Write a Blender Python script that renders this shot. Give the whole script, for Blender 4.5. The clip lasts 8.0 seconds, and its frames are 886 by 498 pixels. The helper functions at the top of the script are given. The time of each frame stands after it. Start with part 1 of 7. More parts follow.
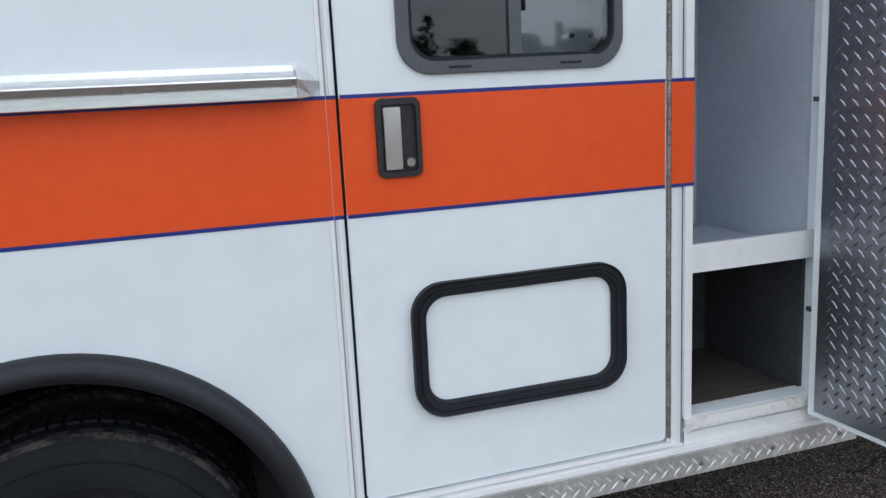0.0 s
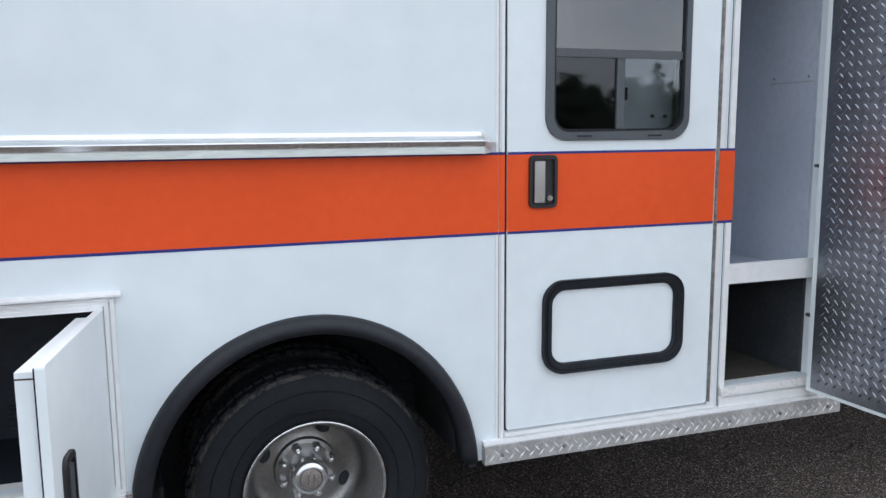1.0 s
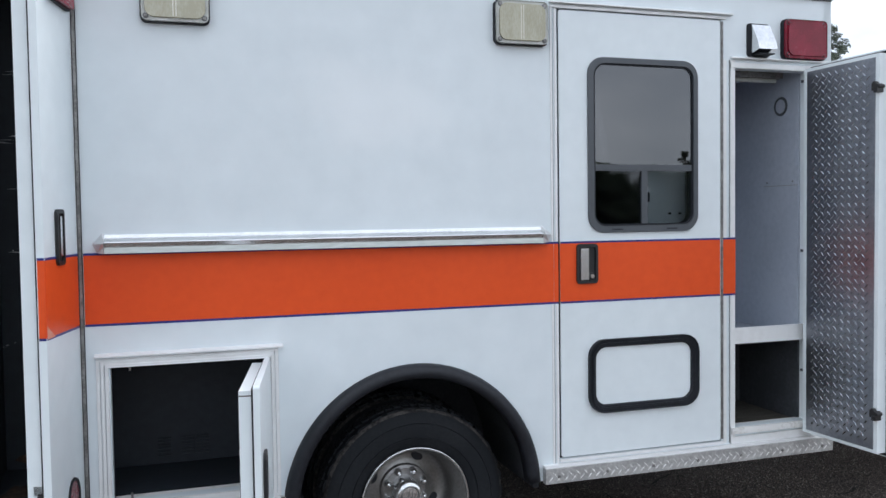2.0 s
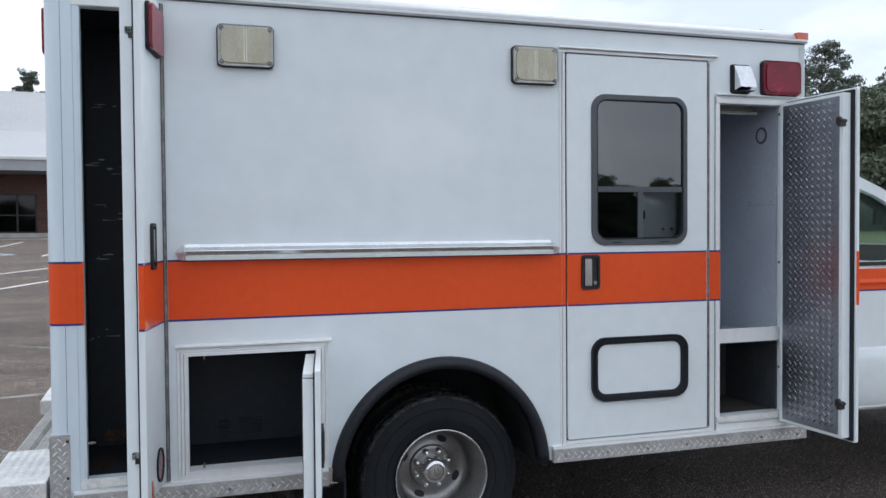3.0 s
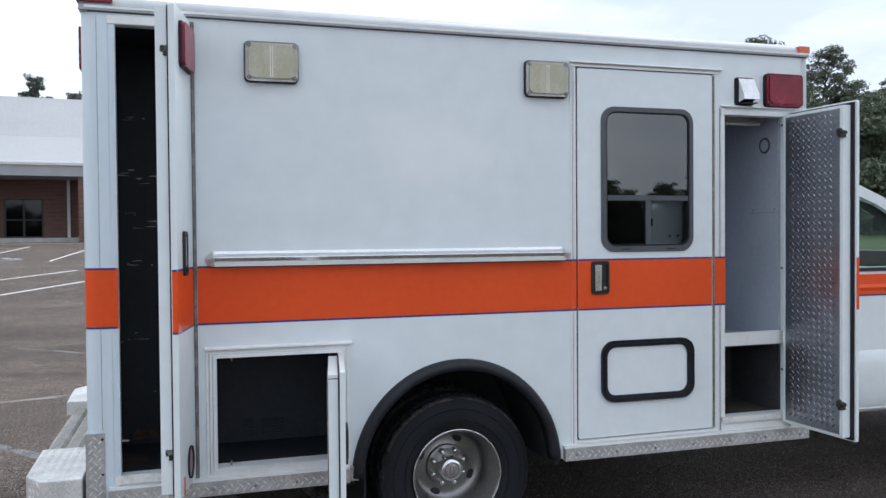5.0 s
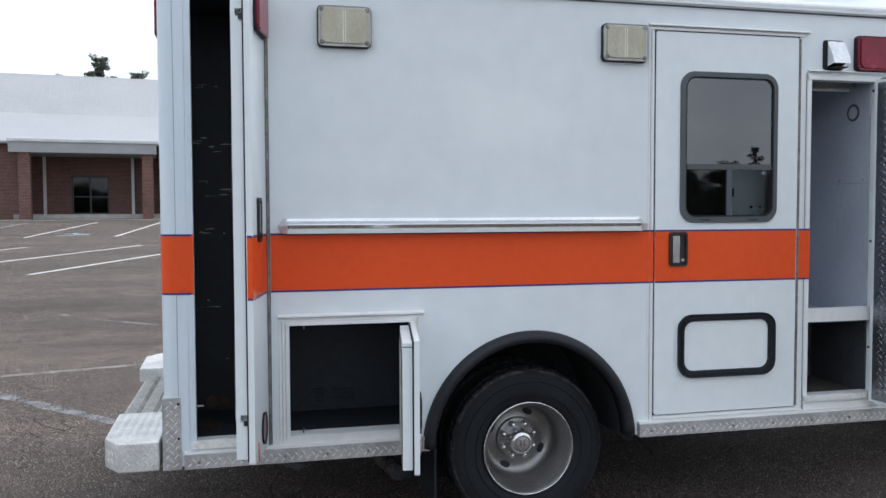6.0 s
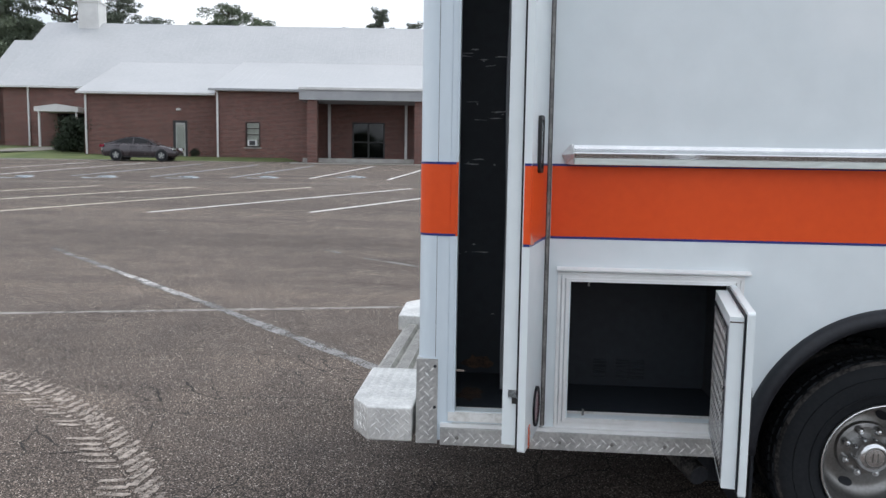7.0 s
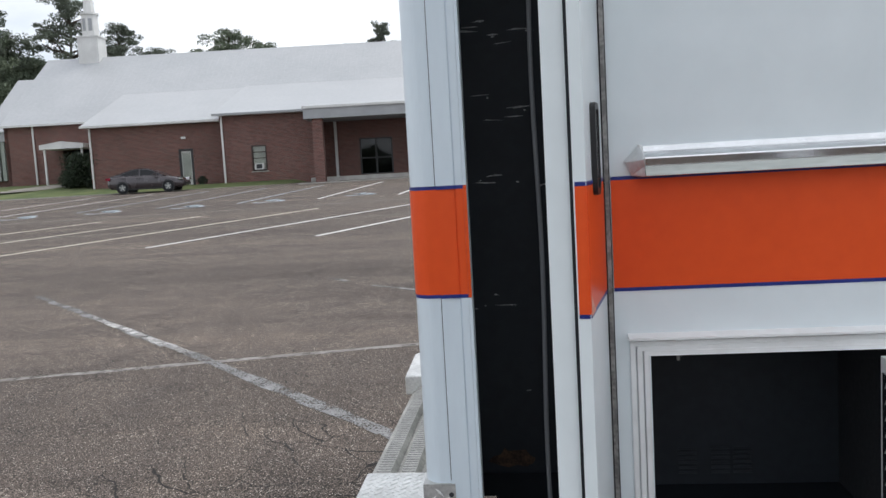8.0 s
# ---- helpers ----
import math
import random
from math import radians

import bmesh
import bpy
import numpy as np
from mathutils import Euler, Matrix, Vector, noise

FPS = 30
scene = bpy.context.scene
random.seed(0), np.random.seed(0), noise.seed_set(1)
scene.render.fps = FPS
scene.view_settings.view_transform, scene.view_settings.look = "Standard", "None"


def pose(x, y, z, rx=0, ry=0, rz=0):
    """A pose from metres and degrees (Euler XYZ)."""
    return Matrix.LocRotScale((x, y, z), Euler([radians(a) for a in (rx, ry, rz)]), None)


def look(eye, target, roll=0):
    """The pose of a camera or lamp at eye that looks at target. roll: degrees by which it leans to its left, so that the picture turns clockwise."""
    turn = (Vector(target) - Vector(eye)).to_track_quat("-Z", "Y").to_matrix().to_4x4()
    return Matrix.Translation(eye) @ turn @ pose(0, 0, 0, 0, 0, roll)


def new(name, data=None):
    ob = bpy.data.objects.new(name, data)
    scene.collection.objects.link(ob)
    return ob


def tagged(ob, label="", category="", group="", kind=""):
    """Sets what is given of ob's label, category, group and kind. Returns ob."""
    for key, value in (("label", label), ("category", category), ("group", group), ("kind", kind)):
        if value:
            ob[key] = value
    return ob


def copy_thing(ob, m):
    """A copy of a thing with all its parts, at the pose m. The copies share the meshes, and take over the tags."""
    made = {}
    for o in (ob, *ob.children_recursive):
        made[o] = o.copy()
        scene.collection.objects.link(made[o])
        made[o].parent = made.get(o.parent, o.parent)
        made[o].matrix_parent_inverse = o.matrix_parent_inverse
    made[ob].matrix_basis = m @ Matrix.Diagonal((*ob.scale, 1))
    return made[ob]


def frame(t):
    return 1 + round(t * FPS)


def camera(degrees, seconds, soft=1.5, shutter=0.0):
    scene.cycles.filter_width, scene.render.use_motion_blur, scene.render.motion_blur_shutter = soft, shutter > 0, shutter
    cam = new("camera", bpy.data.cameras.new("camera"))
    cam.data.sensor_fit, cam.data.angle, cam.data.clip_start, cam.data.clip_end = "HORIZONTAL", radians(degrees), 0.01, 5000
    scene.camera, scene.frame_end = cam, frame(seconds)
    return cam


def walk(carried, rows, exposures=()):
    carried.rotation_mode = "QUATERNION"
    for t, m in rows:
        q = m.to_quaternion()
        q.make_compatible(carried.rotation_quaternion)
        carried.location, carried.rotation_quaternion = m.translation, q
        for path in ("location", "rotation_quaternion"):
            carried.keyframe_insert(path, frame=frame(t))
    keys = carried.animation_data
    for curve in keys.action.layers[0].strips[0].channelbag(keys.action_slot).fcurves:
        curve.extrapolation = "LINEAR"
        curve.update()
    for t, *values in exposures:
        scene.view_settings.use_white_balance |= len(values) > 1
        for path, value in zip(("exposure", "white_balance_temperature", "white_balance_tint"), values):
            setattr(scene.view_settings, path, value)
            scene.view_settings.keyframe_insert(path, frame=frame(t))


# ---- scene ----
cam = camera(57.0, 8.0, soft=1.5)
PATH = [
    (0, (-0.334, -1.671, 1.422), (0.275, 0.196, 1.043), -2.9),
    (0.5, (-0.671, -1.997, 1.479), (-0.045, -0.129, 1.131), -1.8),
    (1, (-1.024, -2.32, 1.498), (-0.367, -0.454, 1.206), -0.4),
    (1.5, (-1.243, -2.703, 1.518), (-0.606, -0.817, 1.327), -0.3),
    (2, (-1.454, -3.052, 1.534), (-0.857, -1.145, 1.455), -0.8),
    (2.2, (-1.563, -3.164, 1.532), (-0.963, -1.257, 1.466), -0.6),
    (3.3, (-1.729, -3.618, 1.555), (-1.148, -1.705, 1.508), -0.5),
    (3.5, (-1.764, -3.648, 1.559), (-1.188, -1.734, 1.515), -0.6),
    (4, (-1.801, -3.678, 1.562), (-1.21, -1.768, 1.525), -0.6),
    (4.2, (-1.8, -3.674, 1.559), (-1.206, -1.764, 1.525), -0.6),
    (5.3, (-1.812, -3.664, 1.562), (-1.235, -1.75, 1.518), -0.4),
    (5.5, (-1.822, -3.658, 1.553), (-1.246, -1.743, 1.505), -0.3),
    (6, (-1.869, -3.578, 1.515), (-1.417, -1.632, 1.424), -0.2),
    (6.5, (-1.868, -3.243, 1.467), (-1.736, -1.253, 1.31), 0.7),
    (7, (-1.92, -2.806, 1.43), (-2.094, -0.826, 1.214), 0.9),
    (7.5, (-1.979, -2.36, 1.47), (-2.21, -0.384, 1.266), -1.5),
    (8, (-1.978, -1.829, 1.46), (-2.193, 0.15, 1.268), -3.2),
]
walk(cam, [(t, look(eye, target, roll)) for t, eye, target, roll in PATH],
     [(0.0, 0.74, 6170, 10), (0.5, 0.84, 6150, 10), (1.0, 0.84, 6130, 10), (2.0, 0.64, 6090, 10), (3.5, 0.34, 6080, 10), (5.5, 0.40, 6080, 10), (6.0, 0.40, 6110, 10), (7.0, 0.45, 6270, 10), (7.5, 0.52, 6370, 10), (8.0, 0.33, 6400, 10)])

# ---- light ----
world = bpy.data.worlds.new("overcast_sky")
scene.world = world
world.use_nodes = True
wn, wl = world.node_tree.nodes, world.node_tree.links
wn.clear()
w_out = wn.new("ShaderNodeOutputWorld")
w_bg = wn.new("ShaderNodeBackground")
w_sky = wn.new("ShaderNodeTexSky")
w_sky.sky_type, w_sky.sun_disc = "NISHITA", False
w_sky.sun_elevation, w_sky.sun_rotation = radians(60), radians(54)
w_mul = wn.new("ShaderNodeVectorMath")
w_mul.operation = "SCALE"
w_mul.inputs["Scale"].default_value = 0.10
w_co = wn.new("ShaderNodeTexCoord")
w_map = wn.new("ShaderNodeMapping")
w_map.inputs["Scale"].default_value = (1.0, 1.0, 2.6)
w_n = wn.new("ShaderNodeTexNoise")
w_n.inputs["Scale"].default_value, w_n.inputs["Detail"].default_value = 2.2, 7.0
w_n.inputs["Roughness"].default_value = 0.55
w_ramp = wn.new("ShaderNodeValToRGB")
w_ramp.color_ramp.elements[0].position, w_ramp.color_ramp.elements[0].color = 0.36, (0.62, 0.665, 0.73, 1)
w_ramp.color_ramp.elements[1].position, w_ramp.color_ramp.elements[1].color = 0.62, (1.04, 1.05, 1.07, 1)
w_mix = wn.new("ShaderNodeMix")
w_mix.data_type = "RGBA"
w_mix.inputs[0].default_value = 0.86
wl.new(w_co.outputs["Generated"], w_map.inputs["Vector"])
wl.new(w_map.outputs["Vector"], w_n.inputs["Vector"])
wl.new(w_n.outputs["Fac"], w_ramp.inputs["Fac"])
wl.new(w_sky.outputs["Color"], w_mul.inputs[0])
wl.new(w_mul.outputs["Vector"], w_mix.inputs[6])
wl.new(w_ramp.outputs["Color"], w_mix.inputs[7])
# the cloud is thinner and brighter on the walker's side than over the building
w_sep = wn.new("ShaderNodeSeparateXYZ")
wl.new(w_co.outputs["Generated"], w_sep.inputs[0])
w_side = wn.new("ShaderNodeMapRange")
w_side.interpolation_type = "SMOOTHSTEP"
w_side.inputs["From Min"].default_value, w_side.inputs["From Max"].default_value = -0.8, 0.8
w_side.inputs["To Min"].default_value, w_side.inputs["To Max"].default_value = 1.10, 1.08
wl.new(w_sep.outputs["Y"], w_side.inputs["Value"])
w_grade = wn.new("ShaderNodeVectorMath")
w_grade.operation = "SCALE"
wl.new(w_mix.outputs[2], w_grade.inputs[0])
wl.new(w_side.outputs["Result"], w_grade.inputs["Scale"])
wl.new(w_grade.outputs["Vector"], w_bg.inputs["Color"])
w_bg.inputs["Strength"].default_value = 1.0
wl.new(w_bg.outputs["Background"], w_out.inputs["Surface"])

sun = new("sun", bpy.data.lights.new("sun", "SUN"))
sun.data.energy, sun.data.angle, sun.data.color = 1.5, radians(30), (1.0, 0.96, 0.90)
sun.matrix_world = look((18, 13, 38), (0, 0, 0))

# ---- materials ----


def material(name, color, color2=None, rough=0.5, metal=0.0, scale=8.0, fine=60.0, bump=0.0, bump_scale=60.0, coat=0.0, low=0.42, high=0.62, rough_var=0.08, spec=0.5, stretch=(1, 1, 1)):
    """Two colours mixed by coarse and fine noise, uneven gloss and a little relief."""
    m = bpy.data.materials.new(name)
    m.use_nodes = True
    n, l = m.node_tree.nodes, m.node_tree.links
    b = n["Principled BSDF"]
    co = n.new("ShaderNodeTexCoord")
    mp = n.new("ShaderNodeMapping")
    mp.inputs["Scale"].default_value = stretch
    l.new(co.outputs["Object"], mp.inputs["Vector"])
    a = n.new("ShaderNodeTexNoise")
    a.inputs["Scale"].default_value, a.inputs["Detail"].default_value = scale, 6.0
    f = n.new("ShaderNodeTexNoise")
    f.inputs["Scale"].default_value, f.inputs["Detail"].default_value = fine, 3.0
    l.new(mp.outputs["Vector"], a.inputs["Vector"])
    l.new(mp.outputs["Vector"], f.inputs["Vector"])
    add = n.new("ShaderNodeMath")
    add.operation = "MULTIPLY_ADD"
    l.new(f.outputs["Fac"], add.inputs[0])
    add.inputs[1].default_value = 0.45
    sc = n.new("ShaderNodeMath")
    sc.operation = "MULTIPLY_ADD"
    l.new(a.outputs["Fac"], sc.inputs[0])
    sc.inputs[1].default_value, sc.inputs[2].default_value = 0.55, 0.0
    l.new(sc.outputs[0], add.inputs[2])
    r = n.new("ShaderNodeValToRGB")
    r.color_ramp.elements[0].position, r.color_ramp.elements[1].position = low, high
    r.color_ramp.elements[0].color = (*color, 1)
    r.color_ramp.elements[1].color = (*(color2 or color), 1)
    l.new(add.outputs[0], r.inputs["Fac"])
    l.new(r.outputs["Color"], b.inputs["Base Color"])
    rr = n.new("ShaderNodeMapRange")
    rr.inputs["To Min"].default_value, rr.inputs["To Max"].default_value = max(rough - rough_var, 0.02), min(rough + rough_var, 1.0)
    l.new(a.outputs["Fac"], rr.inputs["Value"])
    l.new(rr.outputs["Result"], b.inputs["Roughness"])
    b.inputs["Metallic"].default_value = metal
    b.inputs["Specular IOR Level"].default_value = spec
    b.inputs["Coat Weight"].default_value = coat
    b.inputs["Coat Roughness"].default_value = 0.08
    if bump:
        t = n.new("ShaderNodeTexNoise")
        t.inputs["Scale"].default_value, t.inputs["Detail"].default_value = bump_scale, 4.0
        l.new(mp.outputs["Vector"], t.inputs["Vector"])
        bp = n.new("ShaderNodeBump")
        bp.inputs["Strength"].default_value, bp.inputs["Distance"].default_value = min(bump, 1.0), 0.01 * max(bump, 0.2)
        l.new(t.outputs["Fac"], bp.inputs["Height"])
        l.new(bp.outputs["Normal"], b.inputs["Normal"])
    return m


def glass(name, tint, clear, rough=0.02, ior=1.9):
    """A tinted pane: it lets some light through and mirrors by Fresnel."""
    m = bpy.data.materials.new(name)
    m.use_nodes = True
    n, l = m.node_tree.nodes, m.node_tree.links
    n.clear()
    out = n.new("ShaderNodeOutputMaterial")
    tr = n.new("ShaderNodeBsdfTransparent")
    tr.inputs["Color"].default_value = (*[c * clear for c in tint], 1)
    gl = n.new("ShaderNodeBsdfGlossy")
    gl.inputs["Roughness"].default_value = rough
    gl.inputs["Color"].default_value = (0.95, 0.97, 1.0, 1)
    fr = n.new("ShaderNodeFresnel")
    fr.inputs["IOR"].default_value = ior
    mx = n.new("ShaderNodeMixShader")
    l.new(fr.outputs["Fac"], mx.inputs[0])
    l.new(tr.outputs[0], mx.inputs[1])
    l.new(gl.outputs[0], mx.inputs[2])
    l.new(mx.outputs[0], out.inputs["Surface"])
    return m


def sheet_glass(name, tint, clear, f0=0.05, rough=0.02):
    """Clear vehicle glass: gloss grows towards grazing views, alike on both faces."""
    m = glass(name, tint, clear, rough)
    n, l = m.node_tree.nodes, m.node_tree.links
    mx = next(x for x in n if x.bl_idname == "ShaderNodeMixShader")
    n.remove(next(x for x in n if x.bl_idname == "ShaderNodeFresnel"))
    lw = n.new("ShaderNodeLayerWeight")
    lw.inputs["Blend"].default_value = 0.5
    pw = n.new("ShaderNodeMath")
    pw.operation = "POWER"
    pw.inputs[1].default_value = 5.0
    ad = n.new("ShaderNodeMath")
    ad.operation = "MULTIPLY_ADD"
    ad.inputs[1].default_value = 1.0 - f0
    ad.inputs[2].default_value = f0
    l.new(lw.outputs["Facing"], pw.inputs[0])
    l.new(pw.outputs[0], ad.inputs[0])
    l.new(ad.outputs[0], mx.inputs[0])
    return m


WHITE = material("white_coach_paint", (0.73, 0.79, 0.81), (0.79, 0.85, 0.87), rough=0.30, scale=1.3, fine=14, bump=0.03, bump_scale=1.6, coat=0.05, low=0.3, high=0.6, spec=0.25)


def pale_patch(m, cx, cz, wide, high, color):
    """A paler, ragged patch on the paint."""
    n, l = m.node_tree.nodes, m.node_tree.links
    b = n["Principled BSDF"]
    co = n.new("ShaderNodeTexCoord")
    mp = n.new("ShaderNodeMapping")
    mp.inputs["Location"].default_value = (-cx / wide, 0, -cz / high)
    mp.inputs["Scale"].default_value = (1 / wide, 0, 1 / high)
    l.new(co.outputs["Object"], mp.inputs["Vector"])
    no = n.new("ShaderNodeTexNoise")
    no.inputs["Scale"].default_value, no.inputs["Detail"].default_value = 4.0, 5.0
    l.new(co.outputs["Object"], no.inputs["Vector"])
    wob = n.new("ShaderNodeVectorMath")
    wob.operation = "MULTIPLY_ADD"
    l.new(no.outputs["Color"], wob.inputs[0])
    wob.inputs[1].default_value, wob.inputs[2].default_value = (1.5, 0.0, 1.5), (-0.75, 0.0, -0.75)
    add = n.new("ShaderNodeVectorMath")
    l.new(mp.outputs["Vector"], add.inputs[0])
    l.new(wob.outputs["Vector"], add.inputs[1])
    ln = n.new("ShaderNodeVectorMath")
    ln.operation = "LENGTH"
    l.new(add.outputs["Vector"], ln.inputs[0])
    mr = n.new("ShaderNodeMapRange")
    mr.interpolation_type = "SMOOTHSTEP"
    mr.inputs["From Min"].default_value, mr.inputs["From Max"].default_value = 0.35, 1.25
    mr.inputs["To Min"].default_value, mr.inputs["To Max"].default_value = 0.42, 0.0
    l.new(ln.outputs["Value"], mr.inputs["Value"])
    mx = n.new("ShaderNodeMix")
    mx.data_type = "RGBA"
    old = b.inputs["Base Color"].links[0].from_socket
    l.new(mr.outputs["Result"], mx.inputs[0])
    l.new(old, mx.inputs[6])
    mx.inputs[7].default_value = (*color, 1)
    l.new(mx.outputs[2], b.inputs["Base Color"])
    return m


SIDE_WHITE = pale_patch(material("white_side_paint", (0.70, 0.76, 0.785), (0.77, 0.83, 0.855), rough=0.30, scale=1.1, fine=9, bump=0.03, bump_scale=1.6, coat=0.05, low=0.3, high=0.62, spec=0.25), -0.77, 1.96, 0.30, 0.19, (0.88, 0.91, 0.92))
ROOF_PAINT = material("weathered_white_roof_paint", (0.38, 0.405, 0.43), (0.46, 0.485, 0.51), rough=0.42, scale=1.5, fine=16, bump=0.02, bump_scale=4, low=0.3, high=0.65, spec=0.3)
POST_WHITE = material("bluish_white_gelcoat", (0.65, 0.735, 0.80), (0.70, 0.785, 0.845), rough=0.3, scale=2.5, fine=20, bump=0.02, bump_scale=5, coat=0.15, low=0.3, high=0.65, spec=0.4, stretch=(3, 3, 0.5))
WHITE_TRIM = material("white_trim_paint", (0.76, 0.765, 0.755), (0.84, 0.85, 0.845), rough=0.34, scale=5, fine=30, bump=0.03, bump_scale=90, low=0.3, high=0.55)
ORANGE = material("orange_vinyl", (0.73, 0.080, 0.014), (0.81, 0.097, 0.018), rough=0.38, spec=0.25, scale=1.6, fine=25, bump=0.02, bump_scale=3.0, coat=0.05, low=0.3, high=0.65)
BLUE = material("blue_pinstripe_vinyl", (0.006, 0.018, 0.165), (0.010, 0.028, 0.22), rough=0.35, scale=12, fine=120)
RUBBER = material("black_rubber", (0.009, 0.011, 0.015), (0.017, 0.020, 0.026), rough=0.6, spec=0.3, scale=7, fine=90, bump=0.12, bump_scale=160)
FLARE = material("black_flare_rubber", (0.009, 0.0105, 0.0145), (0.016, 0.018, 0.024), rough=0.48, spec=0.4, scale=4, fine=60, bump=0.05, bump_scale=90)
RAIL_FACE = material("dull_rail_insert", (0.40, 0.43, 0.40), (0.52, 0.55, 0.52), rough=0.32, metal=0.35, scale=5, fine=60, bump=0.02, bump_scale=60, stretch=(0.4, 1, 3))
TYRE = material("tyre_rubber", (0.009, 0.011, 0.014), (0.018, 0.020, 0.023), rough=0.75, spec=0.3, scale=6, fine=80, bump=0.25, bump_scale=180, low=0.45, high=0.7)
GREY_FRAME = material("dark_grey_window_extrusion", (0.070, 0.078, 0.088), (0.082, 0.091, 0.103), rough=0.42, scale=4, fine=40, bump=0.02, bump_scale=90)
CHECKER = material("diamond_plate_aluminium", (0.28, 0.295, 0.33), (0.37, 0.385, 0.42), rough=0.26, metal=1.0, scale=7, fine=70, bump=0.02, bump_scale=60, rough_var=0.04)
PLATE_BASE = material("grey_plate_ground", (0.40, 0.40, 0.395), (0.60, 0.60, 0.585), rough=0.45, metal=0.45, scale=9, fine=90, bump=0.1, bump_scale=120)
CAP_PLATE = material("bright_plate_ground", (0.62, 0.62, 0.605), (0.84, 0.84, 0.82), rough=0.42, metal=0.4, scale=12, fine=90, bump=0.1, bump_scale=120)
STEP_GREY = material("weathered_step_metal", (0.36, 0.35, 0.32), (0.58, 0.565, 0.525), rough=0.55, metal=0.35, scale=7, fine=80, bump=0.1, bump_scale=110)
CHECKER_SOFT = material("hazy_aluminium_sheet", (0.27, 0.285, 0.32), (0.36, 0.375, 0.41), rough=0.40, metal=1.0, scale=7, fine=70, bump=0.02, bump_scale=60, rough_var=0.05)
CHECKER_DULL = material("weathered_diamond_plate", (0.66, 0.66, 0.65), (0.86, 0.86, 0.84), rough=0.42, metal=0.45, scale=12, fine=90, bump=0.1, bump_scale=120)
ALU = material("bright_aluminium", (0.72, 0.73, 0.74), (0.80, 0.81, 0.82), rough=0.2, metal=0.95, scale=9, fine=90, bump=0.03, bump_scale=40)
STEEL = material("brushed_wheel_steel", (0.20, 0.195, 0.19), (0.34, 0.335, 0.325), rough=0.36, metal=0.85, scale=5, fine=90, bump=0.03, bump_scale=120, low=0.32, high=0.68)
HINGE = material("dull_hinge_steel", (0.17, 0.165, 0.16), (0.36, 0.35, 0.335), rough=0.5, metal=0.5, scale=20, fine=120)
CHROME = material("chrome", (0.70, 0.71, 0.72), (0.80, 0.80, 0.80), rough=0.12, metal=1.0, scale=14, fine=80)
RED_LENS = material("red_lens", (0.17, 0.006, 0.020), (0.26, 0.012, 0.034), rough=0.25, scale=14, fine=160, bump=0.08, bump_scale=120, coat=0.15, spec=0.3)
AMBER_LENS = material("amber_lens", (0.55, 0.09, 0.03), (0.65, 0.13, 0.05), rough=0.22, scale=14, fine=120, coat=0.5)
CLEAR_LENS = material("yellowed_clear_lens", (0.37, 0.35, 0.24), (0.46, 0.44, 0.33), rough=0.18, scale=6, fine=60, bump=0.03, bump_scale=40, coat=0.7, stretch=(3, 1, 1))
LENS_RIM = material("pale_lens_rim", (0.42, 0.43, 0.40), (0.54, 0.55, 0.52), rough=0.25, scale=14, fine=90, coat=0.5)
LENS_STREAK = material("pale_lens_streak", (0.66, 0.65, 0.54), (0.80, 0.79, 0.70), rough=0.25, scale=10, fine=90, coat=0.5)
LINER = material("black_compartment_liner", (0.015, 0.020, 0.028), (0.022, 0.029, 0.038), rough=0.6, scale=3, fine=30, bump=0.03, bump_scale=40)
SCUFF = material("pale_scuffed_paint", (0.25, 0.26, 0.27), (0.60, 0.61, 0.62), rough=0.7, scale=30, fine=150)
RUST = material("rusty_stain", (0.030, 0.019, 0.014), (0.11, 0.066, 0.045), rough=0.85, scale=18, fine=120)
LOCKER = material("light_grey_locker_paint", (0.41, 0.45, 0.52), (0.47, 0.51, 0.58), rough=0.5, scale=3, fine=40, bump=0.03, bump_scale=40)
# LOCKER's grey taken down, with the shade under the locker shelf in it
LOCKER_DARK = material("darkened_locker_grey", (0.036, 0.040, 0.046), (0.058, 0.063, 0.071), rough=0.6, scale=5, fine=60)
CAST = material("cast_metal_end", (0.62, 0.63, 0.63), (0.74, 0.75, 0.75), rough=0.35, metal=0.35, scale=20, fine=90)
SILL = material("dirty_white_sill", (0.62, 0.61, 0.57), (0.84, 0.84, 0.82), rough=0.5, scale=9, fine=60, bump=0.05, bump_scale=70, low=0.36, high=0.52)
PLYWOOD = material("worn_plywood", (0.055, 0.050, 0.042), (0.105, 0.094, 0.078), rough=0.75, scale=6, fine=60, bump=0.12, bump_scale=70, stretch=(1, 6, 1))
CABIN = material("pale_cabin_lining", (0.66, 0.70, 0.73), (0.74, 0.78, 0.81), rough=0.5, scale=4, fine=40)
UNDER = material("black_underbody", (0.020, 0.023, 0.029), (0.036, 0.038, 0.043), rough=0.85, scale=9, fine=70, bump=0.2, bump_scale=60)
GLASS_DARK = glass("tinted_glass", (0.60, 0.63, 0.66), 0.22, rough=0.0, ior=2.05)
GLASS_SLIDE = glass("darker_tinted_glass", (0.55, 0.60, 0.66), 0.4, ior=1.55)
GLASS_CLEAR = glass("clear_cabin_glass", (0.93, 0.96, 0.97), 0.76, ior=1.6)
GLASS_CAR = sheet_glass("vehicle_glass", (0.90, 0.97, 0.94), 0.95)
GLASS_HOUSE = glass("building_glass", (0.95, 0.96, 0.94), 0.95, ior=1.3)
GLASS_PORCH = glass("dark_porch_glass", (0.4, 0.46, 0.5), 0.4, rough=0.03, ior=1.4)
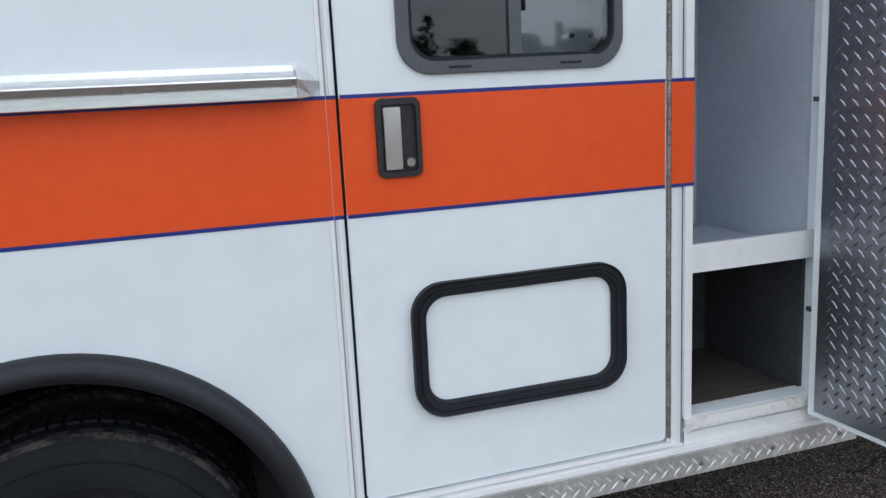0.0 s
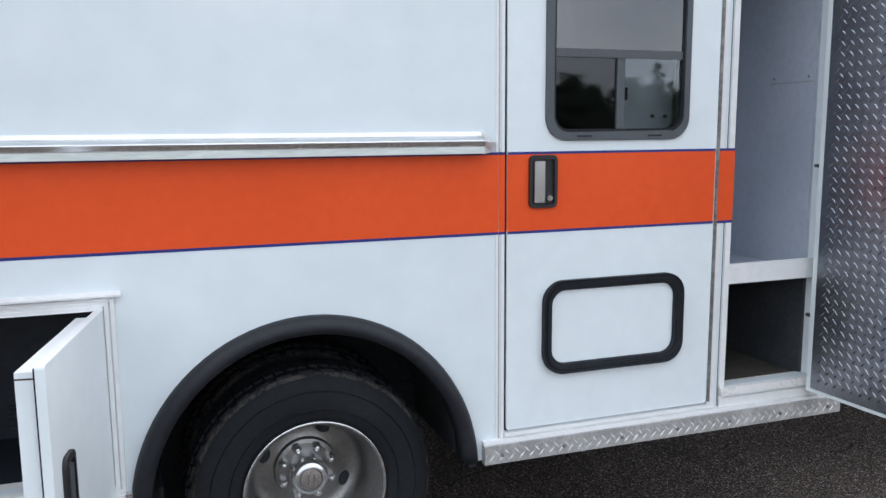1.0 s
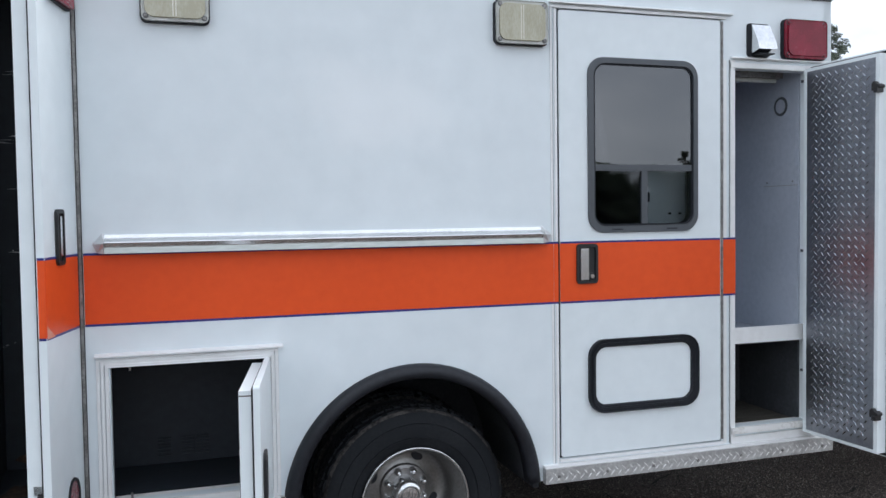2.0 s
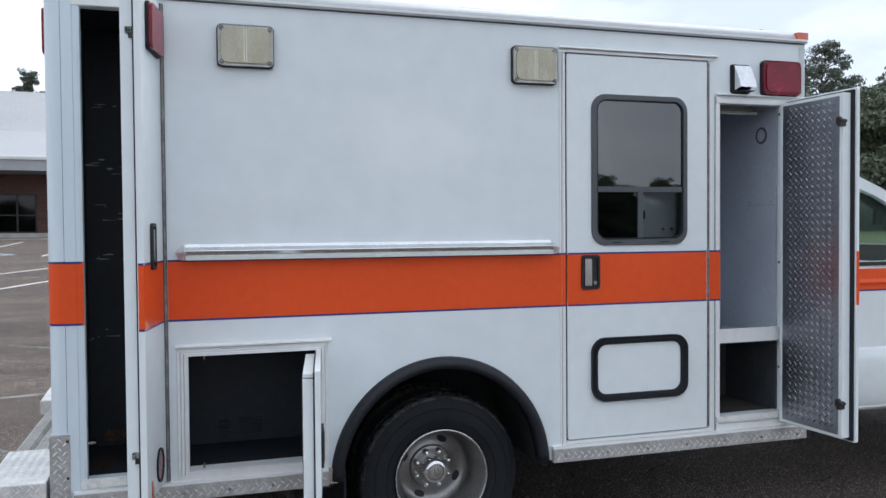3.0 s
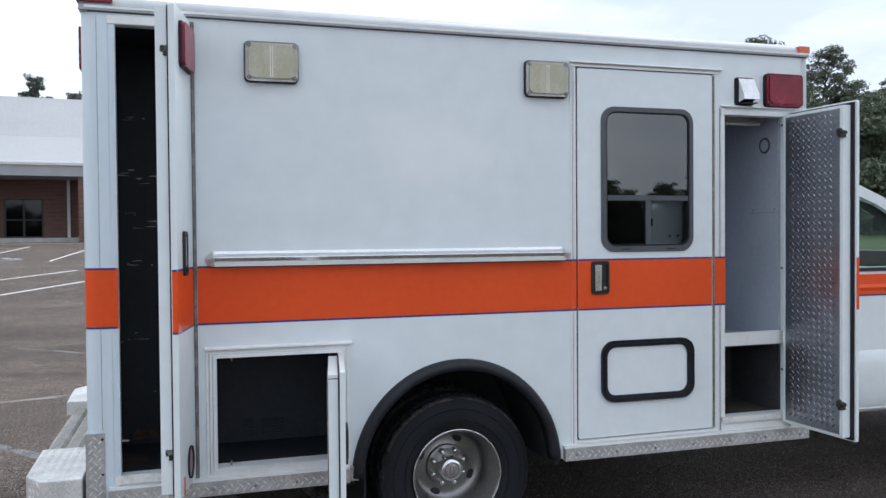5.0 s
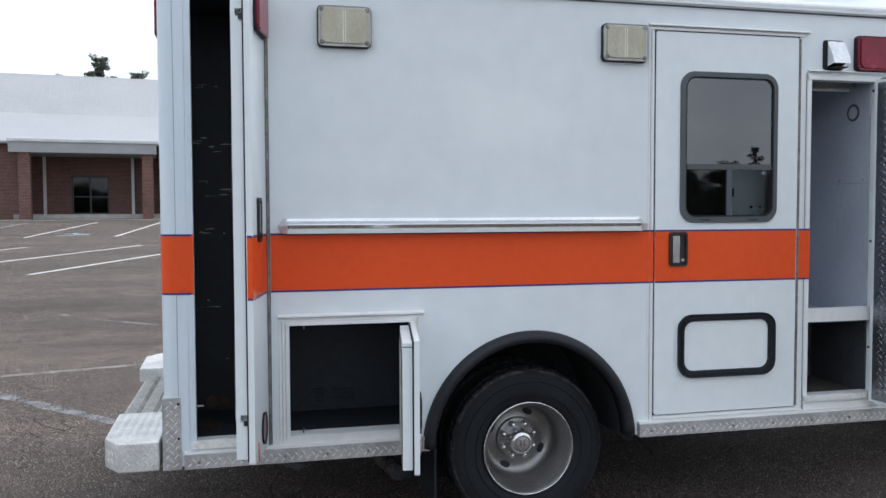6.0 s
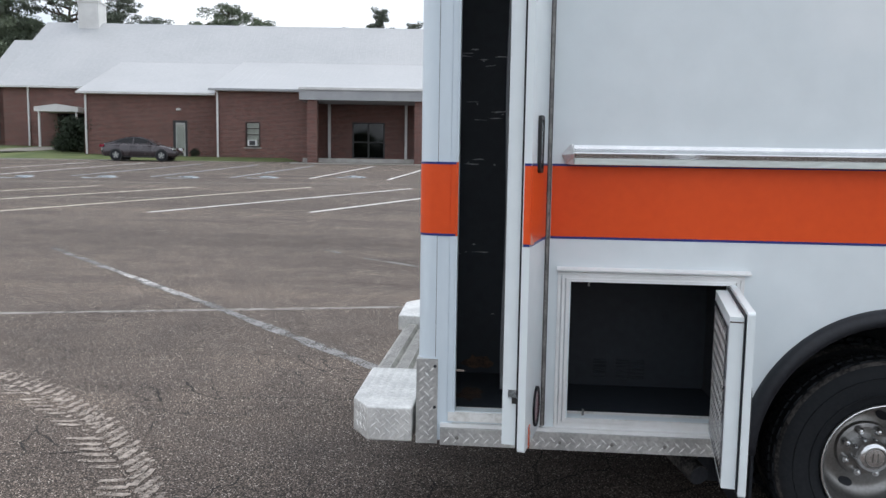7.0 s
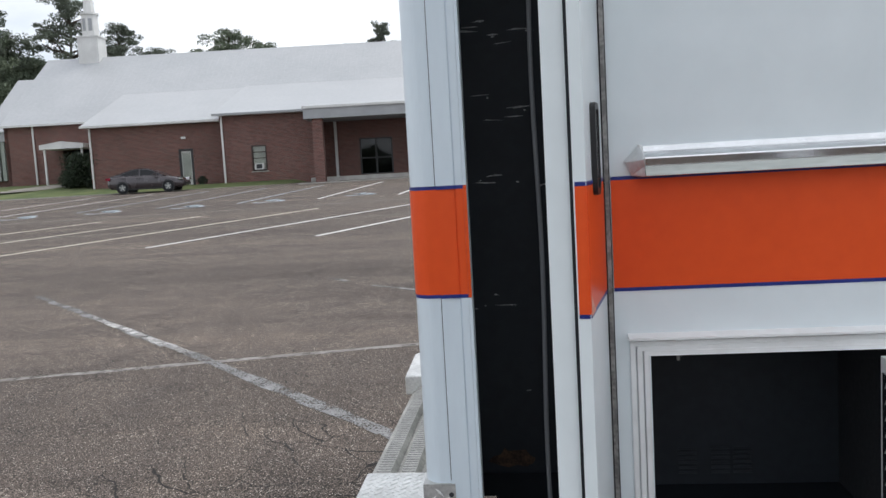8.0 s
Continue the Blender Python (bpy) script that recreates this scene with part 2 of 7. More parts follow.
BLIND = material("greenish_white_blind", (0.46, 0.47, 0.445), (0.60, 0.605, 0.575), rough=0.6, scale=2, fine=20)
FRAME_BROWN = material("dark_brown_frame", (0.035, 0.020, 0.018), (0.06, 0.035, 0.03), rough=0.5, scale=3, fine=30)
CONCRETE = material("concrete", (0.30, 0.29, 0.27), (0.42, 0.41, 0.385), rough=0.85, scale=3, fine=60, bump=0.15, bump_scale=70)
LINE_WHITE = material("worn_white_road_paint", (0.55, 0.545, 0.53), (0.85, 0.85, 0.83), rough=0.8, scale=5, fine=50, bump=0.1, bump_scale=80, low=0.36, high=0.58)
DUSTY_RUBBER = material("dusty_tyre_shoulder", (0.020, 0.020, 0.021), (0.105, 0.096, 0.090), rough=0.9, scale=14, fine=90, bump=0.2, bump_scale=120, spec=0.2)
LINE_FAINT = material("faded_road_paint", (0.20, 0.185, 0.172), (0.35, 0.335, 0.32), rough=0.85, scale=3.4, fine=70, bump=0.1, bump_scale=80, low=0.45, high=0.68)
PINKISH_ORANGE = material("pinkish_orange_vinyl", (0.70, 0.22, 0.13), (0.76, 0.36, 0.26), rough=0.5, scale=18, fine=90)
LINE_MID = material("worn_line_paint", (0.22, 0.21, 0.20), (0.66, 0.655, 0.64), rough=0.8, scale=6, fine=60, low=0.36, high=0.6)
LINE_DIM = material("nearly_worn_road_paint", (0.15, 0.148, 0.148), (0.28, 0.28, 0.285), rough=0.88, scale=7.0, fine=60, bump=0.1, bump_scale=80, low=0.36, high=0.66)
LINE_YELLOW = material("faded_yellow_road_paint", (0.46, 0.42, 0.33), (0.78, 0.74, 0.62), rough=0.85, scale=4, fine=40, low=0.38, high=0.6)
LINE_BLUE = material("blue_road_paint", (0.32, 0.39, 0.44), (0.50, 0.57, 0.62), rough=0.8, scale=4, fine=40)
CRACK = material("crack_in_asphalt", (0.012, 0.012, 0.012), (0.03, 0.029, 0.028), rough=0.95, scale=20, fine=150)
DUST = material("pale_dry_mud", (0.24, 0.205, 0.18), (0.44, 0.385, 0.34), rough=0.95, scale=14, fine=120, bump=0.2, bump_scale=120)
COLUMN_GREEN = material("greenish_column_paint", (0.27, 0.30, 0.275), (0.35, 0.38, 0.35), rough=0.6, scale=2, fine=20)
ROOF_METAL = material("white_metal_roofing", (0.33, 0.345, 0.36), (0.40, 0.41, 0.425), rough=0.42, scale=0.35, fine=5, bump=0.02, bump_scale=2, low=0.3, high=0.62)
HOUSE_TRIM = material("white_house_trim", (0.58, 0.58, 0.57), (0.72, 0.72, 0.71), rough=0.5, scale=1, fine=20)
FASCIA_GREY = material("grey_gutter", (0.31, 0.32, 0.335), (0.36, 0.37, 0.385), rough=0.5, scale=0.6, fine=2)
CAR_WINDOW = material("dark_car_window", (0.006, 0.006, 0.008), (0.012, 0.012, 0.014), rough=0.12, spec=0.35, scale=3, fine=20)
DOOR_DARK = material("dark_door_frame", (0.018, 0.019, 0.022), (0.035, 0.036, 0.04), rough=0.45, scale=4, fine=30)
PATH_GREY = material("dusty_footpath", (0.19, 0.18, 0.155), (0.27, 0.255, 0.225), rough=0.9, scale=1, fine=20)
GRASS = material("mown_grass", (0.045, 0.075, 0.018), (0.13, 0.15, 0.055), rough=0.95, scale=0.7, fine=24, bump=0.5, bump_scale=30, low=0.35, high=0.65)
BARK = material("pine_bark", (0.05, 0.036, 0.027), (0.12, 0.095, 0.075), rough=0.95, scale=3, fine=20, bump=0.5, bump_scale=14, stretch=(1, 1, 0.25))
LEAF = material("pine_foliage", (0.062, 0.080, 0.060), (0.125, 0.145, 0.105), rough=0.75, scale=0.5, fine=3, low=0.35, high=0.65)
LEAF_BROAD = material("broadleaf_foliage", (0.078, 0.105, 0.070), (0.150, 0.180, 0.115), rough=0.7, scale=0.5, fine=3, low=0.35, high=0.65)
SHRUB = material("dark_evergreen_shrub", (0.010, 0.018, 0.009), (0.028, 0.045, 0.02), rough=0.8, scale=3, fine=14)
CAR_PAINT = material("grey_metallic_paint", (0.052, 0.044, 0.049), (0.066, 0.057, 0.062), rough=0.26, metal=0.4, scale=2, fine=60, coat=0.6, spec=0.5)
CAR_TRIM = material("black_plastic_trim", (0.012, 0.012, 0.013), (0.02, 0.02, 0.021), rough=0.5, scale=8, fine=60)


def brick_material(name):
    """Red-brown running bond with pale joints, courses 76 mm high."""
    m = bpy.data.materials.new(name)
    m.use_nodes = True
    n, l = m.node_tree.nodes, m.node_tree.links
    b = n["Principled BSDF"]
    co = n.new("ShaderNodeTexCoord")
    sp = n.new("ShaderNodeSeparateXYZ")
    l.new(co.outputs["Object"], sp.inputs[0])
    su = n.new("ShaderNodeMath")
    l.new(sp.outputs["X"], su.inputs[0])
    l.new(sp.outputs["Y"], su.inputs[1])
    cb = n.new("ShaderNodeCombineXYZ")
    l.new(su.outputs[0], cb.inputs["X"])
    l.new(sp.outputs["Z"], cb.inputs["Y"])
    t = n.new("ShaderNodeTexBrick")
    t.inputs["Scale"].default_value = 1.0
    t.inputs["Brick Width"].default_value, t.inputs["Row Height"].default_value, t.inputs["Mortar Size"].default_value = 0.215, 0.076, 0.010
    t.inputs["Color1"].default_value, t.inputs["Color2"].default_value = (0.082, 0.031, 0.026, 1), (0.165, 0.062, 0.050, 1)
    t.inputs["Mortar"].default_value = (0.22, 0.17, 0.15, 1)
    l.new(cb.outputs[0], t.inputs["Vector"])
    no = n.new("ShaderNodeTexNoise")
    no.inputs["Scale"].default_value, no.inputs["Detail"].default_value = 0.5, 6.0
    l.new(co.outputs["Object"], no.inputs["Vector"])
    mp = n.new("ShaderNodeMapRange")
    mp.inputs["To Min"].default_value, mp.inputs["To Max"].default_value = 0.75, 1.25
    l.new(no.outputs["Fac"], mp.inputs["Value"])
    vm = n.new("ShaderNodeVectorMath")
    vm.operation = "SCALE"
    l.new(t.outputs["Color"], vm.inputs[0])
    l.new(mp.outputs["Result"], vm.inputs["Scale"])
    l.new(vm.outputs["Vector"], b.inputs["Base Color"])
    b.inputs["Roughness"].default_value = 0.85
    bp = n.new("ShaderNodeBump")
    bp.inputs["Strength"].default_value, bp.inputs["Distance"].default_value = 0.4, 0.006
    l.new(t.outputs["Fac"], bp.inputs["Height"])
    bp.invert = True
    l.new(bp.outputs["Normal"], b.inputs["Normal"])
    return m


def asphalt_material(name):
    """Worn asphalt: pale stones in a dark binder, broad worn bands and a net of fine cracks."""
    m = bpy.data.materials.new(name)
    m.use_nodes = True
    n, l = m.node_tree.nodes, m.node_tree.links
    b = n["Principled BSDF"]
    co = n.new("ShaderNodeTexCoord")

    def noise_node(scale, detail, stretch=(1, 1, 1), turn=0.0):
        mp = n.new("ShaderNodeMapping")
        mp.inputs["Scale"].default_value = stretch
        mp.inputs["Rotation"].default_value = (0, 0, turn)
        l.new(co.outputs["Object"], mp.inputs["Vector"])
        t = n.new("ShaderNodeTexNoise")
        t.inputs["Scale"].default_value, t.inputs["Detail"].default_value = scale, detail
        l.new(mp.outputs["Vector"], t.inputs["Vector"])
        return t

    def ramp(src, stops):
        r = n.new("ShaderNodeValToRGB")
        while len(r.color_ramp.elements) < len(stops):
            r.color_ramp.elements.new(0.5)
        for e, (p, c) in zip(r.color_ramp.elements, stops):
            e.position, e.color = p, (*c, 1)
        l.new(src, r.inputs["Fac"])
        return r

    def mix(kind, fac, a, c):
        x = n.new("ShaderNodeMix")
        x.data_type, x.blend_type = "RGBA", kind
        if isinstance(fac, float):
            x.inputs[0].default_value = fac
        else:
            l.new(fac, x.inputs[0])
        l.new(a, x.inputs[6])
        l.new(c, x.inputs[7])
        return x.outputs[2]

    stones = n.new("ShaderNodeTexVoronoi")
    stones.inputs["Scale"].default_value = 115.0
    l.new(co.outputs["Object"], stones.inputs["Vector"])
    grain = ramp(stones.outputs["Distance"], [(0.0, (0.335, 0.280, 0.249)), (0.28, (0.176, 0.145, 0.128)), (0.60, (0.040, 0.034, 0.030))])
    speck = noise_node(160.0, 2.0)
    specks = ramp(speck.outputs["Fac"], [(0.36, (0.55, 0.55, 0.55)), (0.66, (1.55, 1.52, 1.48))])
    base = mix("MULTIPLY", 1.0, grain.outputs["Color"], specks.outputs["Color"])
    # scattered pale chips
    chips = n.new("ShaderNodeTexVoronoi")
    chips.inputs["Scale"].default_value = 120.0
    l.new(co.outputs["Object"], chips.inputs["Vector"])
    chip_sep = n.new("ShaderNodeSeparateColor")
    l.new(chips.outputs["Color"], chip_sep.inputs[0])
    chip_pick = ramp(chip_sep.outputs[0], [(0.86, (0, 0, 0)), (0.92, (1, 1, 1))])
    chip_edge = ramp(chips.outputs["Distance"], [(0.30, (1, 1, 1)), (0.48, (0, 0, 0))])
    chip_mask = mix("MULTIPLY", 1.0, chip_pick.outputs["Color"], chip_edge.outputs["Color"])
    pale = n.new("ShaderNodeRGB")
    pale.outputs[0].default_value = (0.60, 0.545, 0.495, 1)
    base = mix("MIX", chip_mask, base, pale.outputs[0])
    broad = noise_node(0.35, 6.0, (0.35, 1.6, 1.0), 0.2)
    bands = ramp(broad.outputs["Fac"], [(0.30, (0.82, 0.815, 0.81)), (0.52, (1.0, 0.995, 0.99)), (0.72, (1.22, 1.205, 1.185))])
    base = mix("MULTIPLY", 1.0, base, bands.outputs["Color"])
    patch = noise_node(2.3, 5.0)
    patches = ramp(patch.outputs["Fac"], [(0.32, (0.86, 0.86, 0.87)), (0.66, (1.12, 1.11, 1.09))])
    base = mix("MULTIPLY", 1.0, base, patches.outputs["Color"])
    # long streaks left by traffic and sweeping
    streak = noise_node(1.1, 6.0, (0.10, 1.0, 1.0), -0.22)
    streaks = ramp(streak.outputs["Fac"], [(0.34, (0.80, 0.79, 0.79)), (0.50, (1.0, 1.0, 1.0)), (0.66, (1.26, 1.24, 1.21))])
    base = mix("MULTIPLY", 1.0, base, streaks.outputs["Color"])
    # cracks: the borders of warped cells, broken by noise
    warp = noise_node(1.3, 5.0)
    wv = n.new("ShaderNodeVectorMath")
    wv.operation = "MULTIPLY_ADD"
    l.new(warp.outputs["Color"], wv.inputs[0])
    wv.inputs[1].default_value = (0.55, 0.55, 0.0)
    l.new(co.outputs["Object"], wv.inputs[2])
    cells = n.new("ShaderNodeTexVoronoi")
    cells.feature = "DISTANCE_TO_EDGE"
    cells.inputs["Scale"].default_value = 2.5
    l.new(wv.outputs["Vector"], cells.inputs["Vector"])
    gate = noise_node(0.8, 3.0)
    width = n.new("ShaderNodeMapRange")
    width.inputs["From Min"].default_value, width.inputs["From Max"].default_value = 0.40, 0.66
    width.inputs["To Min"].default_value, width.inputs["To Max"].default_value = 0.0, 0.0085
    l.new(gate.outputs["Fac"], width.inputs["Value"])
    less = n.new("ShaderNodeMath")
    less.operation = "LESS_THAN"
    l.new(cells.outputs["Distance"], less.inputs[0])
    l.new(width.outputs["Result"], less.inputs[1])
    dark = n.new("ShaderNodeRGB")
    dark.outputs[0].default_value = (0.018, 0.017, 0.016, 1)
    base = mix("MIX", less.outputs[0], base, dark.outputs[0])
    l.new(base, b.inputs["Base Color"])
    b.inputs["Roughness"].default_value = 0.85
    b.inputs["Specular IOR Level"].default_value = 0.25
    bp = n.new("ShaderNodeBump")
    bp.inputs["Strength"].default_value, bp.inputs["Distance"].default_value = 0.5, 0.004
    l.new(stones.outputs["Distance"], bp.inputs["Height"])
    bp.invert = True
    l.new(bp.outputs["Normal"], b.inputs["Normal"])
    return m


def worn_through(m, scale, low, high, least=0.0):
    """Lets the ground show where a thin layer of paint or mud has worn off."""
    n, l = m.node_tree.nodes, m.node_tree.links
    co = n.new("ShaderNodeTexCoord")
    t = n.new("ShaderNodeTexNoise")
    t.inputs["Scale"].default_value, t.inputs["Detail"].default_value, t.inputs["Roughness"].default_value = scale, 8.0, 0.7
    l.new(co.outputs["Object"], t.inputs["Vector"])
    r = n.new("ShaderNodeMapRange")
    r.inputs["From Min"].default_value, r.inputs["From Max"].default_value = low, high
    r.inputs["To Min"].default_value, r.inputs["To Max"].default_value = least, 1.0
    l.new(t.outputs["Fac"], r.inputs["Value"])
    l.new(r.outputs["Result"], n["Principled BSDF"].inputs["Alpha"])


worn_through(DUST, 26.0, 0.34, 0.56, 0.10)
worn_through(LINE_FAINT, 14.0, 0.30, 0.54, 0.25)
worn_through(LINE_MID, 14.0, 0.32, 0.54, 0.15)
worn_through(LINE_YELLOW, 6.0, 0.28, 0.46, 0.60)
worn_through(LINE_WHITE, 8.0, 0.28, 0.42, 0.45)
worn_through(LINE_BLUE, 6.0, 0.30, 0.50, 0.45)


def worn_in_patches(mat, scale, low, high):
    """Old paint, gone in patches a hand wide and in fine specks besides."""
    n, l = mat.node_tree.nodes, mat.node_tree.links
    out = next(x for x in n if x.bl_idname == "ShaderNodeOutputMaterial")
    b = n["Principled BSDF"]
    co = n.new("ShaderNodeTexCoord")
    facs = []
    for sc, det in ((scale, 6.0), (scale * 16, 3.0)):
        t = n.new("ShaderNodeTexNoise")
        t.inputs["Scale"].default_value, t.inputs["Detail"].default_value = sc, det
        l.new(co.outputs["Object"], t.inputs["Vector"])
        facs.append(t.outputs["Fac"])
    ad = n.new("ShaderNodeMath")
    l.new(facs[0], ad.inputs[0])
    l.new(facs[1], ad.inputs[1])
    mp = n.new("ShaderNodeMapRange")
    mp.inputs["From Min"].default_value, mp.inputs["From Max"].default_value = low, high
    l.new(ad.outputs[0], mp.inputs["Value"])
    tr = n.new("ShaderNodeBsdfTransparent")
    mx = n.new("ShaderNodeMixShader")
    l.new(mp.outputs["Result"], mx.inputs[0])
    l.new(tr.outputs[0], mx.inputs[1])
    l.new(b.outputs[0], mx.inputs[2])
    l.new(mx.outputs[0], out.inputs["Surface"])


worn_in_patches(LINE_DIM, 4.0, 0.78, 1.08)
worn_in_patches(LINE_MID, 5.0, 0.80, 1.02)
worn_in_patches(LINE_FAINT, 3.0, 0.58, 0.86)
BRICK = brick_material("red_brown_brick")
ASPHALT = asphalt_material("worn_asphalt")

# ---- building blocks ----


def part(name, bm, mat, parent=None, label="", smooth=False):
    """Links a bmesh, built in world places, as one mesh object under a thing or a part."""
    bmesh.ops.recalc_face_normals(bm, faces=bm.faces)
    me = bpy.data.meshes.new(name)
    bm.to_mesh(me)
    bm.free()
    me.materials.append(mat)
    if smooth:
        for p in me.polygons:
            p.use_smooth = True
    ob = new(name, me)
    if parent is not None:
        ob.parent = parent
        if parent.type == "EMPTY":
            ob.matrix_parent_inverse = parent.matrix_basis.inverted()
    if label:
        tagged(ob, label)
    return ob


def thing(name, place, label, category, group="", kind=""):
    ob = new(name)
    ob.location = place
    ob.empty_display_size = 0.1
    return tagged(ob, label, category, group, kind)


def soft(bm, w, seg=2, angle=0.6):
    """Rounds the sharp edges."""
    if w > 0:
        es = [e for e in bm.edges if len(e.link_faces) == 2 and e.calc_face_angle(0) > angle]
        bmesh.ops.bevel(bm, geom=es, offset=w, segments=seg, affect="EDGES", profile=0.5, clamp_overlap=True)
    return bm


def add_box(bm, x0, x1, y0, y1, z0, z1, m=None):
    vs = [bm.verts.new((x, y, z)) for x in (x0, x1) for y in (y0, y1) for z in (z0, z1)]
    for q in ((0, 1, 3, 2), (4, 6, 7, 5), (0, 4, 5, 1), (2, 3, 7, 6), (0, 2, 6, 4), (1, 5, 7, 3)):
        bm.faces.new([vs[i] for i in q])
    if m is not None:
        bmesh.ops.transform(bm, matrix=m, verts=vs)
    return vs


def box(x0, x1, y0, y1, z0, z1, bevel=0.0, m=None, seg=2):
    bm = bmesh.new()
    add_box(bm, x0, x1, y0, y1, z0, z1)
    soft(bm, bevel, seg)
    if m is not None:
        bmesh.ops.transform(bm, matrix=m, verts=bm.verts)
    return bm


def slab(bm, loop, holes, y0, y1, m=None):
    """A plate in the xz plane between two depths, with openings through it."""
    fronts, backs, edges = [], [], []
    for ring in (loop, *holes):
        f = [bm.verts.new((x, y0, z)) for x, z in ring]
        k = [bm.verts.new((x, y1, z)) for x, z in ring]
        for i in range(len(ring)):
            j = (i + 1) % len(ring)
            edges.append(bm.edges.new((f[i], f[j])))
            bm.faces.new((f[i], f[j], k[j], k[i]))
        fronts += f
        backs += k
    got = bmesh.ops.triangle_fill(bm, use_beauty=True, use_dissolve=False, edges=edges)
    twin = dict(zip(fronts, backs))
    for g in [g for g in got["geom"] if isinstance(g, bmesh.types.BMFace)]:
        bm.faces.new([twin[v] for v in reversed(g.verts)])
    if m is not None:
        bmesh.ops.transform(bm, matrix=m, verts=fronts + backs)
    return bm


def rect(x0, x1, z0, z1):
    return [(x0, z0), (x1, z0), (x1, z1), (x0, z1)]


def round_rect(x0, x1, z0, z1, r, seg=6):
    out = []
    for cx, cz, a in ((x1 - r, z0 + r, -90), (x1 - r, z1 - r, 0), (x0 + r, z1 - r, 90), (x0 + r, z0 + r, 180)):
        for i in range(seg + 1):
            t = radians(a + 90 * i / seg)
            out.append((cx + r * math.cos(t), cz + r * math.sin(t)))
    return out


def plate(loop, holes, y0, y1, bevel=0.0, m=None, seg=2):
    bm = slab(bmesh.new(), loop, holes, y0, y1)
    soft(bm, bevel, seg)
    if m is not None:
        bmesh.ops.transform(bm, matrix=m, verts=bm.verts)
    return bm


def add_tube(bm, p0, p1, r0, r1, seg=12, caps=True):
    p0, p1 = Vector(p0), Vector(p1)
    d = (p1 - p0).normalized()
    q = d.to_track_quat("Z", "Y").to_matrix()
    rings = []
    for p, r in ((p0, r0), (p1, r1)):
        rings.append([bm.verts.new(p + q @ Vector((r * math.cos(2 * math.pi * i / seg), r * math.sin(2 * math.pi * i / seg), 0))) for i in range(seg)])
    for i in range(seg):
        j = (i + 1) % seg
        bm.faces.new((rings[0][i], rings[0][j], rings[1][j], rings[1][i]))
    if caps:
        bm.faces.new(list(reversed(rings[0])))
        bm.faces.new(rings[1])
    return bm


def tube(p0, p1, r0, r1=None, seg=12):
    return add_tube(bmesh.new(), p0, p1, r0, r0 if r1 is None else r1, seg)


def lathe(profile, cx, cz, seg=64, m=None, closed=False):
    """Turns a profile of (radius, y) round the y axis through (cx, cz)."""
    bm = bmesh.new()
    rings = []
    for r, y in profile:
        if r < 1e-5:
            rings.append([bm.verts.new((cx, y, cz))])
        else:
            rings.append([bm.verts.new((cx + r * math.cos(2 * math.pi * i / seg), y, cz + r * math.sin(2 * math.pi * i / seg))) for i in range(seg)])
    pairs = list(zip(rings, rings[1:]))
    if closed:
        pairs.append((rings[-1], rings[0]))
    for a, b in pairs:
        for i in range(seg):
            j = (i + 1) % seg
            if len(a) == 1 and len(b) == 1:
                continue
            if len(a) == 1:
                bm.faces.new((a[0], b[j], b[i]))
            elif len(b) == 1:
                bm.faces.new((a[i], a[j], b[0]))
            else:
                bm.faces.new((a[i], a[j], b[j], b[i]))
    if m is not None:
        bmesh.ops.transform(bm, matrix=m, verts=bm.verts)
    return bm


def sweep(profile, x0, x1, m=None):
    """A bar along x with a profile of (y, z)."""
    bm = bmesh.new()
    a = [bm.verts.new((x0, y, z)) for y, z in profile]
    b = [bm.verts.new((x1, y, z)) for y, z in profile]
    for i in range(len(a)):
        j = (i + 1) % len(a)
        bm.faces.new((a[i], a[j], b[j], b[i]))
    bm.faces.new(list(reversed(a)))
    bm.faces.new(b)
    if m is not None:
        bmesh.ops.transform(bm, matrix=m, verts=bm.verts)
    return bm


def treads(w, h, pitch=0.025, length=0.031, wide=0.0070, high=0.0017, edge=0.008):
    """Raised lens-shaped bars of diamond plate over a field from (0, 0) to (w, h) in xz, standing proud towards -y."""
    verts, faces = [], []
    half = pitch / math.sqrt(2)
    for j in range(int(h / half) + 2):
        for i in range(int(w / (2 * half)) + 2):
            x, z = (2 * i + j % 2) * half, j * half
            if x < edge + length / 3 or x > w - edge - length / 3 or z < edge + length / 3 or z > h - edge - length / 3:
                continue
            a = radians(45 if j % 2 else -45)
            c, s = math.cos(a), math.sin(a)
            k = len(verts)
            for u, v, d in ((-length / 2, 0, 0), (0, -wide / 2, 0), (length / 2, 0, 0), (0, wide / 2, 0), (-length / 3.4, 0, high), (length / 3.4, 0, high)):
                verts.append((x + u * c - v * s, -d, z + u * s + v * c))
            faces += [(k, k + 1, k + 4), (k + 1, k + 5, k + 4), (k + 1, k + 2, k + 5), (k + 2, k + 3, k + 5), (k + 3, k + 4, k + 5), (k + 3, k, k + 4)]
    return verts, faces


def tread_part(name, w, h, m, mat, parent, **kw):
    v, f = treads(w, h, **kw)
    me = bpy.data.meshes.new(name)
    me.from_pydata([m @ Vector(p) for p in v], [], f)
    me.materials.append(mat)
    ob = new(name, me)
    ob.parent = parent
    if parent.type == "EMPTY":
        ob.matrix_parent_inverse = parent.matrix_basis.inverted()
    return tagged(ob, kind="stuff")


def rise(y):
    """The ground's height: level under the vehicle, then a gentle climb towards the building."""
    y = min(y, 44.0)
    return 0.0303 * 2 * math.log1p(math.exp((y - 4) / 2))


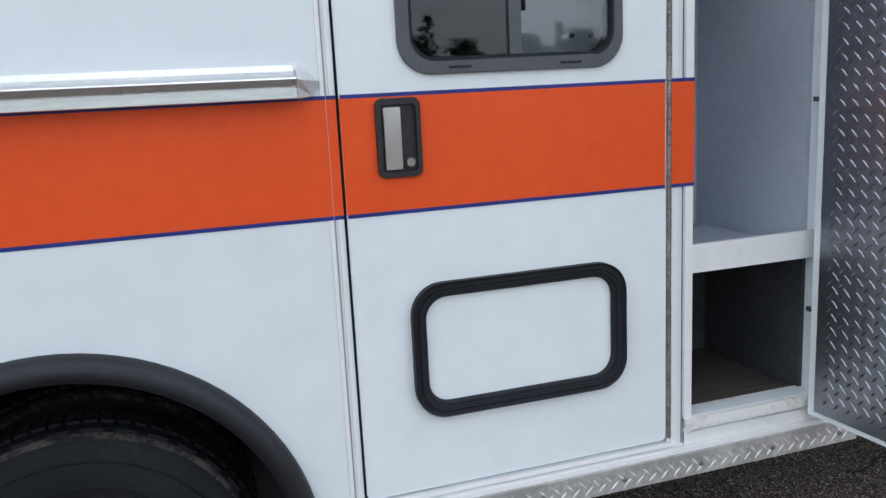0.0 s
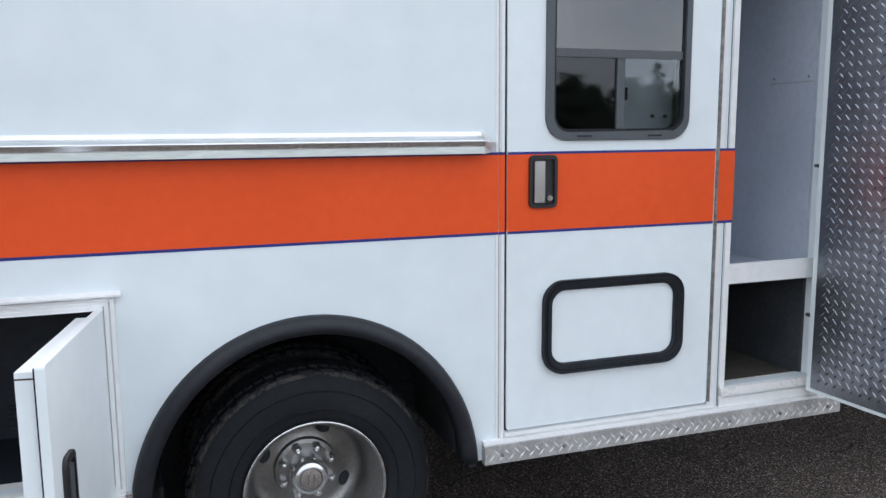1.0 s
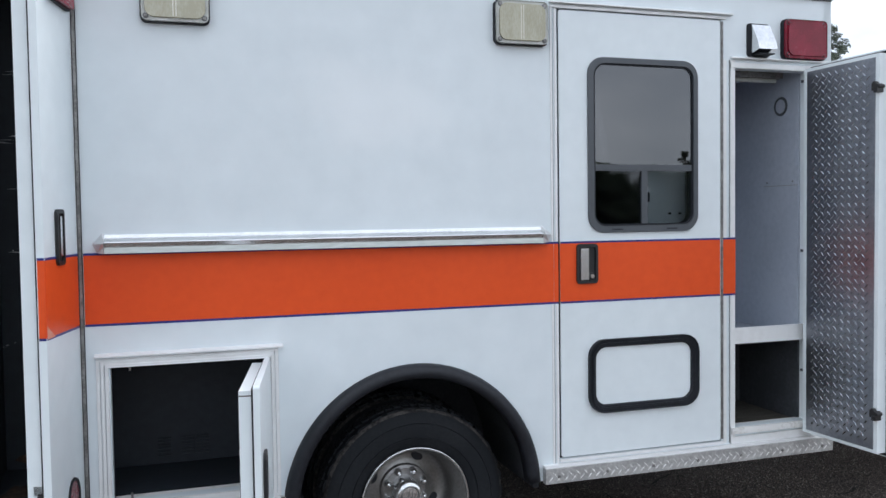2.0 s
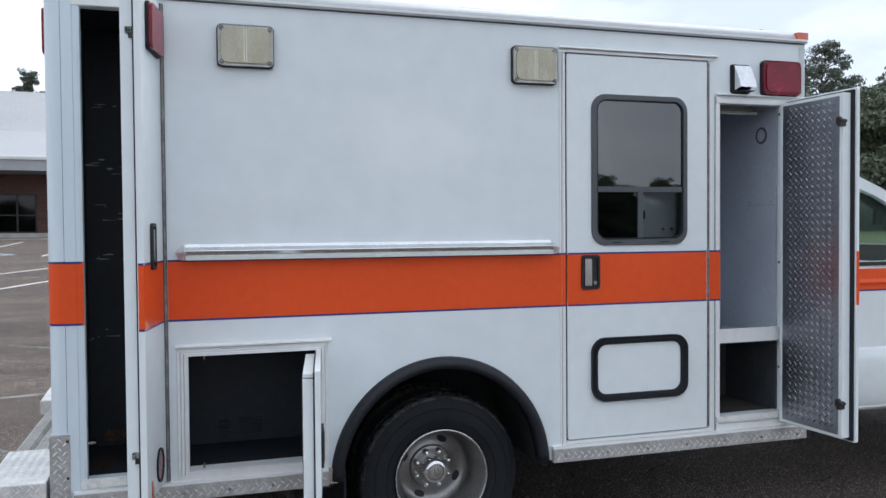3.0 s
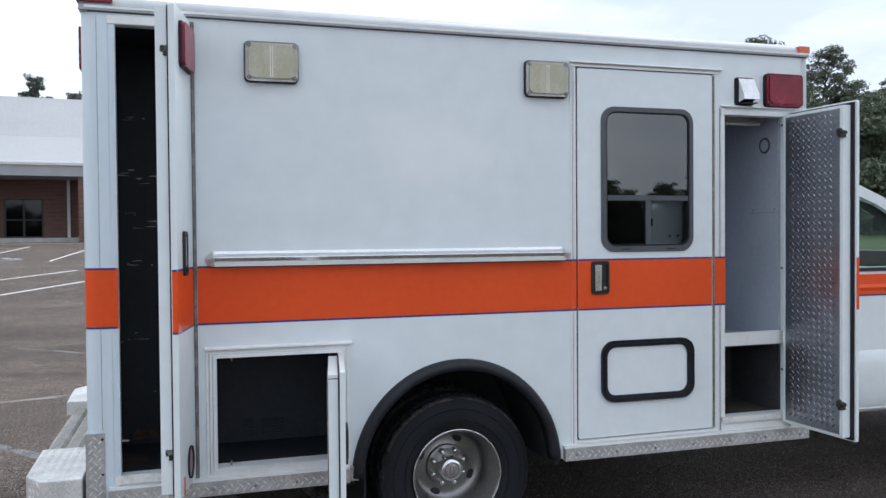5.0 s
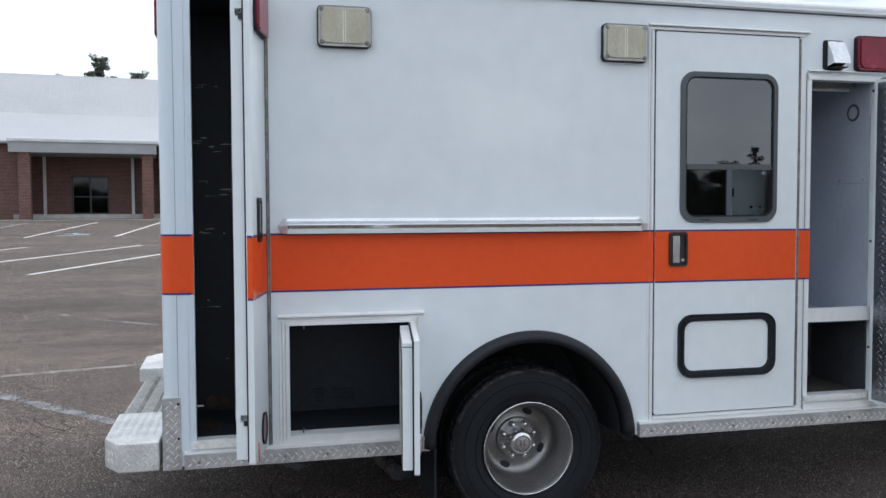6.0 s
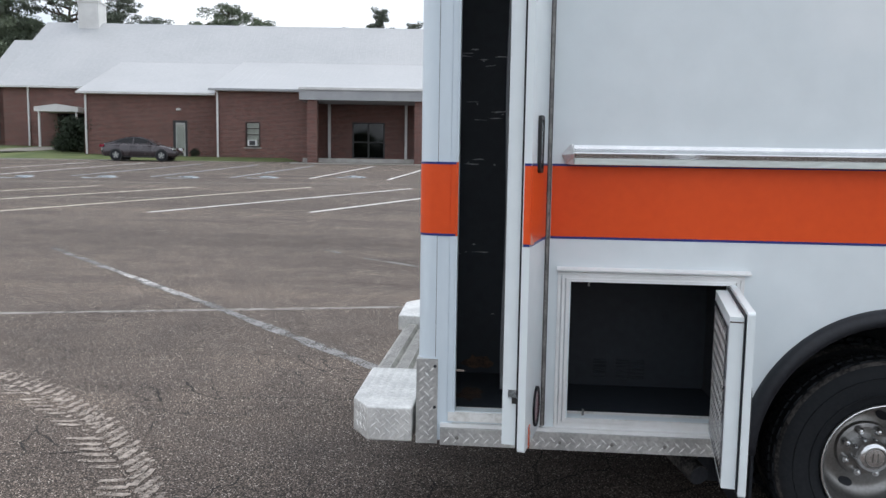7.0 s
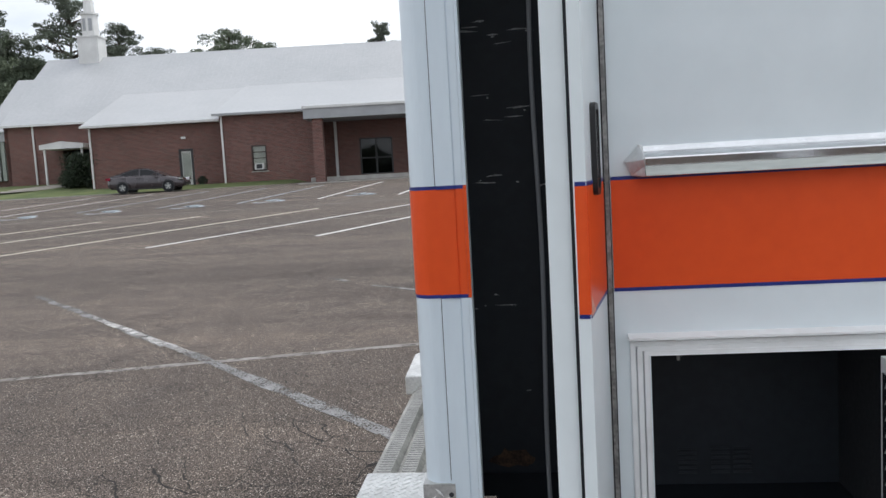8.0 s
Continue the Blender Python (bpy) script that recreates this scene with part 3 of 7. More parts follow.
# ---- ground ----
YS = [-400, -120, -60, -30] + [-20 + 2 * i for i in range(10)] + [0.5 * i for i in range(0, 41)] + [21 + i for i in range(0, 26)] + [60, 120, 400, 900]
bm = bmesh.new()
cols = []
for gx in (-900, -120, -40, -10, 10, 40, 120, 900):
    cols.append([bm.verts.new((gx, gy, rise(gy))) for gy in YS])
for a, b in zip(cols, cols[1:]):
    for i in range(len(YS) - 1):
        bm.faces.new((a[i], b[i], b[i + 1], a[i + 1]))
ground = tagged(part("ground", bm, ASPHALT), "worn grey-brown asphalt car park with fine cracks", "ground", kind="structure")


def painted(name, points, width, mat, label, lift=0.004, ragged=0.0, seed=1):
    """A thin painted band that follows the ground along a line of (x, y)."""
    rnd = random.Random(seed)
    bm = bmesh.new()
    rows = []
    for (x0, y0), (x1, y1) in zip(points, points[1:]):
        n = max(2, int(math.hypot(x1 - x0, y1 - y0) / (0.25 if ragged else 0.8)))
        d = Vector((x1 - x0, y1 - y0)).normalized()
        for i in range(n + 1):
            t = i / n
            x, y = x0 + (x1 - x0) * t, y0 + (y1 - y0) * t
            a, b = width / 2 * (1 + ragged * rnd.uniform(-1, 1)), width / 2 * (1 + ragged * rnd.uniform(-1, 1))
            row = []
            for s in (a, -b):
                px, py = x - d.y * s, y + d.x * s
                row.append(bm.verts.new((px, py, rise(py) + lift)))
            rows.append(row)
    for a, b in zip(rows, rows[1:]):
        bm.faces.new((a[0], b[0], b[1], a[1]))
    return tagged(part(name, bm, mat), label, "road marking", kind="structure")


# stall lines, nearest row
for i, (a, b) in enumerate([((-9.39, 13.22), (-5.10, 22.10)), ((-6.20, 13.93), (-2.2, 23.4)), ((-3.1, 14.7), (0.9, 24.1)), ((0.0, 15.4), (4.0, 24.6)), ((3.2, 16.0), (7.2, 25.0))]):
    painted("parking_line", [a, b], 0.11, LINE_WHITE, "white painted parking line, worn thin", seed=i)
for i, (a, b) in enumerate([((-12.7, 12.0), (-8.17, 21.86)), ((-15.9, 11.8), (-11.48, 20.95)), ((-18.9, 11.1), (-14.42, 20.8)), ((-22.2, 11.0), (-17.8, 20.3)), ((-25.4, 10.5), (-21.0, 19.8))]):
    painted("parking_line", [a, b], 0.12, LINE_YELLOW, "faded yellow parking line on the asphalt", seed=20 + i)
painted("parking_line", [(-26.0, 13.9), (-15.06, 16.1), (-10.3, 16.95), (-6.95, 17.81), (-4.34, 18.4), (3.0, 20.1)], 0.08, LINE_FAINT, "long faded cross line between parking rows", seed=31)
painted("parking_line", [(-30.0, 19.6), (-17.2, 22.1), (-8.7, 23.6), (2.0, 25.6)], 0.14, LINE_FAINT, "long faded cross line between parking rows", seed=32)
# stalls before the building
for i in range(9):
    x0 = -23.85 + 2.88 * i
    painted("parking_line", [(x0, 25.3 + 0.26 * i), (x0 - 0.35 + 0.11 * i, 38.3 + 0.1 * i)], 0.10, LINE_BLUE if i in (2, 3, 4) else LINE_WHITE, "pale blue accessible bay line" if i in (2, 3, 4) else "white bay line before the building", seed=40 + i)


def bay_sign(x, y):
    """The wheelchair sign of a bay, a wheel and a seat in plain bands."""
    root = thing("bay_symbol", (x, y, rise(y)), "pale blue accessible-parking symbol painted on asphalt", "road marking", "bay symbols", "structure")
    bm = bmesh.new()
    for i in range(16):
        t0, t1 = radians(-150 + 280 * i / 16), radians(-150 + 280 * (i + 1) / 16)
        q = []
        for t, r in ((t0, 0.42), (t1, 0.42), (t1, 0.56), (t0, 0.56)):
            px, py = x + r * math.cos(t), y + 1.2 * r * math.sin(t)
            q.append(bm.verts.new((px, py, rise(py) + 0.005)))
        bm.faces.new(q)
    part("wheel_ring", bm, LINE_BLUE, root)
    bm = bmesh.new()
    for ax, ay, bx, by in ((-0.05, 0.1, 0.07, 1.1), (-0.05, 0.1, 0.6, 0.22), (0.5, -0.4, 0.62, 0.22)):
        add_box(bm, x + ax, x + bx, y + ay, y + by, rise(y) - 0.01, rise(y + by) + 0.006)
    part("seat_bars", bm, LINE_BLUE, root)


for x, y in ((-19.46, 24.5), (-16.8, 25.3), (-14.0, 25.9), (-11.34, 26.8), (-8.28, 28.15)):
    bay_sign(x, y)

# old lines by the vehicle
painted("old_line", [(-8.39, 8.05), (-6.8, 6.5), (-5.2, 4.95), (-4.0, 3.75), (-2.84, 2.53), (-1.6, 1.2)], 0.095, LINE_DIM, "broad faded diagonal line, partly worn away", ragged=0.45, seed=3)
painted("old_line", [(-6.75, 6.45), (-4.9, 4.66)], 0.08, LINE_MID, "brighter worn stretch of the diagonal line", lift=0.006, ragged=0.3, seed=4)
painted("old_line", [(-13.5, 2.05), (-6.43, 3.84), (-2.86, 4.71), (2.0, 5.9)], 0.09, LINE_FAINT, "thin faded cross line on the asphalt", ragged=0.3, seed=5)
painted("old_line", [(-4.59, 8.5), (-4.3, 8.2)], 0.09, LINE_DIM, "short remnant of a painted line", ragged=0.4, seed=6)
painted("old_line", [(-3.91, 7.79), (-3.14, 7.23), (-1.5, 6.2)], 0.08, LINE_DIM, "short remnant of a painted line", ragged=0.4, seed=7)


def crack(points, seed, width=0.010):
    rnd = random.Random(seed)
    pts = [points[0]]
    for (x0, y0), (x1, y1) in zip(points, points[1:]):
        n = max(3, int(math.hypot(x1 - x0, y1 - y0) / 0.07))
        for i in range(1, n + 1):
            t = i / n
            pts.append((x0 + (x1 - x0) * t + rnd.uniform(-0.019, 0.019), y0 + (y1 - y0) * t + rnd.uniform(-0.019, 0.019)))
    bm = bmesh.new()
    last = None
    for k, (x, y) in enumerate(pts):
        w = 0.62 * width * rnd.uniform(0.25, 1.0)
        row = (bm.verts.new((x, y - w / 2, rise(y) + 0.003)), bm.verts.new((x + w * 0.4, y + w / 2, rise(y) + 0.003)))
        if last:
            bm.faces.new((last[0], row[0], row[1], last[1]))
        last = row
    return tagged(part("asphalt_crack", bm, CRACK), "dark ragged crack in the asphalt", "crack", "cracks", "structure")


crack([(-9.0, 2.6), (-7.4, 3.0), (-6.09, 3.28), (-5.62, 3.31), (-5.15, 3.45)], 1, 0.014)
crack([(-7.2, 1.9), (-5.33, 2.37), (-4.69, 2.63), (-4.17, 2.74), (-3.76, 2.71), (-3.43, 2.88)], 2, 0.016)
crack([(-3.61, 2.51), (-3.71, 2.70), (-3.74, 2.79), (-3.82, 2.96)], 3, 0.018)
crack([(-3.54, 2.57), (-3.43, 2.42), (-3.28, 2.27), (-3.21, 2.05)], 4, 0.020)
crack([(-4.26, 1.43), (-3.92, 1.49), (-3.77, 1.43), (-3.42, 1.45), (-3.21, 1.65), (-2.93, 1.66), (-2.6, 1.72)], 5, 0.018)
crack([(-3.21, 1.65), (-3.29, 1.82)], 10, 0.014)
crack([(-3.81, 1.45), (-3.81, 1.29), (-3.76, 1.07), (-3.78, 0.90), (-4.2, 0.74), (-4.6, 0.70), (-4.95, 0.78)], 11, 0.018)
crack([(-3.80, 1.50), (-3.78, 1.75), (-3.55, 1.95)], 12, 0.010)
crack([(-3.78, 0.90), (-3.5, 0.88)], 13, 0.014)
crack([(-4.15, 2.06), (-3.85, 2.10), (-3.6, 2.2)], 14, 0.009)
crack([(-2.75, 2.95), (-2.6, 2.70), (-2.5, 2.6)], 15, 0.016)
crack([(-5.2, 4.7), (-4.75, 4.85), (-4.4, 5.1)], 16, 0.018)
crack([(-5.0, 5.1), (-4.1, 5.5), (-3.6, 5.35), (-3.2, 5.6)], 7)
crack([(1.2, -0.3), (1.9, -0.35), (2.3, 0.0), (2.6, -0.1)], 8)
crack([(-2.5, -0.6), (-2.2, -0.45), (-1.9, -0.7), (-1.5, -0.62)], 9)


def tyre_print():
    """Slanting dried-mud lug marks of truck tyres that bend over the asphalt."""
    rnd = random.Random(11)
    bm = bmesh.new()

    def smear(x, y, dx, dy, wide):
        """One ragged lug mark from (x, y) along (dx, dy)."""
        n = 5
        side = Vector((-dy, dx)).normalized()
        a, b = [], []
        for i in range(n + 1):
            t = i / n
            h = wide / 2 * (0.55 + 0.6 * math.sin(math.pi * min(0.9, t + 0.12))) * rnd.uniform(0.8, 1.1)
            cx, cy = x + dx * t + rnd.uniform(-0.004, 0.004), y + dy * t
            for s, row in ((1, a), (-1, b)):
                px, py = cx + side.x * h * s, cy + side.y * h * s
                row.append(bm.verts.new((px, py, rise(py) + 0.004)))
        for i in range(n):
            bm.faces.new((a[i], a[i + 1], b[i + 1], b[i]))

    for r, keep, grow in ((4.60, 0.95, 1.0), (3.95, 0.55, 0.8)):
        for i in range(74):
            a = radians(86) - 0.0190 * i
            x, y = -7.35 + r * math.cos(a), -2.1 + r * math.sin(a)
            if rnd.random() < keep:
                smear(x + rnd.uniform(-0.01, 0.01), y, rnd.uniform(0.0, 0.02), 0.19 * rnd.uniform(0.9, 1.05), 0.040 * grow)
            if rnd.random() < keep * 0.9:
                smear(x - 0.02, y - 0.02, -0.16 * rnd.uniform(0.7, 1.1), rnd.uniform(-0.025, 0.0), 0.036 * grow)
            for _ in range(1):
                if rnd.random() < keep - 0.2:
                    smear(x + rnd.uniform(-0.07, 0.05), y + rnd.uniform(-0.05, 0.05), rnd.uniform(-0.06, 0.06), rnd.uniform(0.02, 0.06), 0.034)
    return tagged(part("tyre_print", bm, DUST), "pale dried-mud tyre print curving over the asphalt", "tyre print", kind="stuff")


tyre_print()

# ---- the ambulance ----
XR, XF, WIDE = -2.25, 1.37, 2.30          # module: rear, front, width
Z0, ZT = 0.44, 2.49                       # lower edge, gutter
S0, S1 = 1.170, 1.425                     # stripe
amb = thing("ambulance", (-0.4, 1.15, 0.0), "white box ambulance with orange stripe, three locker doors open", "ambulance")


def stripe(x0, x1, y, parent, m=None, thick=0.0012):
    part("orange_band", box(x0, x1, y - thick, y, S0 + 0.008, S1 - 0.008, m=m), ORANGE, parent, "orange vinyl band")
    part("blue_line", box(x0, x1, y - thick * 1.3, y, S0, S0 + 0.008, m=m), BLUE, parent, "thin dark blue line")
    part("blue_line", box(x0, x1, y - thick * 1.3, y, S1 - 0.008, S1, m=m), BLUE, parent, "thin dark blue line")


# side wall, with the wheel opening cut from its lower edge
AX, AZ, AW, AH = -0.617, 0.43, 0.500, 0.512
arch = [(AX + AW * math.cos(radians(a)), AZ + AH * math.sin(radians(a))) for a in range(2, 179, 4)]
outline = [(-2.119, Z0), (arch[-1][0], Z0)] + list(reversed(arch)) + [(arch[0][0], Z0), (XF - 0.004, Z0), (XF - 0.004, ZT), (-2.119, ZT)]
R_OPEN, C_OPEN = (-2.116, -1.840, 0.548, 2.440), (-1.723, -1.190, 0.543, 1.024)
D_OPEN, F_OPEN = (-0.003, 0.782, 0.524, 2.374), (0.852, 1.240, 0.580, 2.165)
side = part("side_wall", plate(outline, [rect(*R_OPEN), rect(*C_OPEN), rect(*D_OPEN), rect(*F_OPEN)], 0.0, 0.045), SIDE_WHITE, amb)

# the other walls, floor and roof
part("far_wall", box(XR + 0.05, XF - 0.004, WIDE - 0.045, WIDE, Z0, ZT), WHITE, amb)
part("front_wall", plate(rect(0.0, WIDE, Z0, ZT), [], 0, 0.04, m=Matrix.Translation((XF, 0, 0)) @ Matrix.Rotation(radians(90), 4, "Z")), WHITE, amb)
part("rear_wall", box(XR, XR + 0.04, 0.16, WIDE - 0.16, Z0 + 0.12, ZT), WHITE, amb)
for fx0, fx1, fy0, fy1 in ((XR + 0.05, -1.156, 0.05, WIDE - 0.05), (-0.079, XF - 0.05, 0.05, WIDE - 0.05), (-1.156, -0.079, 0.621, WIDE - 0.621)):
    part("underbody_pan", box(fx0, fx1, fy0, fy1, 0.455, 0.53), UNDER, amb, "dark underbody pan")
part("wheel_housing", box(-1.145, -0.09, 0.62, WIDE - 0.62, 0.531, 1.02), UNDER, amb, "black wheel housing")
part("wheel_housing", box(-1.145, -0.09, 0.046, 0.62, 0.965, 1.02), UNDER, amb, "black wheel housing")
part("wheel_housing", box(-1.155, -1.13, 0.046, 0.62, 0.40, 1.02), UNDER, amb, "black wheel housing")
part("wheel_housing", box(-0.105, -0.08, 0.046, 0.62, 0.40, 1.02), UNDER, amb, "black wheel housing")
rp = []
for i in range(9):
    t = radians(90 * i / 8)
    rp.append((0.115 - 0.115 * math.cos(t), 2.505 + 0.070 * math.sin(t)))
profile = [(-0.004, 2.492), (-0.016, 2.492), (-0.016, 2.502), (-0.004, 2.506)] + rp + [(WIDE - y, z) for y, z in reversed(rp)] + [(WIDE + 0.004, 2.492)]
part("roof", sweep(profile, XR - 0.004, XF + 0.004), ROOF_PAINT, amb, smooth=False)
part("roof_bead", sweep([(-0.020, 2.500), (-0.020, 2.510), (-0.004, 2.514), (0.0, 2.500)], XR + 0.02, XF), WHITE_TRIM, amb, "thin gutter bead")
part("gutter_strip", box(XR + 0.03, XF, -0.004, 0.002, 2.487, 2.4915), GREY_FRAME, amb, "thin dark strip under the gutter")
bm = box(1.318, 1.382, -0.012, 0.06, 2.512, 2.548, 0.010)
part("marker_light", bm, AMBER_LENS, amb, "small amber marker light on the roof corner")
part("marker_light", box(-2.262, -2.122, -0.010, 0.075, 2.530, 2.572, 0.010), RED_LENS, amb, "dark red marker light on the rear roof corner")

# rear corner post, rounded, with fine ribs
pts = [(-2.1195, 0.0), (-2.1195, 0.045), (-2.205, 0.06), (-2.205, 0.16), (XR, 0.16)]
pts += [(XR + 0.045 - 0.045 * math.cos(radians(a)), 0.045 - 0.045 * math.sin(radians(a))) for a in range(0, 91, 10)]
bm = bmesh.new()
lo = [bm.verts.new((x, y, Z0)) for x, y in pts]
hi = [bm.verts.new((x, y, ZT + 0.02)) for x, y in pts]
for i in range(len(pts)):
    j = (i + 1) % len(pts)
    bm.faces.new((lo[i], lo[j], hi[j], hi[i]))
bmesh.ops.triangulate(bm, faces=[bm.faces.new(list(reversed(lo))), bm.faces.new(hi)])
part("corner_post", bm, POST_WHITE, amb, "bluish white rounded corner post", smooth=False)
ring = [(-2.119, -0.0013)] + [(XR + 0.045 - 0.0463 * math.cos(radians(a)), 0.045 - 0.0463 * math.sin(radians(a))) for a in range(90, -1, -10)] + [(XR - 0.0013, 0.15)]
for za, zb, mt, nm in ((S0 + 0.008, S1 - 0.008, ORANGE, "orange_band"), (S0, S0 + 0.008, BLUE, "blue_line"), (S1 - 0.008, S1, BLUE, "blue_line")):
    bm = bmesh.new()
    a = [bm.verts.new((x, y, za)) for x, y in ring]
    b = [bm.verts.new((x, y, zb)) for x, y in ring]
    for i in range(len(ring) - 1):
        bm.faces.new((a[i], a[i + 1], b[i + 1], b[i]))
    part(nm, bm, mt, amb)
for za, zb, mt in ((0.50, S0, POST_WHITE), (S0 + 0.0005, S1 - 0.0005, ORANGE), (S1, ZT - 0.02, POST_WHITE)):
    part("post_lip", box(-2.1405, -2.1240, -0.0062, 0.002, za, zb, 0.0028), mt, amb, smooth=False)
    part("post_flat", box(-2.1860, -2.1435, -0.0030, 0.002, za, zb, 0.0012), mt, amb, smooth=False)
for zz in (S0, S1 - 0.008):
    part("blue_line", box(-2.1862, -2.1238, -0.0067, 0.0, zz, zz + 0.008), BLUE, amb)
for za, zb in ((0.742, S0), (S1, ZT - 0.02)):
    part("post_groove", box(-2.1878, -2.1864, -0.0016, 0.002, za, zb), GREY_FRAME, amb, "fine grey joint")
# rear lamps on the back face
part("rear_lamp", plate(round_rect(0.06, 0.20, 2.262, 2.442, 0.02), [], -0.010, 0.0, 0.003, m=Matrix.Translation((XR - 0.002, 0, 0)) @ Matrix.Rotation(radians(90), 4, "Z") @ Matrix.Diagonal((1, -1, 1, 1))), RED_LENS, amb, "red lens lamp on the back face")

# door surrounds
for x0, x1 in ((-0.034, -0.026), (-0.016, -0.0075)):
    for za, zb in ((0.50, S0), (S1, 2.373)):
        part("door_surround", box(x0, x1, -0.0045, 0.002, za, zb, 0.0015), WHITE_TRIM, amb)
for za, zb in ((0.50, S0 - 0.0005), (S1 + 0.0005, 2.373)):
    part("surround_joint", box(-0.0245, -0.0215, -0.0015, 0.002, za, zb), FASCIA_GREY, amb, "fine grey joint")
part("door_surround", box(-0.034, 0.800, -0.007, 0.002, 2.374, 2.384, 0.0015), WHITE_TRIM, amb)
part("drip_rail", sweep([(-0.020, 2.392), (-0.020, 2.396), (-0.004, 2.402), (0.0, 2.402), (0.0, 2.392)], -0.036, 0.832), WHITE_TRIM, amb)
part("door_surround", box(-0.004, 0.80, -0.010, 0.002, 0.512, 0.523, 0.002), WHITE_TRIM, amb)
for x0, x1 in ((0.790, 0.806), (0.828, 0.850)):
    part("door_surround", box(x0, x1, -0.005, 0.002, 0.512, 2.20, 0.0015), WHITE_TRIM, amb)
part("surround_joint", box(0.822, 0.8235, -0.0026, 0.002, 0.512, 2.20), GREY_FRAME, amb, "fine dark joint")
stripe(-1.7985, -0.0242, 0.0, amb)
stripe(-0.0230, -0.0031, 0.0, amb)
stripe(0.788, 0.8515, -0.005, amb)
part("drip_rail", sweep([(-0.022, 2.206), (-0.022, 2.210), (-0.004, 2.216), (0.0, 2.216), (0.0, 2.206)], 0.828, XF), WHITE_TRIM, amb)
part("opening_trim", plate(rect(0.828, 1.300, 2.166, 2.190), [], -0.008, 0.002, 0.002), WHITE_TRIM, amb)
part("opening_trim", plate(rect(1.2405, 1.262, 0.545, 2.165), [], -0.006, 0.06, 0.002), LOCKER, amb)
part("opening_sill", box(0.828, 1.30, -0.018, 0.06, 0.552, 0.579, 0.006), SILL, amb, "worn white sill")
part("opening_sill", box(0.828, 1.30, -0.008, 0.002, 0.507, 0.539, 0.003), WHITE_TRIM, amb, "white sill edge")

# rear opening and lower locker surrounds
part("opening_trim", plate(rect(-2.145, -1.842, 2.441, 2.476), [], -0.010, 0.002, 0.003), WHITE_TRIM, amb)
for za, zb, mt in ((0.52, S0, POST_WHITE), (S0 + 0.0005, S1 - 0.0005, ORANGE), (S1, 2.44, POST_WHITE)):
    part("opening_trim", box(-2.1235, -2.1165, -0.0068, 0.016, za, zb, 0.002), mt, amb)
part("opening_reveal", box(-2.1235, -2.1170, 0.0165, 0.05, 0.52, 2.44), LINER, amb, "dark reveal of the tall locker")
part("opening_sill", box(-2.140, -1.84, -0.014, 0.06, 0.515, 0.546, 0.004), SILL, amb, "worn white sill")
part("hinge_strip", box(-1.838, -1.8155, -0.009, 0.002, 0.51, 2.47, 0.001), WHITE_TRIM, amb, "white hinge-side jamb")
part("hinge_strip", box(-1.8152, -1.8122, -0.008, 0.002, 0.51, 2.47), RUBBER, amb, "black seal strip")
part("hinge_strip", box(-1.8120, -1.8030, -0.010, 0.002, 0.51, 2.47, 0.003), HINGE, amb, "worn metal hinge leaf")
part("hinge_strip", box(-1.8027, -1.8003, -0.004, 0.002, 0.51, 2.47), RUBBER, amb, "black seal strip")
for a in (0, 1, 2):
    q = 0.046 - 0.0145 * a
    r = rect(C_OPEN[0] - q, C_OPEN[1] + q, C_OPEN[2] - q * 0.8, C_OPEN[3] + q * 0.7)
    h = rect(C_OPEN[0] - q + 0.0125, C_OPEN[1] + q - 0.0125, C_OPEN[2] - q * 0.8 + 0.012, C_OPEN[3] + q * 0.7 - 0.0115)
    part("locker_trim", plate(r, [h], -0.006 - 0.003 * a, 0.002, 0.0015), WHITE_TRIM, amb)
part("drip_rail", sweep([(-0.026, 1.062), (-0.026, 1.067), (-0.004, 1.074), (0.0, 1.074), (0.0, 1.062)], -1.773, -1.127), WHITE_TRIM, amb)
part("locker_sill", box(-1.722, -1.191, -0.008, 0.08, 0.526, 0.542, 0.003), SILL, amb, "dirty white sill")
part("locker_seal", box(-1.1895, -1.176, -0.022, 0.0, 0.545, 1.02, 0.002), GREY_FRAME, amb, "grey door seal")
part("locker_catch", tube((-1.665, 0.03, 0.539), (-1.665, 0.03, 0.565), 0.004), STEEL, amb, "small steel stud on the sill")
part("locker_stud", tube((-1.66, 0.02, 1.024), (-1.66, 0.02, 1.005), 0.004), STEEL, amb)


def liner(name, x0, x1, y1, z0, z1, mat, label, t=0.012, skip=""):
    """An open-fronted locker lining: back, two sides, floor and ceiling."""
    back = part(name, box(x0 - t, x1 + t, y1, y1 + t, z0 - t, z1 + t), mat, amb, label)
    part("lining_side", box(x0 - t, x0, 0.046, y1 - 0.0005, z0 - t, z1 + t), mat, back)
    part("lining_side", box(x1, x1 + t, 0.046, y1 - 0.0005, z0 - t, z1 + t), mat, back)
    part("lining_top", box(x0 + 0.0005, x1 - 0.0005, 0.046, y1 - 0.0005, z1, z1 + t), mat, back)
    if "floor" not in skip:
        part("lining_floor", box(x0 + 0.0005, x1 - 0.0005, 0.046, y1 - 0.0005, z0 - t, z0), mat, back)
    return back


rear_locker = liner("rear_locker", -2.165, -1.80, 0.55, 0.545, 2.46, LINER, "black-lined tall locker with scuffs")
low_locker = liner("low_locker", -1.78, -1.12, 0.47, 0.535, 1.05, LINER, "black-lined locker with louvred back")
front_locker = liner("front_locker", 0.80, 1.228, 0.51, 0.974, 2.19, LOCKER, "pale grey lined tall locker", skip="floor")
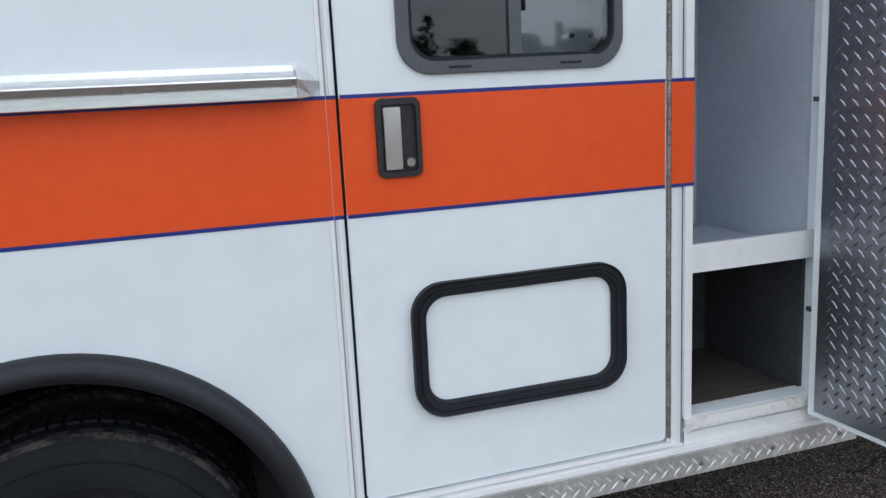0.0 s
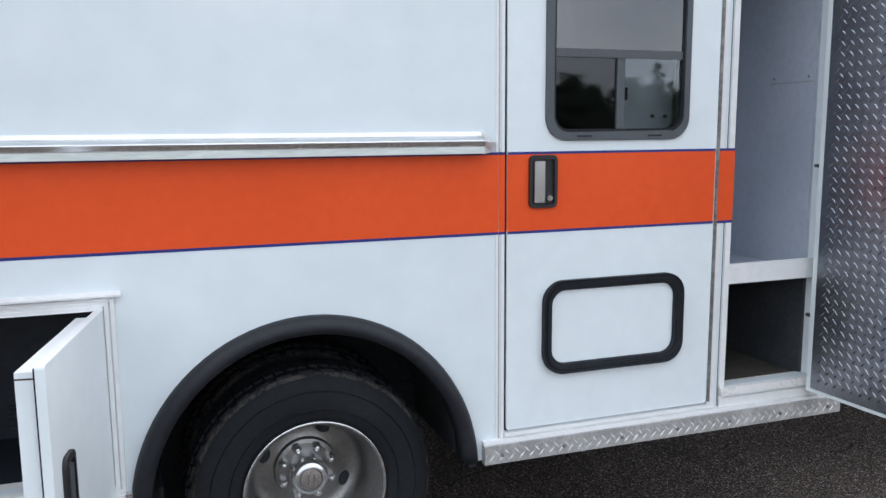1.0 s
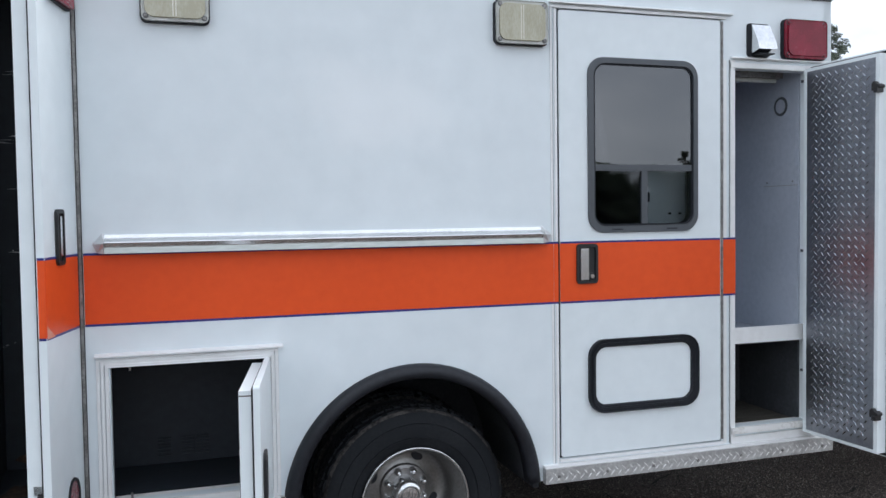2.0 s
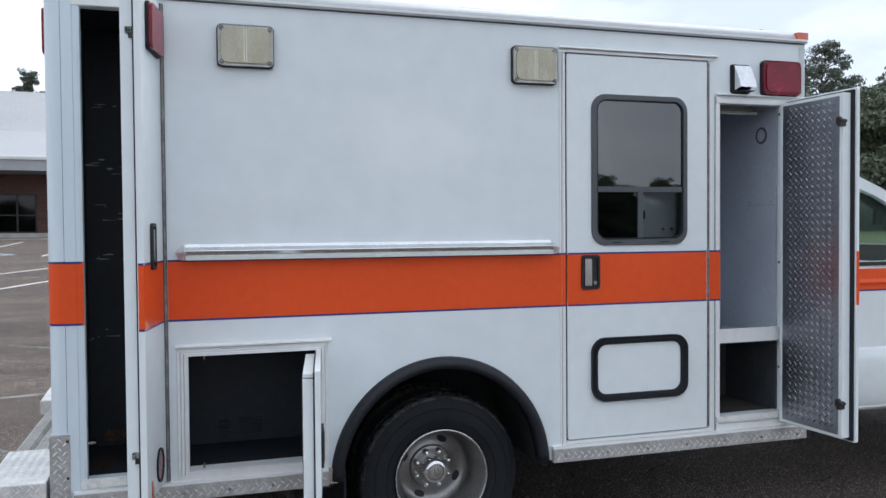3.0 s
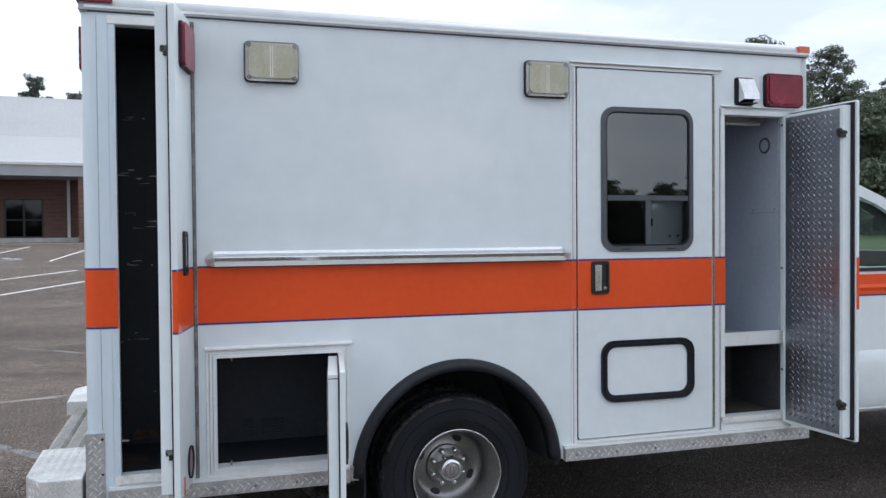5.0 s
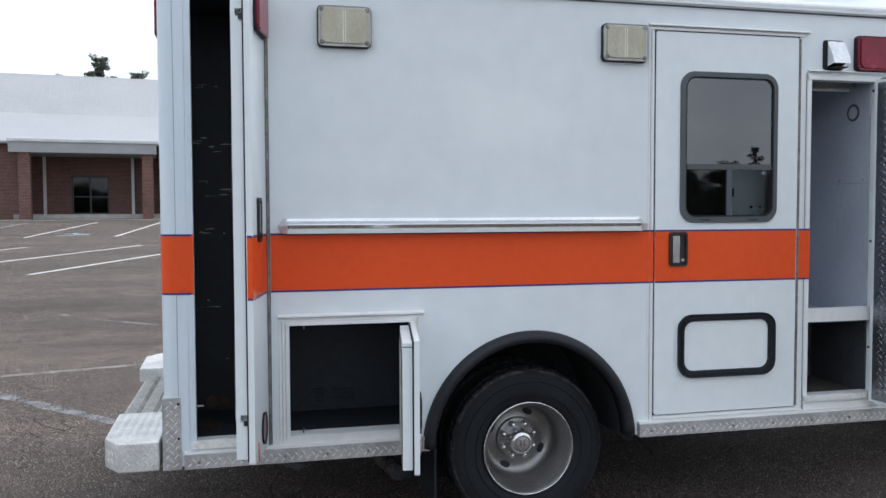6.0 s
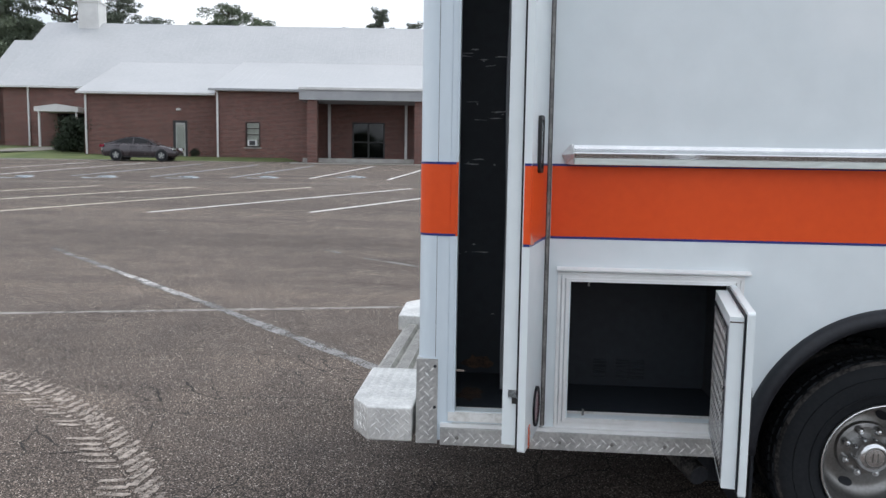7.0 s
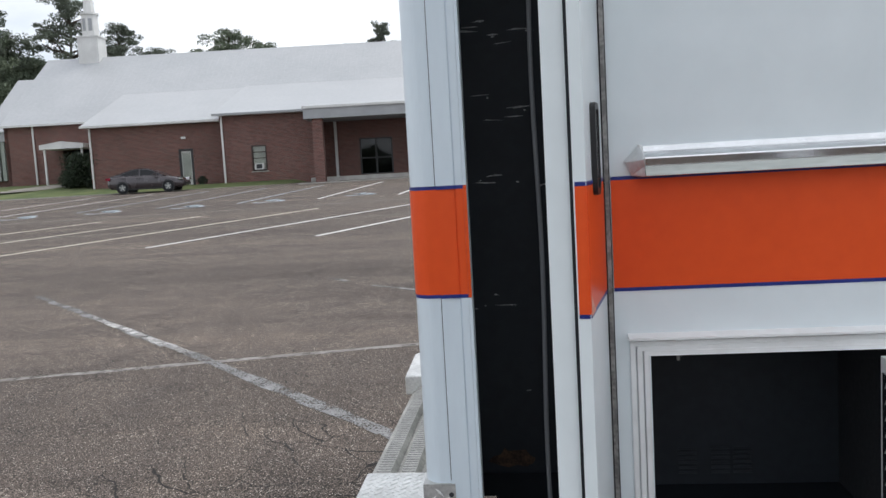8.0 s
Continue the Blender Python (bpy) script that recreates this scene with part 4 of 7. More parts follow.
# lower part: the lining colour carries the shade under the shelf
liner("front_locker_base", 0.80, 1.228, 0.46, 0.555, 0.938, LOCKER_DARK, "lower locker, its shade put into the dark grey")
# scuffs and dirt in the tall rear locker
rnd = random.Random(5)
for i in range(17):
    z = rnd.choice((0.75, 1.05, 1.12, 1.42, 1.62, 1.85, 2.1)) + rnd.uniform(-0.05, 0.05)
    x = rnd.uniform(-2.15, -1.93)
    for q in range(rnd.choice((1, 1, 2, 3))):
        w, h = rnd.choice((0.004, 0.010, 0.022, 0.036)) * rnd.uniform(0.7, 1.4), rnd.uniform(0.0008, 0.0030)
        tilt = rnd.uniform(-0.08, 0.08)
        bm = bmesh.new()
        vs = []
        for k in range(9):
            a = 2 * math.pi * k / 9
            u, v = w * math.cos(a) * rnd.uniform(0.4, 1), h * math.sin(a) * rnd.uniform(0.3, 1.4)
            vs.append(bm.verts.new((x + u, 0.5485, z + v + tilt * u)))
        bm.faces.new(vs)
        part("scuff", bm, SCUFF, rear_locker, "pale scuff")
        x += rnd.uniform(-0.03, 0.03)
        z += rnd.uniform(-0.02, 0.02)
for z, w in ((0.66, 0.05), (0.78, 0.03), (1.0, 0.02), (1.7, 0.03)):
    bm = bmesh.new()
    vs = [bm.verts.new((-2.1635, 0.10 + w * math.cos(2 * math.pi * j / 7) * rnd.uniform(0.4, 1), z + 0.006 * math.sin(2 * math.pi * j / 7))) for j in range(7)]
    bm.faces.new(vs)
    part("scuff", bm, SCUFF, rear_locker, "pale scuff")
bm = bmesh.new()
vs = [bm.verts.new((-2.075 + 0.055 * math.cos(2 * math.pi * j / 13) * rnd.uniform(0.5, 1.1), 0.22 + 0.12 * math.sin(2 * math.pi * j / 13) * rnd.uniform(0.5, 1.1), 0.5475)) for j in range(13)]
bm.faces.new(vs)
part("rust_stain", bm, RUST, rear_locker, "brown rust stain")
bm = bmesh.new()
bm.faces.new([bm.verts.new((-2.065 + 0.070 * math.cos(2 * math.pi * j / 15) * rnd.uniform(0.5, 1.1), 0.5480, 0.590 + 0.042 * math.sin(2 * math.pi * j / 15) * rnd.uniform(0.5, 1.1))) for j in range(15)])
part("rust_stain", bm, RUST, rear_locker, "brown rust stain")
bm = bmesh.new()
last = None
for i in range(25):
    ring = [bm.verts.new((-1.955 + 0.004 * math.sin(i * 0.5) + 0.006 * math.cos(k * math.pi / 4), 0.30 + 0.006 * math.sin(k * math.pi / 4), 2.45 - 1.90 * i / 24)) for k in range(8)]
    if last:
        for k in range(8):
            bm.faces.new((last[k], last[(k + 1) % 8], ring[(k + 1) % 8], ring[k]))
    last = ring
part("cable", bm, FASCIA_GREY, rear_locker, "grey cable hanging in the locker")
for g in (-1.59, -1.50, -1.44):
    for k in range(6):
        z = 0.565 + 0.014 * k
        bm = sweep([(0.469, z), (0.4645, z + 0.003), (0.469, z + 0.009)], g, g + 0.05)
        part("louvre", bm, LINER, low_locker)
# front locker furniture
part("shelf", box(0.802, 1.226, 0.02, 0.508, 0.957, 0.974, 0.003), LOCKER, amb, "pale grey shelf with turned-down lip")
part("shelf_lip", box(0.853, 1.239, 0.006, 0.020, 0.950, 1.021, 0.003), WHITE_TRIM, amb, "white shelf lip")
part("locker_floor", box(0.802, 1.226, 0.06, 0.458, 0.556, 0.572, 0.002), PLYWOOD, amb, "worn plywood floor board")
v = part("vent_ring", lathe([(0.033, -0.004), (0.040, -0.006), (0.045, -0.002), (0.045, 0.0), (0.033, 0.0)], 0, 0, 32, m=Matrix.Translation((1.2275, 0.158, 2.03)) @ Matrix.Rotation(radians(-90), 4, "Z"), closed=True), GREY_FRAME, front_locker, "dark round vent")
part("vent_core", lathe([(0.0, -0.002), (0.034, -0.002)], 0, 0, 24, m=Matrix.Translation((1.2275, 0.158, 2.03)) @ Matrix.Rotation(radians(-90), 4, "Z")), LOCKER, front_locker)
part("locker_clip", box(0.875, 0.905, 0.07, 0.10, 2.09, 2.15, 0.004), CAR_TRIM, front_locker)
light = part("locker_light", box(0.90, 1.19, 0.10, 0.16, 2.150, 2.189, 0.008), HINGE, front_locker, "slim metal strip light, off")
part("light_tube", tube((0.92, 0.13, 2.143), (1.17, 0.13, 2.143), 0.011, seg=12), LENS_RIM, light, "pale tube")
hatch = part("wall_hatch", box(1.2255, 1.2279, 0.055, 0.27, 1.66, 1.985, 0.0008), LOCKER, front_locker, "flat access hatch in the locker side")
part("hatch_joint", box(1.2250, 1.2278, 0.050, 0.275, 1.656, 1.6595), FASCIA_GREY, hatch, "fine grey joint")
for hy in (0.075, 0.25):
    part("hatch_screw", tube((1.2238, hy, 1.675), (1.2256, hy, 1.675), 0.0045, seg=10), HINGE, hatch)
part("socket_plate", box(1.2255, 1.2279, 0.20, 0.27, 0.735, 0.825, 0.001), LOCKER_DARK, front_locker, "dark grey socket plate")
part("shelf_back_strip", box(0.83, 1.20, 0.44, 0.5075, 0.9742, 0.9747), FASCIA_GREY, front_locker, "grey strip along the shelf back")
part("locker_bolt", tube((0.853, 0.05, 0.72), (0.880, 0.05, 0.72), 0.005), CHROME, amb)
for z in (1.35, 2.12, 0.80):
    part("striker", box(1.229, 1.2395, 0.01, 0.028, z, z + 0.012, 0.002), GREY_FRAME, amb)

# cabin behind the side door
part("window_cabinet", box(0.44, 0.665, 0.10, 0.50, 0.60, 2.34, 0.008), CABIN, amb, "pale cabinet just inside the window")
for sx in (0.585, 0.635):
    part("cabinet_knob", tube((sx, 0.090, 1.535), (sx, 0.101, 1.535), 0.0055), RUBBER, amb)
part("cabin_wall", box(-1.7, XF - 0.06, 1.05, 1.09, 0.53, 2.40), CABIN, amb, "pale cabinet wall inside")
part("cabin_cabinet", box(0.30, 1.0, 0.60, 1.05, 0.53, 1.66, 0.01), CABIN, amb, "pale cabinet inside the cabin")
part("cabin_ceiling", box(-1.7, XF - 0.06, 0.05, 1.05, 2.40, 2.43), CABIN, amb)
part("cabin_partition", box(-0.10, -0.08, 0.62, 1.05, 0.53, 2.40), CABIN, amb)

# side door
door = part("side_door", plate(round_rect(0.003, 0.774, 0.531, 2.368, 0.012, 3), [round_rect(0.145, 0.647, 1.474, 2.170, 0.06), round_rect(0.160, 0.623, 0.722, 0.985, 0.04)], -0.004, 0.042, 0.003), WHITE, amb, "white side entry door, closed")
stripe(0.005, 0.772, -0.004, door)
part("orange_band", box(0.0028, 0.0056, -0.0050, -0.001, S0 + 0.008, S1 - 0.008, 0.001), ORANGE, door)
part("edge_seal", box(0.0012, 0.0029, 0.001, 0.044, 0.535, 2.364), RUBBER, door, "black edge seal")
part("door_seal", plate(rect(-0.003, 0.781, 0.525, 2.373), [rect(0.02, 0.755, 0.55, 2.35)], 0.012, 0.03), RUBBER, door, "black door seal")
W0, W1, WZ0, WZ1 = 0.133, 0.659, 1.460, 2.184
part("window_frame", plate(round_rect(W0 - 0.002, W1 - 0.002, WZ0 - 0.002, WZ1, 0.072, 8), [round_rect(W0 + 0.025, W1 - 0.025, WZ0 + 0.026, WZ1 - 0.024, 0.052, 8)], -0.013, 0.03, 0.004), GREY_FRAME, door, "dark grey rounded window frame")
part("window_inner_frame", plate(round_rect(W0 + 0.025, W1 - 0.025, WZ0 + 0.026, WZ1 - 0.024, 0.052, 8), [round_rect(W0 + 0.032, W1 - 0.032, WZ0 + 0.034, WZ1 - 0.031, 0.046, 8)], -0.0085, 0.03, 0.001), RUBBER, door, "black glazing rubber")
part("window_bar", box(W0 + 0.028, W1 - 0.028, -0.007, 0.02, 1.716, 1.742, 0.003), GREY_FRAME, door, "dark grey cross bar")
part("window_divider", box(0.385, 0.413, -0.004, 0.02, WZ0 + 0.030, 1.716, 0.003), GREY_FRAME, door, "dark grey upright bar")
part("window_slot", box(0.24, 0.29, -0.0150, -0.010, WZ0 + 0.009, WZ0 + 0.014), RUBBER, door)
part("window_slot", box(0.50, 0.55, -0.0150, -0.010, WZ0 + 0.009, WZ0 + 0.014), RUBBER, door)
pane_t = part("upper_pane", box(W0 + 0.028, W1 - 0.028, -0.004, 0.000, 1.742, WZ1 - 0.027), GLASS_DARK, door, "dark tinted fixed pane")
pane_l = part("sliding_pane", box(W0 + 0.028, 0.386, 0.004, 0.008, WZ0 + 0.029, 1.717), GLASS_SLIDE, door, "dark tinted sliding pane")
pane_r = part("lower_pane", box(0.412, W1 - 0.028, -0.002, 0.002, WZ0 + 0.029, 1.717), GLASS_CLEAR, door, "clear pane")
for p in (pane_t, pane_l, pane_r):
    p.visible_shadow = False
part("window_latch", box(0.413, 0.425, -0.002, 0.012, 1.585, 1.625, 0.003), RUBBER, door)
part("screen_backing", box(W0 + 0.02, 0.39, 0.036, 0.040, WZ0 + 0.02, 1.717), LINER, door, "dark insect screen")
# blanked lower window
F0, F1, FZ0, FZ1 = 0.127, 0.655, 0.703, 1.012
part("blank_panel", plate(round_rect(F0 + 0.03, F1 - 0.03, FZ0 + 0.03, FZ1 - 0.03, 0.045, 6), [], -0.003, 0.030, 0.002), WHITE, door, "white blanking panel")
part("panel_gasket", plate(round_rect(F0, F1, FZ0, FZ1, 0.072, 8), [round_rect(F0 + 0.034, F1 - 0.034, FZ0 + 0.034, FZ1 - 0.034, 0.048, 8)], -0.016, 0.0, 0.007, seg=3), RUBBER, door, "black rubber gasket")
part("gasket_bead", plate(round_rect(F0 + 0.015, F1 - 0.015, FZ0 + 0.015, FZ1 - 0.015, 0.062, 8), [round_rect(F0 + 0.023, F1 - 0.023, FZ0 + 0.023, FZ1 - 0.023, 0.058, 8)], -0.020, -0.012, 0.002), RUBBER, door)


def paddle_handle(x0, x1, z0, z1, y, parent, m=None):
    """A recessed paddle handle: bezel, dark cup, metal paddle and key lock."""
    b = part("handle_bezel", plate(round_rect(x0, x1, z0, z1, 0.016, 5), [round_rect(x0 + 0.011, x1 - 0.011, z0 + 0.013, z1 - 0.013, 0.008, 4)], y - 0.010, y, 0.003, m=m), CAR_TRIM, parent, "black handle bezel")
    part("handle_cup", plate(round_rect(x0 + 0.009, x1 - 0.009, z0 + 0.011, z1 - 0.011, 0.008, 4), [], y - 0.0015, y + 0.004, m=m), CAR_TRIM, parent)
    w = x1 - x0
    part("paddle", box(x0 + 0.016, x0 + 0.016 + w * 0.37, y - 0.013, y - 0.003, z0 + 0.017, z1 - 0.019, 0.003, m=m), ALU, parent, "bare metal paddle")
    part("key_lock", lathe([(0.0, y - 0.010), (0.009, y - 0.010), (0.010, y - 0.008), (0.010, y)], x1 - 0.026, z0 + 0.030, 20, m=m), CHROME, parent, "round chrome key lock")
    part("lock_boss", lathe([(0.0, y - 0.006), (0.0155, y - 0.006), (0.0165, y)], x1 - 0.026, z0 + 0.030, 20, m=m), CAR_TRIM, parent)


paddle_handle(0.075, 0.172, 1.249, 1.414, -0.0052, door)
bm = bmesh.new()
rings = []
for i in range(62):
    z = 0.535 + 1.83 * i / 62
    for dz, r in ((0.0, 0.0038), (0.0012, 0.0056), (0.0262, 0.0056), (0.0274, 0.0038)):
        rings.append([bm.verts.new((0.7815 + r * math.cos(k * math.pi / 4), -0.006 + r * math.sin(k * math.pi / 4), z + dz)) for k in range(8)])
for a, b in zip(rings, rings[1:]):
    for k in range(8):
        bm.faces.new((a[k], a[(k + 1) % 8], b[(k + 1) % 8], b[k]))
part("piano_hinge", bm, HINGE, amb, "long worn steel piano hinge")

# side rail
bm = bmesh.new()
prof = [(0.0, 1.489), (-0.008, 1.488), (-0.013, 1.476), (-0.044, 1.463), (-0.046, 1.460), (-0.038, 1.446), (-0.038, 1.424), (-0.030, 1.422), (0.0, 1.422)]
xa, xb = -1.728, -0.085
A = [bm.verts.new((xa, y, z)) for y, z in prof]
B = [bm.verts.new((xb, y, z)) for y, z in prof]
for i in range(len(prof)):
    j = (i + 1) % len(prof)
    bm.faces.new((A[i], A[j], B[j], B[i]))
bm.faces.new(A)
bm.faces.new(B)
part("side_rail", bm, ALU, amb, "bright aluminium guard rail")
part("rail_insert", sweep([(-0.0375, 1.4445), (-0.0450, 1.4235), (-0.0375, 1.4225)], xa + 0.001, xb - 0.001), RAIL_FACE, amb, "dull grey-green lower face of the rail")
for x, tip in ((xa, -1.768), (xb, -0.035)):
    bm = bmesh.new()
    q = [bm.verts.new((x + (0.0008 if tip > x else -0.0008), y * 1.03, z + (0.001 if z > 1.45 else -0.001))) for y, z in prof]
    e = 1 if tip > x else -1
    n1 = bm.verts.new((x + e * 0.006, -0.049, 1.458))
    t = [bm.verts.new((x + e * 0.008, -0.006, 1.492)), bm.verts.new((tip, -0.008, 1.455)), bm.verts.new((tip - 0.016 * e, -0.012, 1.426)), bm.verts.new((tip - 0.016 * e, 0.0, 1.424))]
    o = [bm.verts.new((tip, 0.0, 1.457)), bm.verts.new((x + e * 0.008, 0.0, 1.492))]
    for f in ((q[0], q[1], t[0], o[1]), (q[1], q[2], q[3], n1, t[0]), (q[3], q[4], n1), (t[0], n1, t[1]), (n1, q[4], q[5], q[6], t[2], t[1]), (q[6], q[7], t[2]), (q[7], q[8], t[3], t[2]), (t[0], t[1], o[0], o[1]), (t[1], t[2], t[3], o[0])):
        bm.faces.new(f)
    part("rail_end", bm, CAST, amb, "faceted metal end cap")

# rub rails of diamond plate along the lower edge
for x0, x1 in ((-2.165, -1.148), (-0.080, 1.364)):
    r = part("rub_rail", box(x0, x1, -0.030, 0.0, 0.433, 0.494, 0.004), PLATE_BASE, amb, "weathered diamond-plate rub rail")
    tread_part("tread_pattern", x1 - x0 - 0.01, 0.059, Matrix.Translation((x0 + 0.005, -0.030, 0.434)), CHECKER_DULL, r, edge=0.002)
    part("rail_lip", box(x0, x1, -0.022, 0.0, 0.4945, 0.506, 0.002), WHITE_TRIM, amb, "white lip above the rub rail")
    n = 6 if x0 < -1 else 7
    for i in range(n):
        xx = x0 + 0.06 + (x1 - x0 - 0.12) * i / (n - 1)
        part("rail_screw", lathe([(0, -0.034), (0.006, -0.033), (0.007, -0.030)], xx, 0.46, 10), STEEL, r)
part("rail_end_block", box(-1.147, -1.108, -0.020, 0.03, 0.437, 0.505, 0.006), ALU, amb, "worn metal end block")
# corner guard
g = part("corner_guard", box(-2.2535, -2.1780, -0.006, 0.14, 0.428, 0.734, 0.003), PLATE_BASE, amb, "diamond-plate corner guard")
part("guard_screw", lathe([(0, -0.0095), (0.005, -0.009), (0.006, -0.006)], -2.188, 0.708, 10), UNDER, g)
part("guard_screw", lathe([(0, -0.0095), (0.005, -0.009), (0.006, -0.006)], -2.188, 0.560, 10), UNDER, g)
part("striker", box(-2.117, -2.085, 0.015, 0.022, 0.688, 0.695, 0.002), CHROME, amb, "small bright striker")
tread_part("tread_pattern", 0.072, 0.30, Matrix.Translation((-2.2515, -0.006, 0.431)), CHECKER_DULL, g, edge=0.0)

# fender flare
bm = bmesh.new()
sect = [(0.000, 0.0), (0.003, -0.020), (0.014, -0.034), (0.034, -0.040), (0.050, -0.034), (0.056, -0.018), (0.057, 0.03), (0.0, 0.03)]
last = None
for a in range(2, 182, 4):
    t = radians(a)
    ring = []
    for d, y in sect:
        ring.append(bm.verts.new((AX + (AW + 0.020 - d) * math.cos(t), y, AZ + (AH + 0.022 - d) * math.sin(t))))
    if last:
        for i in range(len(sect)):
            j = (i + 1) % len(sect)
            bm.faces.new((last[i], last[j], ring[j], ring[i]))
    else:
        bm.faces.new(ring)
    last = ring
bm.faces.new(last)
part("fender_flare", bm, FLARE, amb, "black rubber wheel-arch flare", smooth=True)

# curved liner inside the wheel opening
bm = bmesh.new()
path = [(AX + AW + 0.004, 0.41)] + [(AX + (AW + 0.004) * math.cos(radians(a)), AZ + (AH + 0.004) * math.sin(radians(a))) for a in range(0, 181, 6)] + [(AX - AW - 0.004, 0.41)]
outer = [(AX + (x - AX) * 1.012, AZ + (z - AZ) * 1.012) for x, z in path]
rows = [[bm.verts.new((x, y, z)) for x, z in (*path, *reversed(outer))] for y in (0.028, 0.64)]
n = len(rows[0])
for i in range(n):
    j = (i + 1) % n
    bm.faces.new((rows[0][i], rows[0][j], rows[1][j], rows[1][i]))
bmesh.ops.triangulate(bm, faces=[bm.faces.new(list(reversed(rows[0]))), bm.faces.new(rows[1])])
part("wheel_arch_liner", bm, UNDER, amb, "black wheel-arch liner")

# lamps on the side


def flood_lamp(x0, x1, z0, z1, lens, parent, core):
    b = part("lamp_housing", plate(round_rect(x0, x1, z0, z1, 0.022, 5), [], -0.020, 0.0, 0.004), RUBBER, parent, "dark lamp gasket")
    part("lamp_bezel", plate(round_rect(x0 + 0.004, x1 - 0.004, z0 + 0.004, z1 - 0.004, 0.020, 5), [round_rect(x0 + 0.018, x1 - 0.018, z0 + 0.018, z1 - 0.018, 0.030, 7)], -0.030, -0.018, 0.004), core[1], b, core[2])
    part("lamp_lens", plate(round_rect(x0 + 0.016, x1 - 0.016, z0 + 0.016, z1 - 0.016, 0.031, 7), [], -0.037, -0.015, 0.010, seg=4), lens, b, core[3])
    if core[0]:
        xm = (x0 + x1) / 2
        for dx in (-0.007, 0.003):
            part("lens_streak", box(xm + dx - 0.0015, xm + dx + 0.0015, -0.0372, -0.030, z0 + 0.022, z1 - 0.022, 0.001), LENS_STREAK, b, "pale upright streak")
    for x in (x0 + 0.0195, x1 - 0.0195):
        for z in (z0 + 0.0195, z1 - 0.0195):
            sc = part("lamp_screw", lathe([(0, -0.035), (0.0060, -0.0345), (0.0068, -0.029)], x, z, 12), HINGE if core[0] else RED_LENS, b)
            part("screw_seat", lathe([(0.0066, -0.0312), (0.0095, -0.0312), (0.0100, -0.029)], x, z, 14), GREY_FRAME, sc, "dark ring round the screw")


clear = (True, LENS_RIM, "pale yellowed rim", "yellowed clear lens")
red = (False, RED_LENS, "red rim", "dark red lens")
flood_lamp(-1.592, -1.358, 2.224, 2.402, CLEAR_LENS, amb, clear)
flood_lamp(-0.279, -0.051, 2.212, 2.388, CLEAR_LENS, amb, clear)
flood_lamp(1.091, 1.323, 2.213, 2.392, RED_LENS, amb, red)
# hooded chrome lamp
bm = bmesh.new()
pr = [(0.0, 2.358), (-0.020, 2.356), (-0.062, 2.275), (-0.070, 2.242), (0.0, 2.226)]
A = [bm.verts.new((0.925, y, z)) for y, z in pr]
B = [bm.verts.new((1.020, y, z)) for y, z in pr]
for i in range(len(pr)):
    j = (i + 1) % len(pr)
    bm.faces.new((A[i], A[j], B[j], B[i]))
bm.faces.new(A)
bm.faces.new(B)
soft(bm, 0.010, 3, 0.3)
hood = part("hooded_lamp", bm, CHROME, amb, "chrome hooded entry lamp")
part("lamp_gasket", plate(round_rect(0.912, 1.030, 2.218, 2.364, 0.015), [], -0.006, 0.0, 0.002), RUBBER, hood, "black lamp gasket")
part("lamp_glass", box(0.934, 1.012, -0.062, -0.012, 2.222, 2.2265), RUBBER, hood)


def hinged(hx, angle, hy=-0.006):
    """Door places: x from the hinge to the free edge, y from the outer face (0) inwards (+), z up."""
    a = radians(angle)
    return Matrix(((-math.cos(a), -math.sin(a), 0, hx), (-math.sin(a), math.cos(a), 0, hy), (0, 0, 1, 0), (0, 0, 0, 1)))


def locker_door(name, hx, angle, w, z0, z1, label, deep=0.058, inset=0.026, skin=0.018, gap=0.032):
    m = hinged(hx, angle)
    d = part(name, plate(round_rect(0.004, w, z0, z1, 0.010, 3), [], 0.0, skin, 0.006, m=m, seg=3), WHITE, amb, label)
    part("gasket", box(0.014, w - 0.010, skin + 0.0005, gap, z0 + 0.010, z1 - 0.010, m=m), RUBBER, d, "black door gasket")
    part("inner_pan", box(inset, w - inset, gap + 0.0005, gap + 0.0005 + deep, z0 + inset, z1 - inset, 0.004, m=m), WHITE, d, "white inner door pan")
    return d, m


# tall rear locker door
d, m = locker_door("rear_locker_door", -1.815, 79.3, 0.312, 0.517, 2.468, "narrow tall locker door, standing open", deep=0.045, skin=0.0245, inset=0.018)
stripe(0.006, 0.308, 0.0, d, m)
part("orange_band", box(0.310, 0.3133, 0.003, 0.0215, S0 + 0.008, S1 - 0.008, m=m), ORANGE, d, "orange band wrapped round the door edge")
part("orange_band", box(0.3075, 0.3125, -0.0004, 0.004, S0 + 0.008, S1 - 0.008, 0.002, m=m), ORANGE, d)
for zz in (S0, S1 - 0.008):
    part("blue_line", box(0.309, 0.3134, 0.001, 0.0215, zz, zz + 0.008, m=m), BLUE, d)
part("pinkish_corner", plate([(0.24, S0 + 0.004), (0.308, S0 + 0.004), (0.308, S0 + 0.045)], [], -0.0018, -0.001, m=m), PINKISH_ORANGE, d, "pinkish corner of the band")
part("pull_handle", plate(round_rect(0.150, 0.215, 1.395, 1.575, 0.014, 4), [round_rect(0.161, 0.204, 1.408, 1.562, 0.008, 4)], -0.011, 0.0, 0.003, m=m), CAR_TRIM, d, "black handle bezel")
part("pull_cup", plate(round_rect(0.160, 0.205, 1.407, 1.563, 0.008, 4), [], -0.002, 0.002, m=m), CAR_TRIM, d)
part("pull_paddle", box(0.166, 0.186, -0.009, -0.002, 1.425, 1.552, 0.002, m=m), ALU, d, "bare metal paddle")
